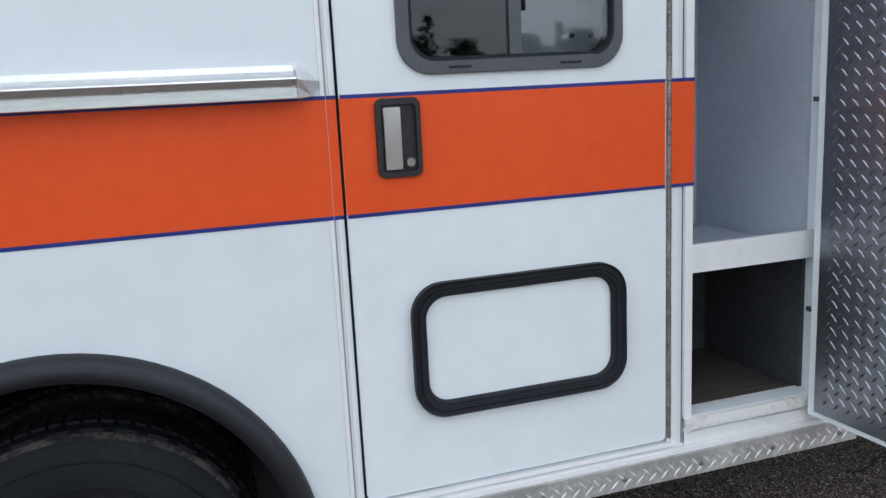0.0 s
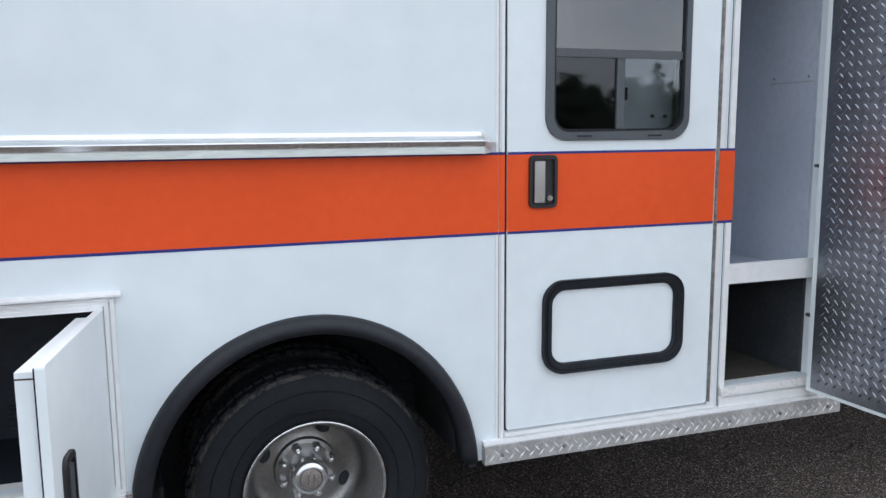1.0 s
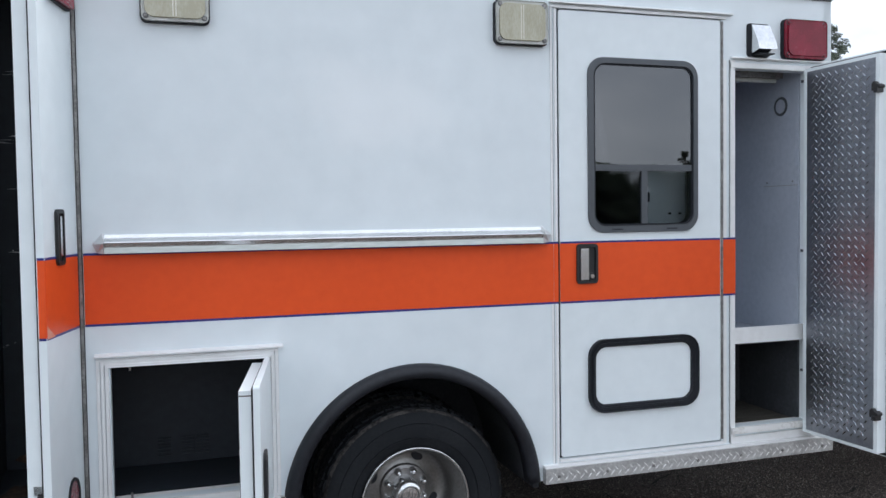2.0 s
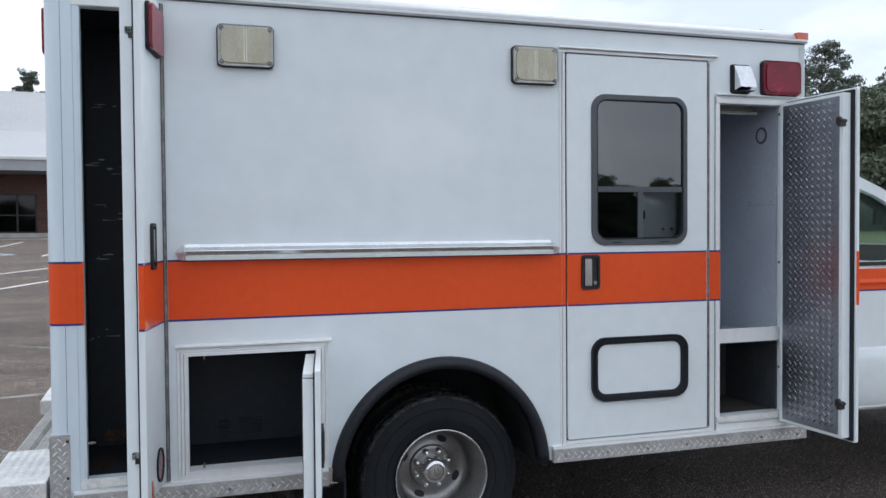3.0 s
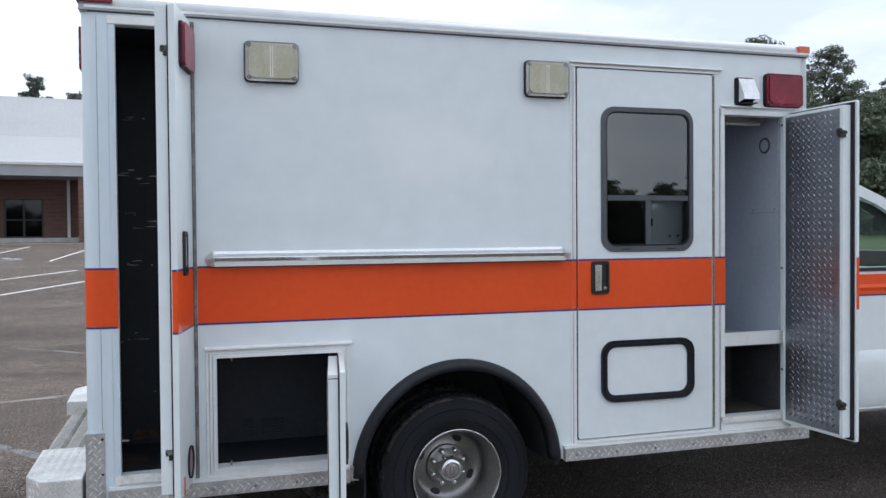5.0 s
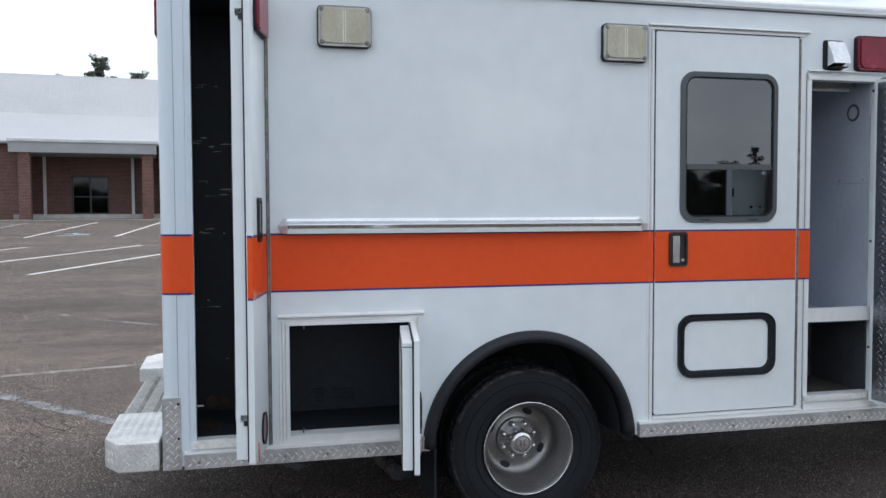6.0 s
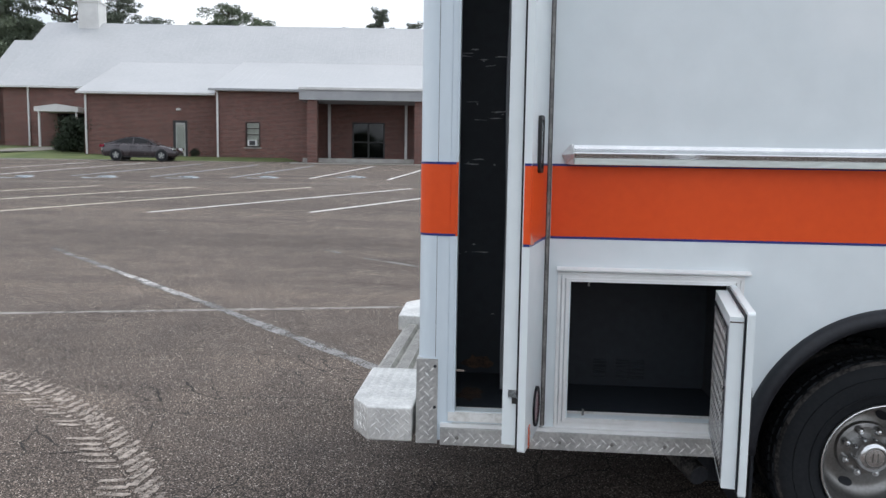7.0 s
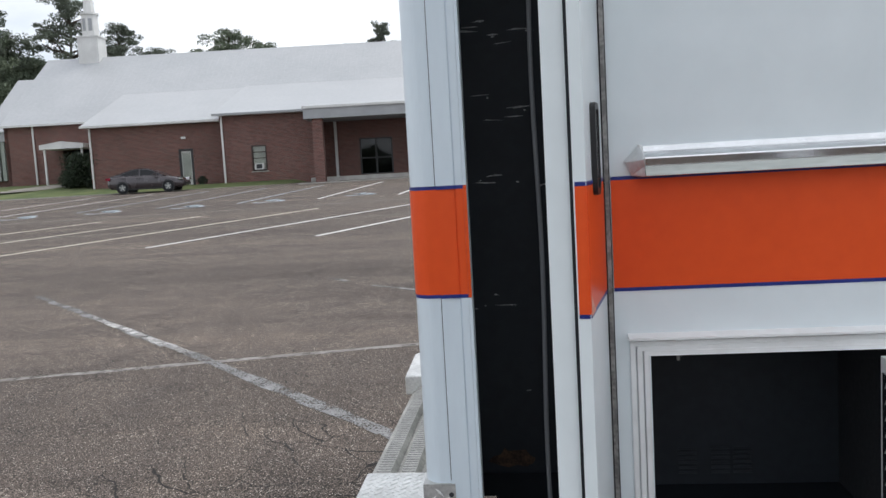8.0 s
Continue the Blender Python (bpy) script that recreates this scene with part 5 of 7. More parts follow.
part("door_lamp", plate(round_rect(0.030, 0.240, 2.235, 2.420, 0.02, 5), [], -0.012, 0.0, 0.004, m=m), RUBBER, d, "dark lamp gasket")
part("lamp_lens", plate(round_rect(0.036, 0.234, 2.241, 2.414, 0.02, 5), [], -0.026, -0.011, 0.008, m=m, seg=3), RED_LENS, d, "dark red lens")
ov = [(0.118 + 0.052 * math.cos(2 * math.pi * i / 28), 0.615 + 0.068 * math.sin(2 * math.pi * i / 28)) for i in range(28)]
ovi = [(0.118 + 0.042 * math.cos(2 * math.pi * i / 28), 0.615 + 0.058 * math.sin(2 * math.pi * i / 28)) for i in range(28)]
part("marker_gasket", plate(ov, [ovi], -0.006, 0.0, 0.002, m=m), RUBBER, d, "black oval gasket")
part("marker_lens", plate(ovi, [], -0.004, 0.0, 0.001, m=m), RED_LENS, d, "very dark red oval lens")
part("reflector", box(0.225, 0.250, -0.003, 0.0, 0.512, 0.585, m=m), AMBER_LENS, d, "thin red reflector strip")
for z in (0.70, 2.29):
    part("latch", box(0.268, 0.294, 0.030, 0.060, z - 0.014, z + 0.014, 0.003, m=m), CAR_TRIM, d, "black rotary latch")
    part("latch_arm", box(0.284, 0.303, 0.028, 0.046, z - 0.028, z - 0.010, 0.003, m=m), CAR_TRIM, d, "black latch arm")

# low locker door
d, m = locker_door("low_locker_door", -1.172, 81, 0.536, 0.497, 1.028, "small square locker door, standing open", deep=0.038, inset=0.018, skin=0.021, gap=0.027)
pm = m @ Matrix.Translation((0.500, 0.0670, 0.535)) @ Matrix.Rotation(radians(180), 4, "Z")
pl = part("inner_plate", box(0.0, 0.455, 0.0, 0.0030, 0.0, 0.445, 0.001, m=pm @ Matrix.Translation((0, -0.002, 0))), CHECKER, d, "dull diamond-plate lining")
tread_part("tread_pattern", 0.455, 0.445, pm @ Matrix.Translation((0, -0.002, 0)), PLATE_BASE, pl)
part("handle_bezel", plate(round_rect(0.395, 0.475, 0.640, 0.800, 0.022, 5), [round_rect(0.408, 0.462, 0.655, 0.785, 0.012, 4)], -0.010, 0.0, 0.003, m=m), CAR_TRIM, d, "black handle bezel")
part("handle_cup", plate(round_rect(0.406, 0.464, 0.653, 0.787, 0.012, 4), [], -0.0015, 0.002, m=m), CAR_TRIM, d)
part("paddle", box(0.430, 0.458, -0.013, -0.003, 0.665, 0.776, 0.003, m=m), GREY_FRAME, d, "dark grey paddle")
part("pan_joint", box(0.490, 0.5188, 0.027, 0.0645, 0.9935, 0.9970, m=m), RUST, d, "rust-stained joint in the pan edge")

# tall front locker door, with diamond plate inside
d, m = locker_door("front_locker_door", 1.268, 94, 0.440, 0.515, 2.192, "tall locker door lined with diamond plate, open", deep=0.048, inset=0.024)
stripe(0.006, 0.4395, 0.0, d, m)
part("stripe_edge", box(0.4395, 0.4412, 0.0, 0.0175, S0, S1, m=m), ORANGE, d, "orange band round the door edge")
pm = m @ Matrix.Translation((0.418 - 0.020, 0.0815, 0.553)) @ Matrix.Rotation(radians(180), 4, "Z")
pl = part("inner_plate", box(0.0, 0.352, 0.0, 0.0032, 0.0, 1.600, 0.001, m=pm @ Matrix.Translation((0, -0.002, 0))), CHECKER_SOFT, d, "bright diamond-plate lining")
tread_part("tread_pattern", 0.352, 1.600, pm @ Matrix.Translation((0, -0.002, 0)), CHECKER, pl)
for z in (0.705, 2.035):
    part("latch", plate([(0.391, z - 0.017), (0.412, z - 0.017), (0.418, z - 0.010), (0.431, z - 0.007), (0.431, z + 0.004), (0.414, z + 0.012), (0.408, z + 0.021), (0.399, z + 0.021), (0.391, z + 0.012)], [], 0.066, 0.098, 0.003, m=m), CAR_TRIM, d, "black rotary latch")
    part("latch_arm", box(0.408, 0.426, 0.070, 0.104, z - 0.026, z - 0.008, 0.004, m=m), CAR_TRIM, d)

# rear step bumper
b = part("bumper_end", plate([(-2.500, 0.110), (-2.508, 0.55), (-2.268, 0.55), (-2.268, 0.0), (-2.430, 0.0)], [], 0.0, 0.125, 0.006, m=Matrix(((1, 0, 0, 0), (0, 0, 1, 0), (0, 1, 0, 0.427), (0, 0, 0, 1)))), CAP_PLATE, amb, "diamond-plate bumper end")
tread_part("tread_pattern", 0.228, 0.46, Matrix(((1, 0, 0, -2.498), (0, 0, 1, 0.085), (0, -1, 0, 0.5525), (0, 0, 0, 1))), CHECKER_DULL, b, edge=0.0)
tread_part("tread_pattern", 0.158, 0.117, Matrix.Translation((-2.427, -0.0002, 0.430)), CHECKER_DULL, b, edge=0.0)
tread_part("tread_pattern", 0.128, 0.117, Matrix(((0.5369, 0.8437, 0, -2.4997), (-0.8437, 0.5369, 0, 0.1085), (0, 0, 1, 0.430), (0, 0, 0, 1))), CHECKER_DULL, b, edge=0.0)
part("bumper_end", plate([(-2.575, 2.12), (-2.560, 1.68), (-2.268, 1.68), (-2.268, 2.23), (-2.50, 2.23)], [], 0.036, 0.120, 0.006, m=Matrix(((1, 0, 0, 0), (0, 0, 1, 0), (0, 1, 0, 0.440), (0, 0, 0, 1)))), CAP_PLATE, amb, "diamond-plate bumper end")
st = part("bumper_step", box(-2.525, -2.262, 0.553, 1.677, 0.440, 0.492, 0.004), STEP_GREY, amb, "grey grip-strut step")
part("rubber_buffer", box(-2.320, -2.252, 1.560, 1.640, 0.590, 0.700, 0.02), RUBBER, amb, "black rubber buffer by the step")
for i in range(3):
    x = -2.515 + 0.080 * i
    part("step_rib", sweep([(-0.036, 0.494), (-0.024, 0.514), (0.024, 0.514), (0.036, 0.494)], 0.555, 1.675, m=Matrix(((0, 1, 0, x + 0.036), (1, 0, 0, 0), (0, 0, 1, 0), (0, 0, 0, 1)))), STEP_GREY, st)
    bm = bmesh.new()
    for k in range(50):
        add_box(bm, x + 0.014, x + 0.058, 0.565 + 0.0218 * k, 0.573 + 0.0218 * k, 0.5130, 0.5146)
    tagged(part("grip_surface", bm, HINGE, st), kind="stuff")
part("bumper_beam", box(-2.40, -2.20, 0.2, 2.1, 0.40, 0.44), UNDER, amb, "dark bumper beam")
# added black sheet: hides lit ground so the wheel space reads as shaded
part("dark_wheel_backing", box(-1.125, -0.110, 0.610, 0.618, 0.10, 0.53), UNDER, amb, "added black sheet for the shade behind the wheels")
# added flap, fills the dark space left of the tyre
part("added_dark_flap", box(-1.060, -1.050, 0.10, 0.62, 0.13, 0.46, 0.003), RUBBER, amb, "added black flap filling the dark beside the wheel")
# hidden box, added only to darken the space under the vehicle
part("underfloor_light_block", box(0.2, 1.25, 0.80, 1.50, 0.24, 0.44, 0.03), UNDER, amb, "unseen dark box that darkens the underside")
# unseen board, added to keep far-side light from under the floor
part("far_light_block", box(-2.0, XF, WIDE - 0.06, WIDE - 0.02, 0.16, 0.44, 0.01), UNDER, amb, "unseen dark board blocking light from the far side")
# another hidden box that cuts the light under the rear floor
part("rear_light_block", box(-2.0, -1.1, 0.95, 1.35, 0.30, 0.44, 0.02), UNDER, amb)

# running gear
for y in (0.70, 1.52):
    part("chassis_rail", box(XR + 0.1, 4.2, y, y + 0.08, 0.44, 0.60, 0.006), UNDER, amb, "black chassis rail")
part("axle", tube((-0.602, 0.3, 0.385), (-0.602, 2.0, 0.385), 0.06, seg=16), UNDER, amb, "dark rear axle")
part("exhaust_pipe", tube((-1.36, 0.72, 0.34), (-1.200, 0.26, 0.255), 0.040, seg=20), DUSTY_RUBBER, amb, "grey exhaust tail pipe")
part("exhaust_mouth", tube((-1.2003, 0.2608, 0.2551), (-1.1987, 0.2562, 0.2542), 0.036, seg=20), UNDER, amb, "black mouth of the tail pipe")


def wheel(x, y, parent, r=0.388, outer=True, tread=True):
    """A truck wheel: tyre with tread blocks, deep steel rim, hub and nuts. y is the outer sidewall."""
    w = 0.215
    k = r / 0.388
    prof = [(0.222 * k, y + 0.016), (0.235 * k, y + 0.004), (0.275 * k, y - 0.006), (0.312 * k, y - 0.006), (0.338 * k, y - 0.002), (0.356 * k, y + 0.004), (0.368 * k, y + 0.012), (0.375 * k, y + 0.024), (0.379 * k, y + 0.045), (0.978 * r, y + 0.085), (0.974 * r, y + w - 0.060), (0.368 * k, y + w - 0.03), (0.345 * k, y + w), (0.275 * k, y + w + 0.005), (0.222 * k, y + w - 0.016)]
    ty = part("tyre", lathe(prof, x, r - 0.003, 72), TYRE, parent, "black dusty tyre", smooth=True)
    bm = bmesh.new()
    n = 70
    for row, (ya, yb, lift) in enumerate(((0.066, 0.092, -0.002), (0.098, 0.124, -0.003), (0.130, 0.154, -0.006))):
        for i in range(n):
            mm = Matrix.Translation((x, 0, r - 0.003)) @ Matrix.Rotation(2 * math.pi * (i + 0.5 * (row % 2)) / n, 4, "Y") @ Matrix.Rotation(0.16 * (-1) ** row, 4, "Z")
            add_box(bm, -0.0125, 0.0125, y + ya, y + yb, r - 0.012, r + lift, mm)
    tagged(part("tread", bm, TYRE, ty), kind="stuff")
    bm = bmesh.new()
    for i in range(n):
        mm = Matrix.Translation((x, 0, r - 0.003)) @ Matrix.Rotation(2 * math.pi * i / n, 4, "Y")
        add_box(bm, -0.0120, 0.0120, y + 0.026, y + 0.060, 0.955 * r, 0.984 * r, mm @ Matrix.Rotation(0.07 * (-1) ** i, 4, "Z"))
    tagged(part("shoulder_tread", bm, TYRE, ty, "shallow shoulder lug pattern"), kind="stuff")
    part("dusty_shoulder", lathe([(0.3650 * k, y + 0.0088), (0.3690 * k, y + 0.0118), (0.3735 * k, y + 0.0195), (0.3752 * k, y + 0.0235)], x, r - 0.003, 72), DUSTY_RUBBER, ty, "dust-brown tyre shoulder", smooth=True)
    for rr in (0.318 * k, 0.262 * k):
        part("sidewall_rib", lathe([(rr, y - 0.004), (rr + 0.003, y - 0.0085), (rr + 0.006, y - 0.004)], x, r - 0.003, 72), TYRE, ty)
    c = r - 0.003
    if not outer:
        return
    rim = part("rim", lathe([(0.222 * k, y + 0.020), (0.226 * k, y + 0.004), (0.222 * k, y - 0.002), (0.216 * k, y + 0.004), (0.207 * k, y + 0.014), (0.203 * k, y + 0.050), (0.194 * k, y + 0.060), (0.190 * k, y + 0.160), (0.178 * k, y + 0.188), (0.145 * k, y + 0.206), (0.112 * k, y + 0.198), (0.100 * k, y + 0.194), (0.055 * k, y + 0.194)], x, c, 72), STEEL, parent, "dull steel wheel rim", smooth=True)
    part("rim_lip", lathe([(0.2265 * k, y + 0.003), (0.2225 * k, y - 0.0045), (0.2145 * k, y + 0.002), (0.222 * k, y + 0.005)], x, c, 72, closed=True), ALU, rim, "bright rim edge", smooth=True)
    for a in (25, 113, 203, 295):
        t = radians(a)
        hx, hz = x + 0.143 * k * math.cos(t), c - 0.143 * k * math.sin(t)
        ell = [(0.026 * math.cos(2 * math.pi * i / 18), 0.017 * math.sin(2 * math.pi * i / 18)) for i in range(18)]
        mm = Matrix.Translation((hx, y + 0.199, hz)) @ Matrix.Rotation(t - math.pi / 2, 4, "Y")
        part("hand_hole", plate(ell, [], 0.0, 0.006, m=mm), UNDER, rim, "dark oval hand hole")
    fl = part("hub_flange", lathe([(0.0, y + 0.176), (0.090, y + 0.176), (0.103, y + 0.180), (0.107, y + 0.197)], x, c, 48), STEEL, rim, "steel hub flange", smooth=False)
    for i in range(8):
        t = radians(22 + 45 * i)
        nx, nz = x + 0.084 * math.cos(t), c + 0.084 * math.sin(t)
        part("wheel_nut", lathe([(0.0, y + 0.143), (0.008, y + 0.145), (0.0135, y + 0.153), (0.0165, y + 0.177)], nx, nz, 12), ALU, rim, "steel wheel nut")
    part("hub_cap", lathe([(0.0, y + 0.092), (0.037, y + 0.092), (0.048, y + 0.095), (0.056, y + 0.102), (0.059, y + 0.112), (0.061, y + 0.177)], x, c, 40), ALU, rim, "bright round hub cap", smooth=True)
    part("cap_ring", lathe([(0.033, y + 0.0922), (0.035, y + 0.0895), (0.038, y + 0.0922)], x, c, 32), STEEL, rim)
    for dx in (-0.009, 0.009):
        part("cap_mark", box(x + dx - 0.0015, x + dx + 0.0015, y + 0.0905, y + 0.0925, c - 0.016, c + 0.016), STEEL, rim)


w = part("rear_wheel", tube((-0.602, 0.2, 0.385), (-0.602, 0.40, 0.385), 0.05), UNDER, amb, "dual rear wheel on dark hub")
wheel(-0.602, 0.078, w)
wheel(-0.602, 0.330, w, outer=False)
w = part("rear_wheel", tube((-0.602, 1.9, 0.385), (-0.602, 2.1, 0.385), 0.05), UNDER, amb, "dual rear wheel on dark hub")
wheel(-0.602, 2.005, w, outer=False)
wheel(-0.602, 1.755, w, outer=False)

# ---- cab of the ambulance ----
CY0, CY1 = 0.13, 2.17


def cab_shell():
    """Cab body from side outlines: lower body with wheel opening, and a roof on pillars."""
    fx, fz, fr = 3.25, 0.42, 0.46
    wheel_cut = [(fx + fr * math.cos(radians(a)), fz + fr * math.sin(radians(a))) for a in range(4, 177, 8)]
    low = [(1.40, 0.53), (wheel_cut[-1][0], 0.50)] + list(reversed(wheel_cut)) + [(wheel_cut[0][0], 0.50), (4.05, 0.50), (4.12, 0.75), (4.08, 1.12), (3.95, 1.20), (2.85, 1.315), (2.70, 1.325), (1.40, 1.325)]
    bm = slab(bmesh.new(), low, [], CY0, CY1)
    soft(bm, 0.045, 3, 0.9)
    body = part("cab_body", bm, WHITE, amb, "white truck cab")
    # side glazing pillars and roof
    top = [(1.46, 1.325), (2.74, 1.325), (2.56, 1.47), (2.30, 1.62), (2.03, 1.755), (1.88, 1.815), (1.66, 1.835), (1.48, 1.82)]
    hole = [(1.56, 1.342), (2.60, 1.342), (2.46, 1.46), (2.26, 1.575), (2.00, 1.705), (1.86, 1.758), (1.66, 1.775), (1.56, 1.74)]
    for y0, y1 in ((CY0 + 0.02, CY0 + 0.06), (CY1 - 0.06, CY1 - 0.02)):
        bm = slab(bmesh.new(), top, [hole], y0, y1)
        soft(bm, 0.008, 2, 0.9)
        part("cab_pillar", bm, WHITE, body, "white window surround")
        bm = slab(bmesh.new(), hole, [], (y0 + y1) / 2 - 0.003, (y0 + y1) / 2 + 0.003)
        g = part("cab_window", bm, GLASS_CAR, body, "tinted cab side window")
        g.visible_shadow = False
    bm = sweep([(CY0 + 0.025, 1.80), (CY0 + 0.06, 1.838), (CY0 + 0.20, 1.865), (CY1 - 0.20, 1.865), (CY1 - 0.06, 1.838), (CY1 - 0.025, 1.80)], 1.46, 1.80)
    part("cab_roof", bm, WHITE, body, "white cab roof")
    bm = bmesh.new()
    add_box(bm, 0, 0.012, CY0 + 0.06, CY1 - 0.06, 0, 1.02, Matrix.Translation((2.70, 0, 1.37)) @ Matrix.Rotation(radians(-63), 4, "Y"))
    g = part("windscreen", bm, GLASS_CAR, body, "tinted windscreen")
    g.visible_shadow = False
    part("cab_back", box(1.44, 1.47, CY0 + 0.05, CY1 - 0.05, 1.36, 1.80), WHITE, body)
    part("cab_seat", box(1.52, 1.70, 0.45, 0.95, 0.9, 1.42, 0.06), CAR_TRIM, body, "dark cab seat")
    part("dashboard", box(2.30, 2.66, CY0 + 0.1, CY1 - 0.1, 1.10, 1.425, 0.03), CAR_TRIM, body, "dark dashboard")
    # the bump under the trim's slope stands for a dark mirror
    trim = [(1.92, 1.730), (2.00, 1.705), (2.26, 1.575), (2.46, 1.46), (2.60, 1.342), (2.52, 1.342), (2.40, 1.44), (2.21, 1.545), (2.10, 1.60), (2.07, 1.545), (2.03, 1.55), (2.03, 1.635), (1.92, 1.690)]
    part("pillar_trim", slab(bmesh.new(), trim, [], CY0 + 0.062, CY0 + 0.080), CAR_TRIM, body, "black pillar trim with a dark mirror shape")
    part("window_moulding", box(1.42, 2.70, CY0 - 0.006, CY0 + 0.02, 1.318, 1.340, 0.004), CAR_TRIM, body, "black window moulding")
    part("orange_band", box(1.405, 2.85, CY0 - 0.003, CY0, 1.185, 1.302), ORANGE, body, "orange vinyl band")
    part("blue_line", box(1.405, 2.85, CY0 - 0.0036, CY0, 1.177, 1.185), BLUE, body, "thin dark blue line")
    part("body_crease", sweep([(CY0 - 0.002, 0.860), (CY0 + 0.01, 0.862), (CY0 + 0.06, 0.50), (CY0 + 0.030, 0.497), (CY0 + 0.008, 0.515), (CY0 - 0.010, 0.550), (CY0 - 0.022, 0.600), (CY0 - 0.030, 0.670), (CY0 - 0.032, 0.740), (CY0 - 0.030, 0.790), (CY0 - 0.024, 0.815), (CY0 - 0.012, 0.838)], 1.42, 2.72), WHITE, body, "swelling lower door panel", smooth=True)
    part("door_joint", box(1.505, 1.513, CY0 - 0.0022, CY0 + 0.01, 0.56, 1.318), CAR_TRIM, body, "dark door joint")
    part("band_crease", sweep([(CY0 - 0.012, 1.225), (CY0 - 0.003, 1.245), (CY0, 1.245), (CY0, 1.20), (CY0 - 0.003, 1.205)], 1.42, 2.84), ORANGE, body, "raised moulding in the orange band")
    part("front_bumper", box(4.06, 4.24, 0.18, 2.12, 0.42, 0.66, 0.03), CHROME, body, "chrome front bumper")
    part("grille", box(4.085, 4.13, 0.60, 1.70, 0.74, 1.08, 0.01), CAR_TRIM, body, "dark grille")
    for y in (0.24, 1.72):
        part("headlight", box(4.085, 4.135, y, y + 0.34, 0.80, 1.02, 0.03), CHROME, body, "headlight")
    for y in (0.17, 1.90):
        wheel(3.25, y, body, outer=(y < 1))


cab_shell()

# ---- the brick building ----
BM = Matrix.Translation((-19.68, 44.95, 1.42)) @ Matrix.Rotation(radians(6), 4, "Z")   # u along the front, v back, z up
house = new("church_hall")
house.matrix_basis = BM.copy()
tagged(house, "long red-brick hall with white metal roof and steeple", "building")


def hpart(name, bm, mat, parent=None, label=""):
    """A part of the building, from places in its own frame."""
    bmesh.ops.recalc_face_normals(bm, faces=bm.faces)
    me = bpy.data.meshes.new(name)
    bm.to_mesh(me)
    bm.free()
    me.materials.append(mat)
    ob = new(name, me)
    ob.parent = parent or house
    if label:
        tagged(ob, label)
    return ob


def hbox(name, u0, u1, v0, v1, z0, z1, mat, parent=None, label="", bevel=0.0):
    return hpart(name, box(u0, u1, v0, v1, z0, z1, bevel), mat, parent, label)


BASE = -0.6
U_R = 24.0
hpart("wall", plate(rect(-0.15, 5.62, BASE, 4.0), [rect(1.60, 2.50, 0.60, 2.12)], 0.0, 0.25), BRICK, None, "red-brown brick wall")
hpart("wall", plate(rect(-8.55, -0.15, BASE, 3.84), [rect(-3.16, -2.27, -0.05, 2.20)], 1.5, 1.75), BRICK, None, "red-brown brick wall")
hbox("wall", -0.15, 0.10, 0.25, 1.5, BASE, 4.0, BRICK)
hbox("wall", -8.55, -8.30, 1.75, 6.0, BASE, 3.84, BRICK)
hpart("wall", plate(rect(-15.98, -8.3, BASE, 4.56), [rect(-12.2, -9.35, 0.0, 2.72)], 6.0, 6.25), BRICK, None, "red-brown brick wall")
hpart("gable", plate([(-27.2 + 6.0 + 27.2, BASE), (21.2, BASE), (21.2, 4.45), (13.6, 9.45), (6.0, 4.45)], [], 0.0, 0.25, m=Matrix(((0, 1, 0, -15.97), (1, 0, 0, 0), (0, 0, 1, 0), (0, 0, 0, 1)))), BRICK, None, "brick gable wall")
hpart("wall", plate(rect(5.62, U_R, BASE, 4.0), [rect(7.78, 9.81, 0.05, 2.27)], 2.0, 2.25), BRICK, None, "red-brown brick wall")
hbox("wall", 5.37, 5.62, 0.25, 2.0, BASE, 4.0, BRICK)
hbox("wall", 12.6, U_R, 0.0, 0.25, BASE, 4.0, BRICK)
hbox("back_wall", -15.72, U_R, 21.0, 21.25, BASE, 4.4, BRICK)
hbox("end_wall", U_R - 0.25, U_R, 0.25, 21.0, BASE, 4.4, BRICK)


def roof_plane(name, u0, u1, v0, z0, v1, z1, label="", step=0.46, thick=0.10):
    bm = bmesh.new()
    a = [bm.verts.new(p) for p in ((u0, v0, z0), (u1, v0, z0), (u1, v1, z1), (u0, v1, z1))]
    b = [bm.verts.new((p.co.x, p.co.y, p.co.z - thick)) for p in a]
    bm.faces.new(a)
    bm.faces.new(list(reversed(b)))
    for i in range(4):
        j = (i + 1) % 4
        bm.faces.new((a[i], b[i], b[j], a[j]))
    r = hpart(name, bm, ROOF_METAL, None, label)
    bm = bmesh.new()
    n = int((u1 - u0) / step)
    d = Vector((0, v1 - v0, z1 - z0)).normalized()
    up = Vector((0, -d.z, d.y)) * 0.006
    for i in range(n + 1):
        u = u0 + 0.02 + (u1 - u0 - 0.04) * i / n
        q = []
        for v, z in ((v0, z0), (v1, z1)):
            p = Vector((u, v, z))
            q.append([bm.verts.new(p + Vector((-0.019, 0, 0))), bm.verts.new(p + up), bm.verts.new(p + Vector((0.019, 0, 0)))])
        bm.faces.new((q[0][0], q[0][1], q[1][1], q[1][0]))
        bm.faces.new((q[0][1], q[0][2], q[1][2], q[1][1]))
    s = hpart("roof_seams", bm, ROOF_METAL, r)
    tagged(s, kind="stuff")
    return r


roof_plane("roof", -16.1, U_R + 0.2, 5.7, 4.50, 13.6, 9.80, "white standing-seam metal roof")
roof_plane("roof", -16.1, U_R + 0.2, 21.5, 4.50, 13.6, 9.80, "white standing-seam metal roof")
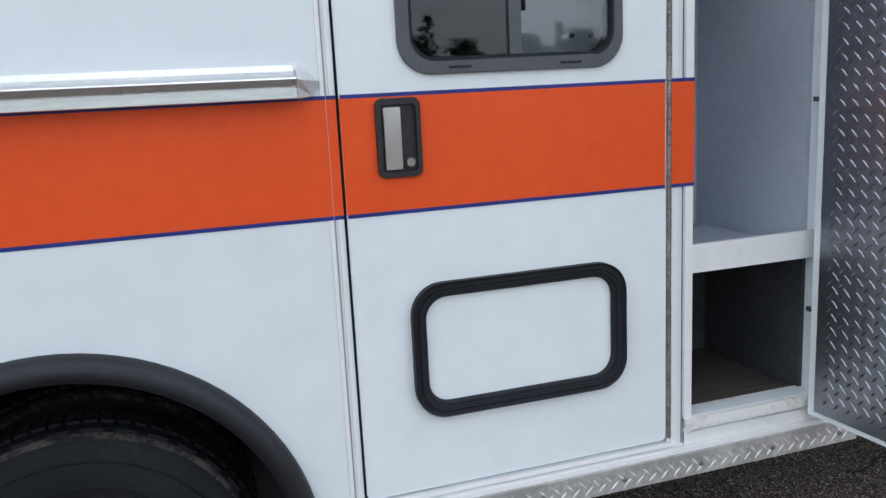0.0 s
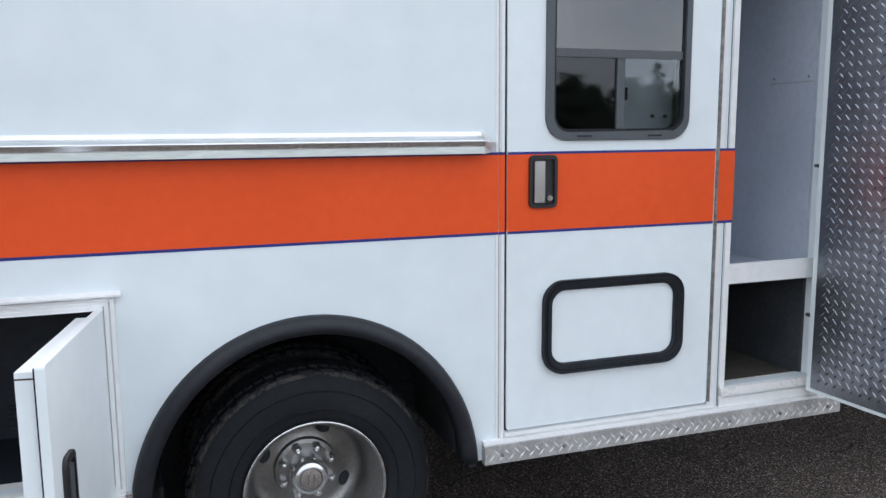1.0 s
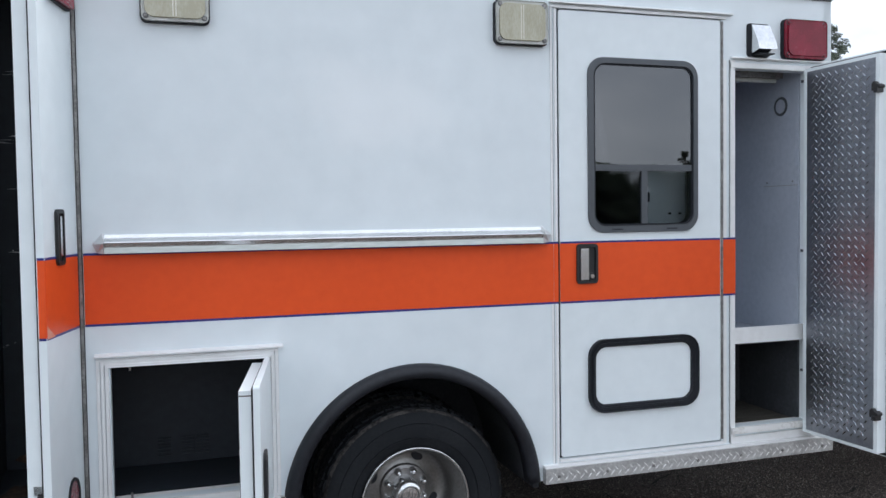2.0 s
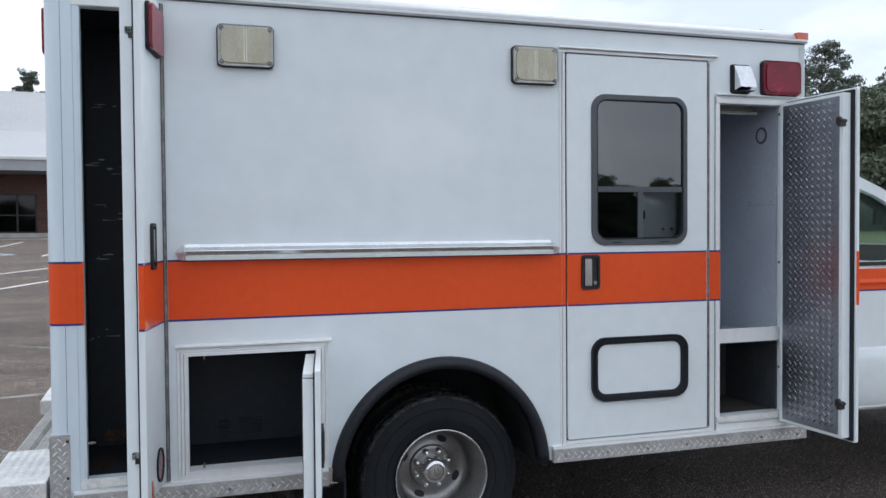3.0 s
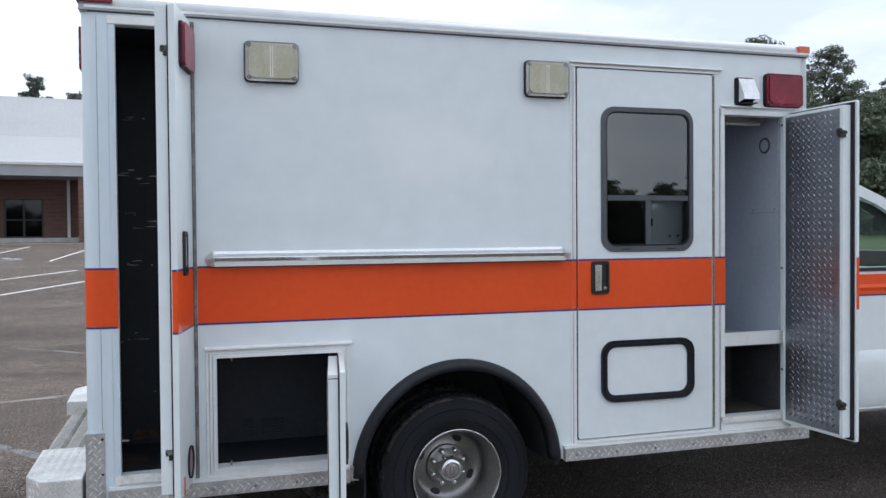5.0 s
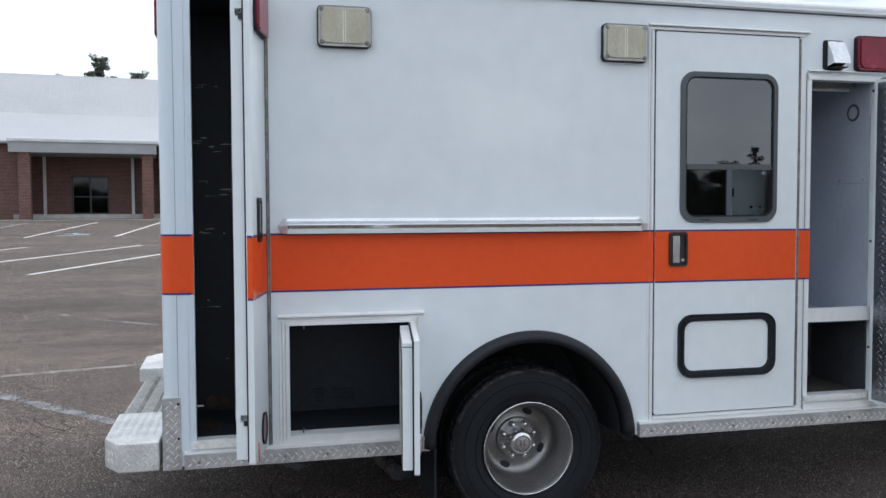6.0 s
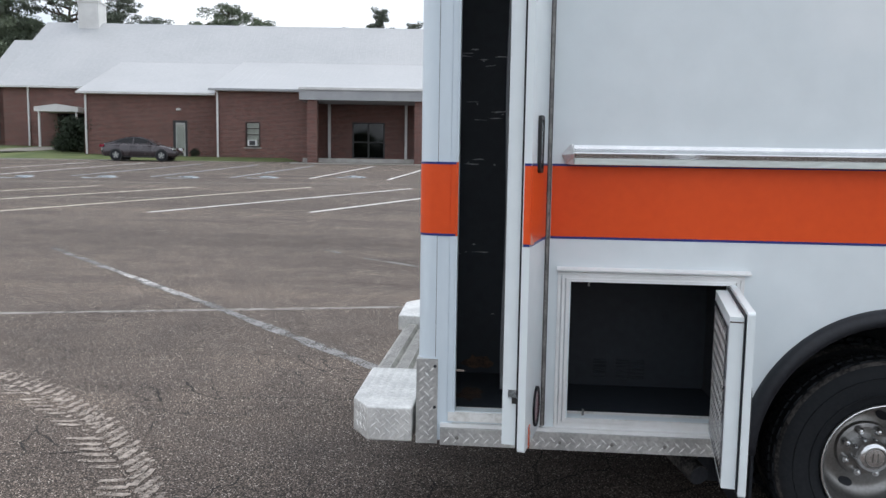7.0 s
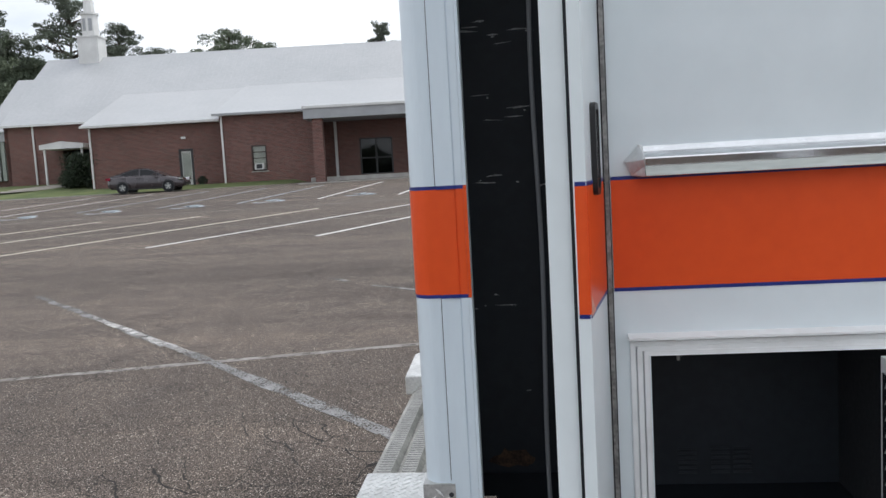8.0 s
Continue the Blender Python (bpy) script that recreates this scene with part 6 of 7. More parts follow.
roof_plane("lean_to_roof", -0.45, U_R + 0.2, -0.35, 4.04, 9.1, 6.66, "white lean-to metal roof")
roof_plane("lean_to_roof", -8.85, -0.46, 1.15, 3.86, 8.9, 6.54, "white lean-to metal roof")
roof_plane("porch_roof", 5.25, 12.5, -2.75, 3.98, 0.6, 4.36, "shallow white porch roof")
hpart("ridge_cap", sweep([(13.30, 9.605), (13.60, 9.818), (13.90, 9.605)], -16.1, U_R + 0.2), ROOF_METAL, None)
hbox("gutter", -0.45, 5.2, -0.47, -0.35, 3.90, 4.03, FASCIA_GREY, None, "grey gutter")
hbox("gutter", -8.85, -0.46, 1.03, 1.15, 3.72, 3.85, HOUSE_TRIM, None, "white gutter")
hbox("gutter", -16.0, -8.6, 5.58, 5.70, 4.37, 4.50, HOUSE_TRIM, None, "white gutter")
hbox("soffit", -0.15, 5.2, -0.35, 0.0, 3.90, 3.94, HOUSE_TRIM)
hbox("soffit", -8.55, -0.46, 1.15, 1.5, 3.72, 3.76, HOUSE_TRIM)
hbox("porch_fascia", 5.25, 12.5, -2.78, -2.66, 3.28, 3.94, FASCIA_GREY, None, "broad pale grey porch fascia")
hbox("porch_gutter", 5.20, 12.55, -2.86, -2.78, 3.84, 3.97, HOUSE_TRIM, None, "white gutter")
hbox("porch_ceiling", 5.25, 12.5, -2.66, 2.0, 3.36, 3.42, FASCIA_GREY, None, "pale porch ceiling")
hbox("porch_fascia", 5.25, 5.37, -2.66, 0.0, 3.28, 3.94, FASCIA_GREY)
for u in (5.68, 11.74):
    p = hbox("porch_pier", u, u + 0.56, -2.62, -2.06, -0.5, 3.28, BRICK, None, "square brick porch pier")
for u in (6.30, 11.05):
    hbox("porch_post", u, u + 0.16, 1.80, 1.96, 0.0, 3.36, HOUSE_TRIM, None, "white porch post", 0.01)
hbox("porch_slab", 5.3, 13.0, -1.9, 2.0, -0.5, 0.03, CONCRETE, None, "concrete porch slab")


def downspout(u, v, z1, z0=-0.3):
    bm = bmesh.new()
    add_box(bm, u - 0.05, u + 0.05, v - 0.10, v - 0.01, z0, z1)
    hpart("downspout", bm, HOUSE_TRIM, None, "white downspout")


downspout(-0.02, -0.02, 3.95, -0.1)
downspout(-8.42, 1.48, 3.75, -0.2)
downspout(-14.05, 5.98, 4.4, 0.5)
# window with a cooler in it
win = hpart("hall_window", plate(rect(1.60, 2.50, 0.60, 2.12), [rect(1.68, 2.42, 0.68, 2.04)], 0.04, 0.14), FRAME_BROWN, None, "dark-framed sash window with a cooler in it")
for z in (0.98, 1.33, 1.69):
    hbox("glazing_bar", 1.68, 2.42, 0.07, 0.11, z, z + 0.045, FRAME_BROWN, win)
hbox("window_pane", 1.68, 2.42, 0.10, 0.12, 0.68, 2.04, GLASS_HOUSE, win).visible_shadow = False
hbox("window_blind", 1.68, 2.42, 0.16, 0.18, 0.68, 2.04, BLIND, win, "pale blind behind the glass")
hbox("window_cooler", 1.78, 2.32, -0.18, 0.10, 0.70, 1.04, HOUSE_TRIM, win, "white window cooler", 0.02)
hbox("cooler_grille", 1.88, 2.22, -0.19, -0.175, 0.74, 0.99, DOOR_DARK, win, "dark cooler grille")
hbox("window_sill", 1.55, 2.55, -0.06, 0.05, 0.54, 0.60, CONCRETE, win)
# side door and lamp
dr = hpart("hall_door", plate(rect(-3.16, -2.27, -0.05, 2.20), [rect(-3.02, -2.42, 0.02, 2.06)], 1.53, 1.66), DOOR_DARK, None, "pale glazed door in a dark frame")
hbox("door_leaf", -3.05, -2.38, 1.60, 1.64, -0.02, 2.09, BLIND, dr, "pale door leaf")
hbox("door_glass", -2.95, -2.48, 1.585, 1.598, 0.30, 1.95, GLASS_HOUSE, dr).visible_shadow = False
hbox("wall_lamp", -2.90, -2.66, 1.36, 1.50, 2.80, 2.92, HOUSE_TRIM, None, "small white wall lamp", 0.02)
hbox("roof_strip", -11.6, -9.9, 10.20, 10.28, 7.42, 7.46, ROOF_METAL)
# porch doors
pd = hpart("porch_door", plate(rect(7.78, 9.81, 0.05, 2.27), [rect(7.88, 8.74, 0.12, 2.18), rect(8.84, 9.71, 0.12, 2.18)], 2.02, 2.14), DOOR_DARK, None, "dark-framed double glass doors")
for u0, u1 in ((7.88, 8.74), (8.84, 9.71)):
    hbox("door_pane", u0, u1, 2.07, 2.09, 0.12, 2.18, GLASS_PORCH, pd)
    hbox("push_bar", u0, u1, 2.03, 2.06, 1.02, 1.09, DOOR_DARK, pd)
hbox("lobby_wall", 7.0, 10.6, 4.2, 4.3, 0.0, 3.2, LOCKER_DARK, None, "dark lobby behind the doors")
# side entrance with a little pediment
hpart("pediment", plate([(-12.75, 2.74), (-9.92, 2.74), (-9.92, 3.02), (-11.33, 3.22), (-12.75, 3.02)], [], 3.9, 6.0), HOUSE_TRIM, None, "white entrance canopy")
for u in (-12.55, -10.16):
    hbox("canopy_post", u, u + 0.11, 4.0, 4.11, -0.2, 2.74, HOUSE_TRIM, None, "white canopy post")
# black sheet behind the opening stands in for the shade under the canopy
hbox("entrance_shade_sheet", -12.6, -9.0, 8.2, 8.3, -0.3, 3.2, LINER, None, "black sheet for the shade in the entrance")
# steeple
sb = hbox("steeple_base", -13.50, -12.00, 12.85, 14.35, 8.6, 11.22, HOUSE_TRIM, None, "white square steeple base")
hbox("steeple_cornice", -13.57, -11.93, 12.78, 14.42, 11.22, 11.32, HOUSE_TRIM, sb)
bm = bmesh.new()
for z0, z1, r0, r1 in ((11.32, 12.90, 0.64, 0.60), (12.90, 13.02, 0.70, 0.70), (13.02, 17.8, 0.44, 0.03)):
    add_tube(bm, (-12.75, 13.6, z0), (-12.75, 13.6, z1), r0, r1, 8)
hpart("steeple_spire", bm, HOUSE_TRIM, sb, "white eight-sided lantern and spire")
for a in range(4):
    t = radians(-90 + 22.5 + 45 * a - 67.5 + 22.5)
    mm = Matrix.Translation((-12.75, 13.6, 0)) @ Matrix.Rotation(t, 4, "Z")
    hpart("louvre_panel", box(-0.13, 0.13, -0.605, -0.54, 11.7, 12.6, 0.02, m=mm), FASCIA_GREY, sb, "grey louvre panel")
# wing further back
wing = hbox("wing", -22.55, -16.6, 16.1, 26.7, BASE, 4.9, BRICK, None, "brick wing further back")
for v0, v1 in ((15.6, 22.0), (27.2, 22.0)):
    roof_plane("wing_roof", -22.75, -16.6, v0, 4.9, v1, 9.60, "white metal roof of the wing", step=1.2)

hbox("wing_fascia", -22.75, -16.7, 15.65, 15.78, 4.15, 4.88, FASCIA_GREY, wing, "pale grey fascia")
# the porch has no depth: a black sheet on the wall gives its shade
hbox("wing_shade_sheet", -22.45, -19.6, 16.0, 16.096, 1.1, 4.1, LINER, wing, "black sheet for the shaded porch")
for u in (-22.38, -21.95, -21.5, -20.9):
    hbox("wing_column", u, u + 0.28, 15.72, 15.99, 1.1, 4.14, COLUMN_GREEN, wing, "greenish white column", 0.03)

# ---- lawn and kerb by the building ----


def lawn_height(u, v):
    base = -0.30 + 0.30 * min(max((v + 2.6) / 2.6, 0), 1)
    if u < -6:
        base += 0.55 * min(max((v - 0.5) / 5.0, 0), 1) * min((-6 - u) / 3.0, 1)
    return base


bm = bmesh.new()
us = [-220, -120, -60] + [-40 + 2 * i for i in range(24)] + [9, 12, 16, 30, 60, 120, 260]
vs_ = [-2.6, -2.2, -1.6, -1, 0, 1, 2, 3, 4, 5, 6, 8, 12, 30, 60, 120, 400]
rows = [[bm.verts.new((u, v, lawn_height(u, v) if not (5.0 < u < 13.2) or v > 0.5 else -0.5)) for v in vs_] for u in us]
for a, b in zip(rows, rows[1:]):
    for i in range(len(vs_) - 1):
        bm.faces.new((a[i], b[i], b[i + 1], a[i + 1]))
bmesh.ops.transform(bm, matrix=BM, verts=bm.verts)
tagged(part("lawn", bm, GRASS), "mown green lawn before the brick building", "lawn", kind="structure")
bm = bmesh.new()
for u0, u1 in ((-60, 5.0), (13.2, 60)):
    add_box(bm, u0, u1, -2.78, -2.6, -0.6, -0.24)
bmesh.ops.transform(bm, matrix=BM, verts=bm.verts)
tagged(part("kerb", bm, CONCRETE), "low concrete kerb along the lawn", "kerb", kind="structure")
bm = bmesh.new()
add_box(bm, 5.0, 13.2, -4.4, -2.72, -0.6, -0.24)
bmesh.ops.transform(bm, matrix=BM, verts=bm.verts)
tagged(part("porch_pavement", bm, CONCRETE), "pale concrete pavement before the porch", "pavement", kind="structure")
bm = bmesh.new()
gx = [14, 20, 26, 34, 60, 140, 500]
gy = [8, 12, 16, 20, 24, 28, 32, 36, 40, 44, 60, 120, 300]
rows = [[bm.verts.new((x, y, rise(y) + (0.05 if 0 < i < len(gy) - 1 else -0.02))) for i, y in enumerate(gy)] for x in gx]
for a, b in zip(rows, rows[1:]):
    for i in range(len(gy) - 1):
        bm.faces.new((a[i], b[i], b[i + 1], a[i + 1]))
tagged(part("lawn_east", bm, GRASS), "green verge before the wood", "lawn", kind="structure")

bm = bmesh.new()
last = None
for i in range(25):
    t = i / 24
    u = -11.2 - 2.2 * min(1, 3 * t) - 20 * max(0, t - 1 / 3)
    v = 3.8 - 2.3 * min(1, 3 * t) - 1.2 * max(0, t - 1 / 3)
    w = 0.9
    row = [bm.verts.new((u - (w if t < 0.3 else 0), v + (0 if t < 0.3 else w), lawn_height(u, v + w) + 0.03)), bm.verts.new((u + (w if t < 0.3 else 0), v - (0 if t < 0.3 else w), lawn_height(u, v) + 0.03))]
    if last:
        bm.faces.new((last[0], last[1], row[1], row[0]))
    last = row
bmesh.ops.transform(bm, matrix=BM, verts=bm.verts)
tagged(part("footpath", bm, PATH_GREY), "grey concrete footpath to the side entrance", "footpath", kind="structure")

# ---- plants ----


def leafy(leaves, center, spread, count, size, rnd):
    """Adds small leaf blades, each four corners, round a centre."""
    for _ in range(count):
        while True:
            d = (rnd.uniform(-1, 1), rnd.uniform(-1, 1), rnd.uniform(-1, 1))
            if d[0] * d[0] + d[1] * d[1] + d[2] * d[2] <= 1:
                break
        p = Vector((center[0] + d[0] * spread[0], center[1] + d[1] * spread[1], center[2] + d[2] * spread[2]))
        n = Vector((rnd.gauss(0, 1), rnd.gauss(0, 1), rnd.gauss(0, 0.8) + 0.4)).normalized()
        t = n.orthogonal().normalized()
        e = n.cross(t)
        a = rnd.uniform(0, 6.283)
        s = size * rnd.uniform(0.5, 1.25)
        u = (t * math.cos(a) + e * math.sin(a)) * s
        w = (e * math.cos(a) - t * math.sin(a)) * (s * rnd.uniform(0.3, 0.55))
        leaves += [p - u, p - u * 0.2 + w, p + u, p - u * 0.2 - w]


def leaf_mesh(name, leaves, mat):
    me = bpy.data.meshes.new(name)
    me.from_pydata(leaves, [], [(i, i + 1, i + 2, i + 3) for i in range(0, len(leaves), 4)])
    me.materials.append(mat)
    return me


def limb(bm, p0, p1, r0, r1, rnd, steps=5, wander=0.05):
    last, lr = Vector(p0), r0
    length = (Vector(p1) - Vector(p0)).length
    for i in range(1, steps + 1):
        t = i / steps
        p = Vector(p0).lerp(Vector(p1), t)
        if i < steps:
            p += Vector((rnd.uniform(-1, 1), rnd.uniform(-1, 1), rnd.uniform(-0.5, 0.5))) * wander * length
        r = r0 + (r1 - r0) * t
        add_tube(bm, last, p, lr, r, 7, caps=False)
        last, lr = p, r
    return last


def tree(place, height, radius, seed, bare, leaf, label, clumps=46, per=46, size=0.34, name="tree"):
    """A tapered trunk with limbs and a gappy crown of small leaf clumps."""
    rnd = random.Random(seed)
    root = new(name)
    tagged(root, label, "tree", "trees round the car park")
    bt, leaves = bmesh.new(), []
    limb(bt, (0, 0, -0.4), (rnd.uniform(-0.4, 0.4), rnd.uniform(-0.4, 0.4), height * 0.96), height * 0.020, 0.03, rnd, 8, 0.012)
    for i in range(clumps):
        f = (i + rnd.random()) / clumps
        z = height * (bare + (1 - bare) * f)
        prof = math.sin(math.pi * min(1, 0.18 + 0.80 * f)) ** 0.7 if bare > 0.3 else (1 - f) ** 0.6 * 0.9 + 0.12
        a = rnd.uniform(0, 6.283)
        d = radius * prof * rnd.uniform(0.25, 1.0)
        c = Vector((d * math.cos(a), d * math.sin(a), z + rnd.uniform(-0.3, 0.3)))
        limb(bt, (0, 0, max(z - 0.22 * d - 0.3, height * 0.15)), c, 0.05 + 0.008 * height * (1 - f), 0.02, rnd, 3, 0.06)
        s = radius * rnd.uniform(0.20, 0.36)
        for _ in range(3):
            k = rnd.uniform(0.45, 0.8)
            q = c + Vector((rnd.uniform(-0.8, 0.8) * s, rnd.uniform(-0.8, 0.8) * s, rnd.uniform(-0.35, 0.35) * s))
            leafy(leaves, q, (s * k, s * k, s * k * 0.5), per // 3, size, rnd)
    me = bpy.data.meshes.new("trunk")
    bt.to_mesh(me)
    bt.free()
    me.materials.append(BARK)
    new("trunk", me).parent = root
    new("crown", leaf_mesh("crown", leaves, leaf)).parent = root
    root.matrix_basis = Matrix.Translation(place)
    return root


T1 = tree((-46.0, 76, 1.2), 19.0, 3.9, 21, 0.42, LEAF, "tall dark pine with a gappy crown behind the building", 64, 330, 0.125)
T2 = tree((-52.5, 74, 1.2), 14.6, 4.8, 22, 0.20, LEAF_BROAD, "dense dark green broadleaf tree behind the building", 100, 360, 0.125)
T3 = tree((-30.5, 77, 1.2), 14.8, 3.8, 23, 0.35, LEAF_BROAD, "round-topped green tree behind the building", 80, 300, 0.12)
T4 = tree((-15.5, 78.5, 1.2), 15.0, 2.2, 24, 0.30, LEAF, "slim dark pine behind the building", 56, 240, 0.11)


def planted(src, spots):
    for x, y, k, turn in spots:
        copy_thing(src, Matrix.Translation((x, y, rise(y) - 0.2)) @ Matrix.Rotation(turn, 4, "Z") @ Matrix.Scale(k, 4))


planted(T1, [(-41.5, 77, 0.86, 1.0), (-58.5, 72, 0.98, 2.2), (-38.6, 78, 0.74, 3.0), (44.0, 47.0, 0.74, 0.4), (49.5, 44.0, 0.72, 4.2), (60, 40, 0.95, 5.0), (41.0, 52, 0.70, 2.0)])
planted(T2, [(-61, 70, 1.1, 1.2), (-58.0, 80, 1.0, 0.2), (46.5, 49.5, 0.70, 2.4), (41.5, 49.0, 0.66, 3.3), (51, 47.5, 0.72, 0.9), (56, 44, 0.8, 1.7), (37.5, 53.5, 0.62, 5.1), (43.2, 44.2, 0.55, 2.9), (47.4, 42.3, 0.55, 1.1)])
planted(T2, [(-53.2, 71, 1.12, 2.6), (-50.2, 75, 0.94, 4.1), (-47.6, 79, 0.92, 0.7), (-55.5, 68, 0.9, 3.2), (39.6, 46.5, 0.78, 1.3), (41.8, 47.5, 0.80, 4.6), (37.6, 48.5, 0.78, 2.1)])
planted(T1, [(-53.8, 73, 1.08, 0.8), (39.8, 49.5, 0.80, 3.4)])
planted(T3, [(-27.6, 78, 0.93, 1.3), (-24.5, 80, 0.85, 4.0), (-34.5, 80, 0.92, 2.0)])
planted(T4, [(-12.4, 79, 0.93, 1.9), (-20.0, 84, 0.94, 0.5)])
# woodland edge to the east, and beyond the car park behind the walker, which the windows mirror
T5 = tree((47.0, 40.5, 0.6), 7.0, 4.2, 25, 0.02, LEAF_BROAD, "low dense woodland-edge tree", 100, 360, 0.125)
planted(T5, [(-52.5, 66, 1.25, 0.6), (-55.0, 64, 1.2, 2.9), (-49.5, 69, 1.15, 5.0), (40.0, 45.5, 1.25, 2.2), (37.5, 47.0, 1.2, 3.9), (42.0, 45.0, 1.0, 1.0), (52, 38, 1.1, 2.0), (57, 34, 1.1, 3.0), (38.5, 49.0, 1.0, 4.0), (62, 30, 1.2, 5.0), (45, 43, 1.3, 0.3), (50, 41, 1.3, 1.9), (55, 37, 1.35, 4.4)])
planted(T2, [(48.5, 45.0, 0.78, 0.4), (45.0, 46.0, 0.74, 3.7), (53.5, 42.0, 0.80, 5.5), (59.0, 38.0, 0.85, 2.2)])
planted(T5, [(-60 + 3.3 * i + 1.2 * math.sin(3.1 * i), -98 - 4 * math.cos(2.3 * i), 0.96 + 0.17 * math.sin(1.7 * i), 1.3 * i) for i in range(58)])
planted(T4, [(-52 + 9.7 * i + 3.9 * math.sin(2.7 * i), -101 - 2 * math.cos(1.9 * i), 0.66 + 0.10 * math.sin(2.3 * i), 1.1 * i) for i in range(16)])
planted(T2, [(-55 + 14.4 * i + 3.2 * math.sin(2.1 * i), -108, 0.46 + 0.06 * math.sin(1.3 * i), 0.8 * i) for i in range(12)])


def shrub(place, size, seed):
    rnd = random.Random(seed)
    leaves = []
    for _ in range(30):
        leafy(leaves, (rnd.uniform(-0.5, 0.5) * size, rnd.uniform(-0.45, 0.45) * size, rnd.uniform(0.1, 1.1) * size), (0.32 * size, 0.32 * size, 0.28 * size), 150, 0.05 * size, rnd)
    me = leaf_mesh("shrub", leaves, SHRUB)
    ob = new("shrub", me)
    ob.matrix_basis = Matrix.Translation(place)
    return tagged(ob, "dark clipped evergreen shrub by the brick wall", "shrub", "shrubs")


shrub(BM @ Vector((-10.3, 3.0, 0.1)), 1.15, 31)
shrub(BM @ Vector((-9.35, 2.6, 0.0)), 1.85, 32)
shrub(BM @ Vector((-1.6, 0.6, -0.05)), 0.42, 33)

# rough grass before the eastern woods
bm = bmesh.new()
rows = []
for gx in (22, 30, 40, 52, 66, 90):
    rows.append([bm.verts.new((gx, gy + 0.6 * math.sin(gx * 0.7 + gy), rise(gy) + (0.03 if 21 < gy < 60 else -0.05))) for gy in (20, 21.5, 24, 28, 33, 38, 44, 58, 62)])
for a, b in zip(rows, rows[1:]):
    for i in range(len(a) - 1):
        bm.faces.new((a[i], b[i], b[i + 1], a[i + 1]))
tagged(part("grass_verge", bm, GRASS), "rough green grass along the woodland edge", "grass", kind="structure")

# ---- parked car ----


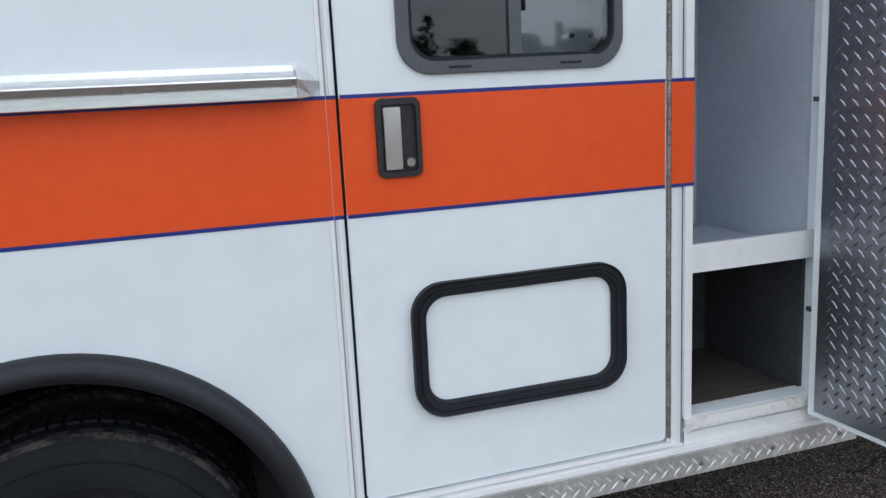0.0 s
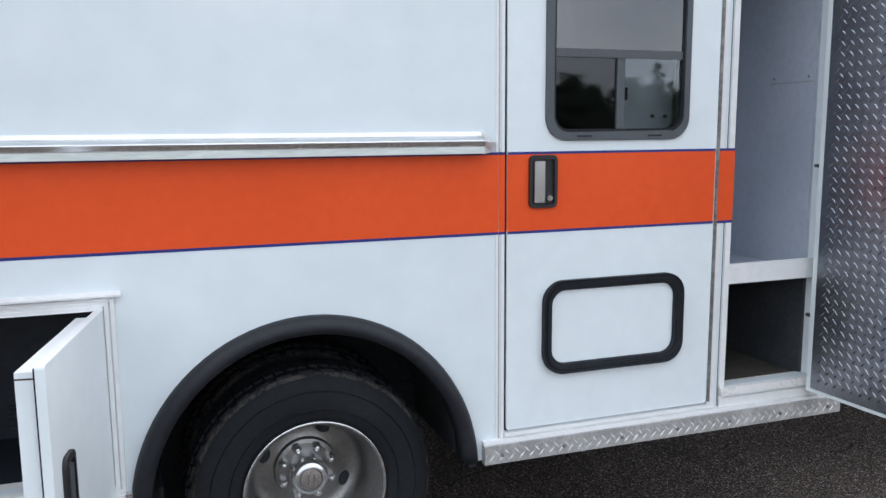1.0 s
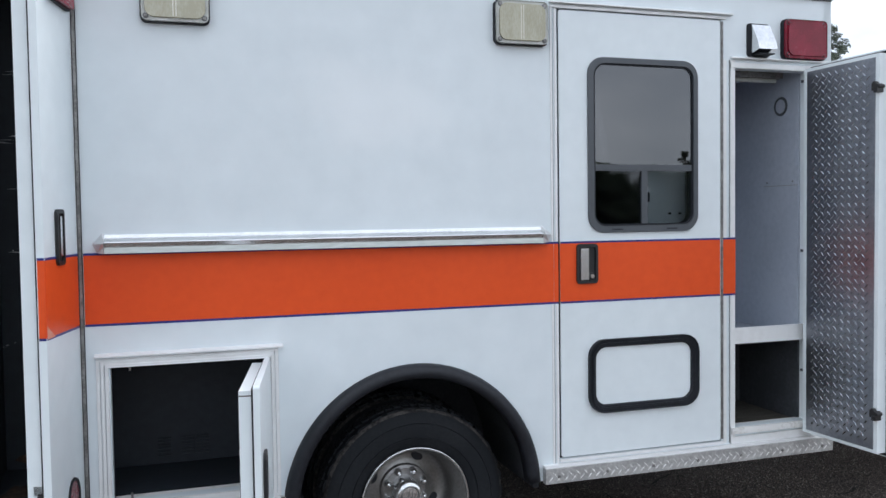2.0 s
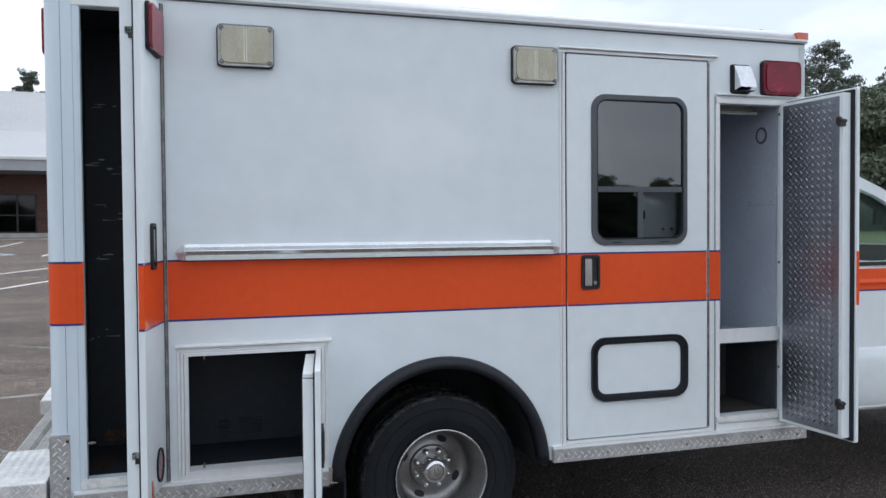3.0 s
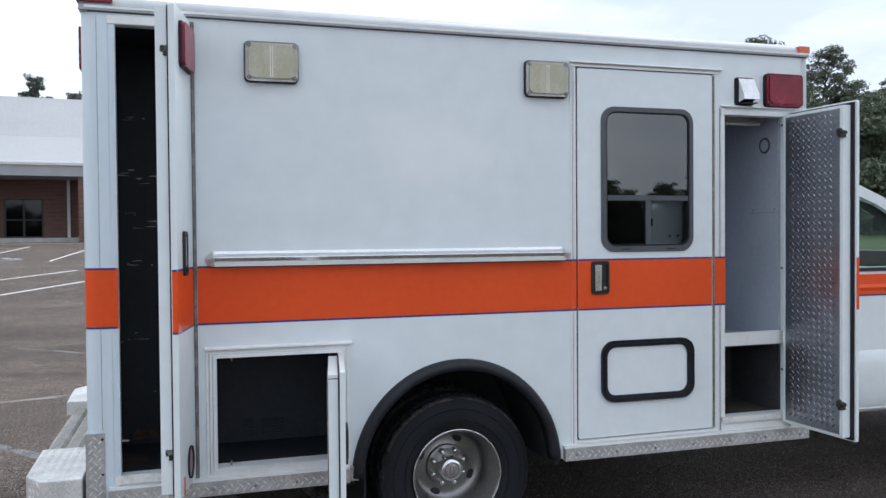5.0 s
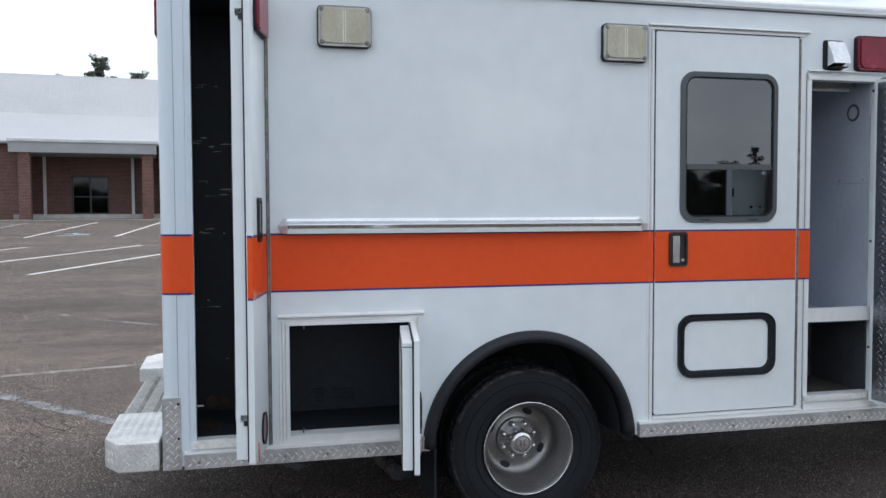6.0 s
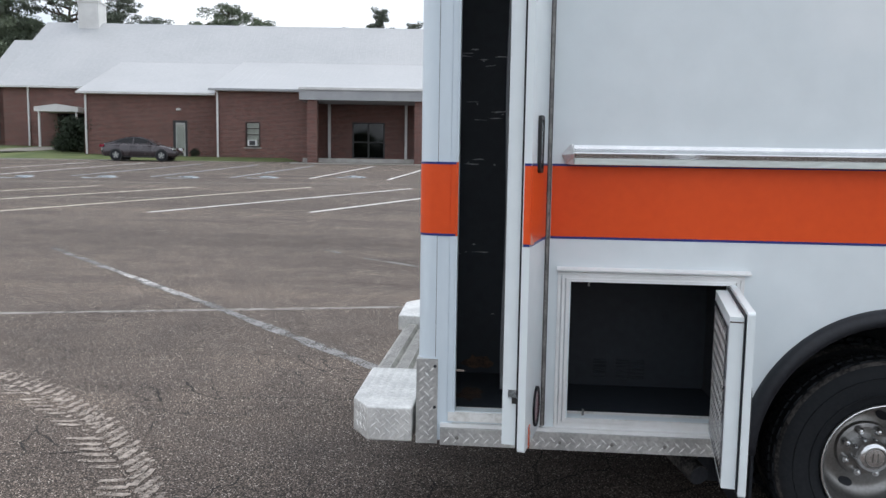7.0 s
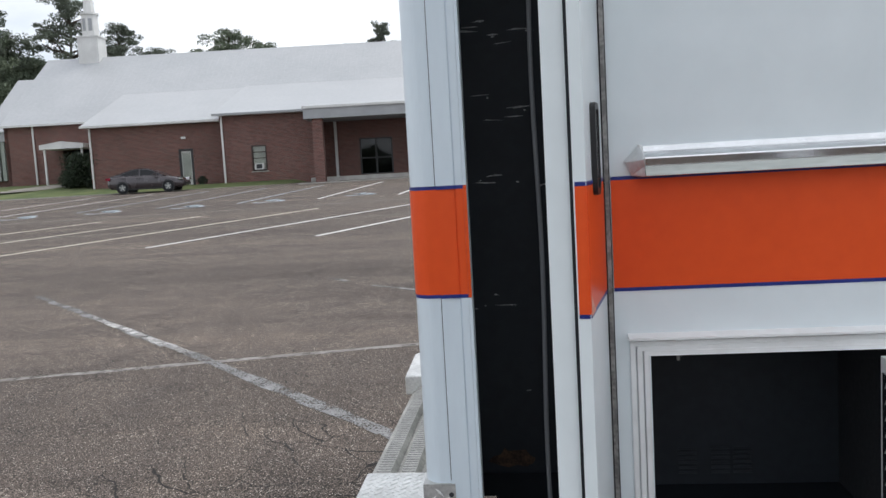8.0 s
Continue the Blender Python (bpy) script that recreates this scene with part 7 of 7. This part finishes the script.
def sedan(m):
    """A four-door saloon, nose towards +x in its own frame, 4.6 m long."""
    root = new("sedan_car")
    root.matrix_basis = m
    tagged(root, "dark grey four-door saloon car parked by the lawn", "car")

    def cpart(name, bm, mat, parent=None, label="", smooth=False):
        bmesh.ops.recalc_face_normals(bm, faces=bm.faces)
        me = bpy.data.meshes.new(name)
        bm.to_mesh(me)
        bm.free()
        me.materials.append(mat)
        if smooth:
            for p in me.polygons:
                p.use_smooth = True
        ob = new(name, me)
        ob.parent = parent or root
        if label:
            tagged(ob, label)
        return ob

    def loft(outline, wide, inset):
        bm = bmesh.new()
        sides = []
        for s in (-1, 1):
            sides.append([bm.verts.new((x, s * (wide - inset * max(0, (z - 0.55)) / 0.9), z)) for x, z in outline])
        for i in range(len(outline)):
            j = (i + 1) % len(outline)
            bm.faces.new((sides[0][i], sides[0][j], sides[1][j], sides[1][i]))
        for s in sides:
            bmesh.ops.triangulate(bm, faces=[bm.faces.new(s)])
        return bm

    # lower body, skinned over cross-sections: place, lower edge, upper edge, half width
    bm = bmesh.new()
    rings = []
    for x, za, zb, w in ((-2.33, 0.46, 0.86, 0.56), (-2.27, 0.34, 0.98, 0.74), (-2.05, 0.25, 1.02, 0.84), (-1.35, 0.20, 1.04, 0.895), (-0.5, 0.18, 1.02, 0.905), (0.5, 0.18, 0.99, 0.905), (1.1, 0.19, 0.96, 0.90), (1.6, 0.20, 0.88, 0.88), (2.0, 0.24, 0.79, 0.81), (2.22, 0.30, 0.69, 0.68), (2.32, 0.38, 0.58, 0.50)):
        h = zb - za
        half = [(0.0, za), (0.86 * w, za), (0.985 * w, za + 0.16 * h), (w, za + 0.42 * h), (0.985 * w, za + 0.70 * h), (0.955 * w, za + 0.86 * h), (0.86 * w, za + 0.965 * h), (0.45 * w, zb), (0.0, zb + 0.01)]
        ring = [(u, z) for u, z in half] + [(-u, z) for u, z in reversed(half[1:-1])]
        rings.append([bm.verts.new((x, u, z)) for u, z in ring])
    for a, b in zip(rings, rings[1:]):
        for i in range(len(a)):
            j = (i + 1) % len(a)
            bm.faces.new((a[i], a[j], b[j], b[i]))
    bm.faces.new(rings[0])
    bm.faces.new(list(reversed(rings[-1])))
    body = cpart("body", bm, CAR_PAINT, None, "dark grey metallic body", True)
    for x in (-1.35, 1.38):
        for s in (-1, 1):
            cpart("wheel_well", lathe([(0.0, s * 0.70), (0.375, s * 0.70), (0.375, s * 0.908), (0.30, s * 0.908), (0.0, s * 0.80)], x, 0.335, 32), CAR_TRIM, body, "black wheel well")
    top = [(1.20, 0.95), (0.50, 1.29), (0.10, 1.41), (-0.40, 1.445), (-0.90, 1.385), (-1.50, 1.18), (-2.05, 1.02)]
    cpart("roof", soft(loft(top, 0.87, 0.26), 0.03, 2, 0.5), CAR_PAINT, body)
    for s in (-1, 1):
        for pts in ([(0.88, 1.03), (0.44, 1.255), (0.06, 1.365), (-0.30, 1.39), (-0.32, 1.03)], [(-0.40, 1.03), (-0.38, 1.39), (-0.86, 1.335), (-1.30, 1.185), (-1.55, 1.06)]):
            bm = bmesh.new()
            vs = [[bm.verts.new((x, s * (d + 0.87 - 0.26 * (z - 0.55) / 0.9), z)) for x, z in pts] for d in (0.006, -0.01)]
            bm.faces.new(vs[0])
            for i in range(len(pts)):
                j = (i + 1) % len(pts)
                bm.faces.new((vs[0][i], vs[0][j], vs[1][j], vs[1][i]))
            cpart("side_window", bm, CAR_WINDOW, body, "dark side window")
        cpart("door_mirror", box(0.55, 0.75, s * 0.96 - 0.09, s * 0.96 + 0.09, 0.98, 1.12, 0.03), CAR_PAINT, body)
        cpart("headlight", box(2.02, 2.27, s * 0.70 - 0.16, s * 0.70 + 0.16, 0.66, 0.80, 0.03), CHROME, body, "clear headlight")
        cpart("tail_light", box(-2.325, -2.10, s * 0.70 - 0.19, s * 0.70 + 0.19, 0.80, 0.96, 0.03), RED_LENS, body, "red tail light")
        for x in (-0.36, 0.70):
            cpart("door_joint", box(x - 0.006, x + 0.006, s * 0.895 - 0.004, s * 0.895 + 0.004, 0.32, 0.98), CAR_TRIM, body)
        for x in (-0.2, -1.15):
            cpart("door_handle", box(x - 0.22, x, s * 0.862 - 0.02, s * 0.862 + 0.02, 0.85, 0.89, 0.01), CAR_PAINT, body)
        cpart("sill", box(-0.95, 0.98, s * 0.86 - 0.03, s * 0.86 + 0.03, 0.20, 0.27, 0.01), CAR_TRIM, body)
    cpart("front_grille", box(2.22, 2.335, -0.55, 0.55, 0.34, 0.50, 0.02), CAR_TRIM, body, "dark lower grille")
    for x in (-1.35, 1.38):
        for s in (-1, 1):
            y = s * 0.825
            w = cpart("wheel", lathe([(0.20, y - 0.10), (0.29, y - 0.105), (0.325, y - 0.07), (0.325, y + 0.07), (0.29, y + 0.105), (0.20, y + 0.10)], x, 0.325, 32), TYRE, None, "black tyre on alloy rim", True)
            cpart("wheel_rim", lathe([(0.0, y + s * 0.070), (0.06, y + s * 0.075), (0.19, y + s * 0.080), (0.212, y + s * 0.104)], x, 0.325, 32), GREY_FRAME, w, "silver alloy rim")
            for k in range(5):
                t = 2 * math.pi * k / 5
                mm = Matrix.Translation((x, y + s * 0.088, 0.325)) @ Matrix.Rotation(t, 4, "Y")
                cpart("spoke", box(-0.024, 0.024, -0.008, 0.008, 0.0, 0.205, 0.004, m=mm), LENS_RIM, w)
    return root


sedan(BM @ Matrix.Translation((-3.35, -3.3, -0.26)) @ Matrix.Rotation(radians(1.5), 4, "Z") @ Matrix.Scale(0.90, 4))
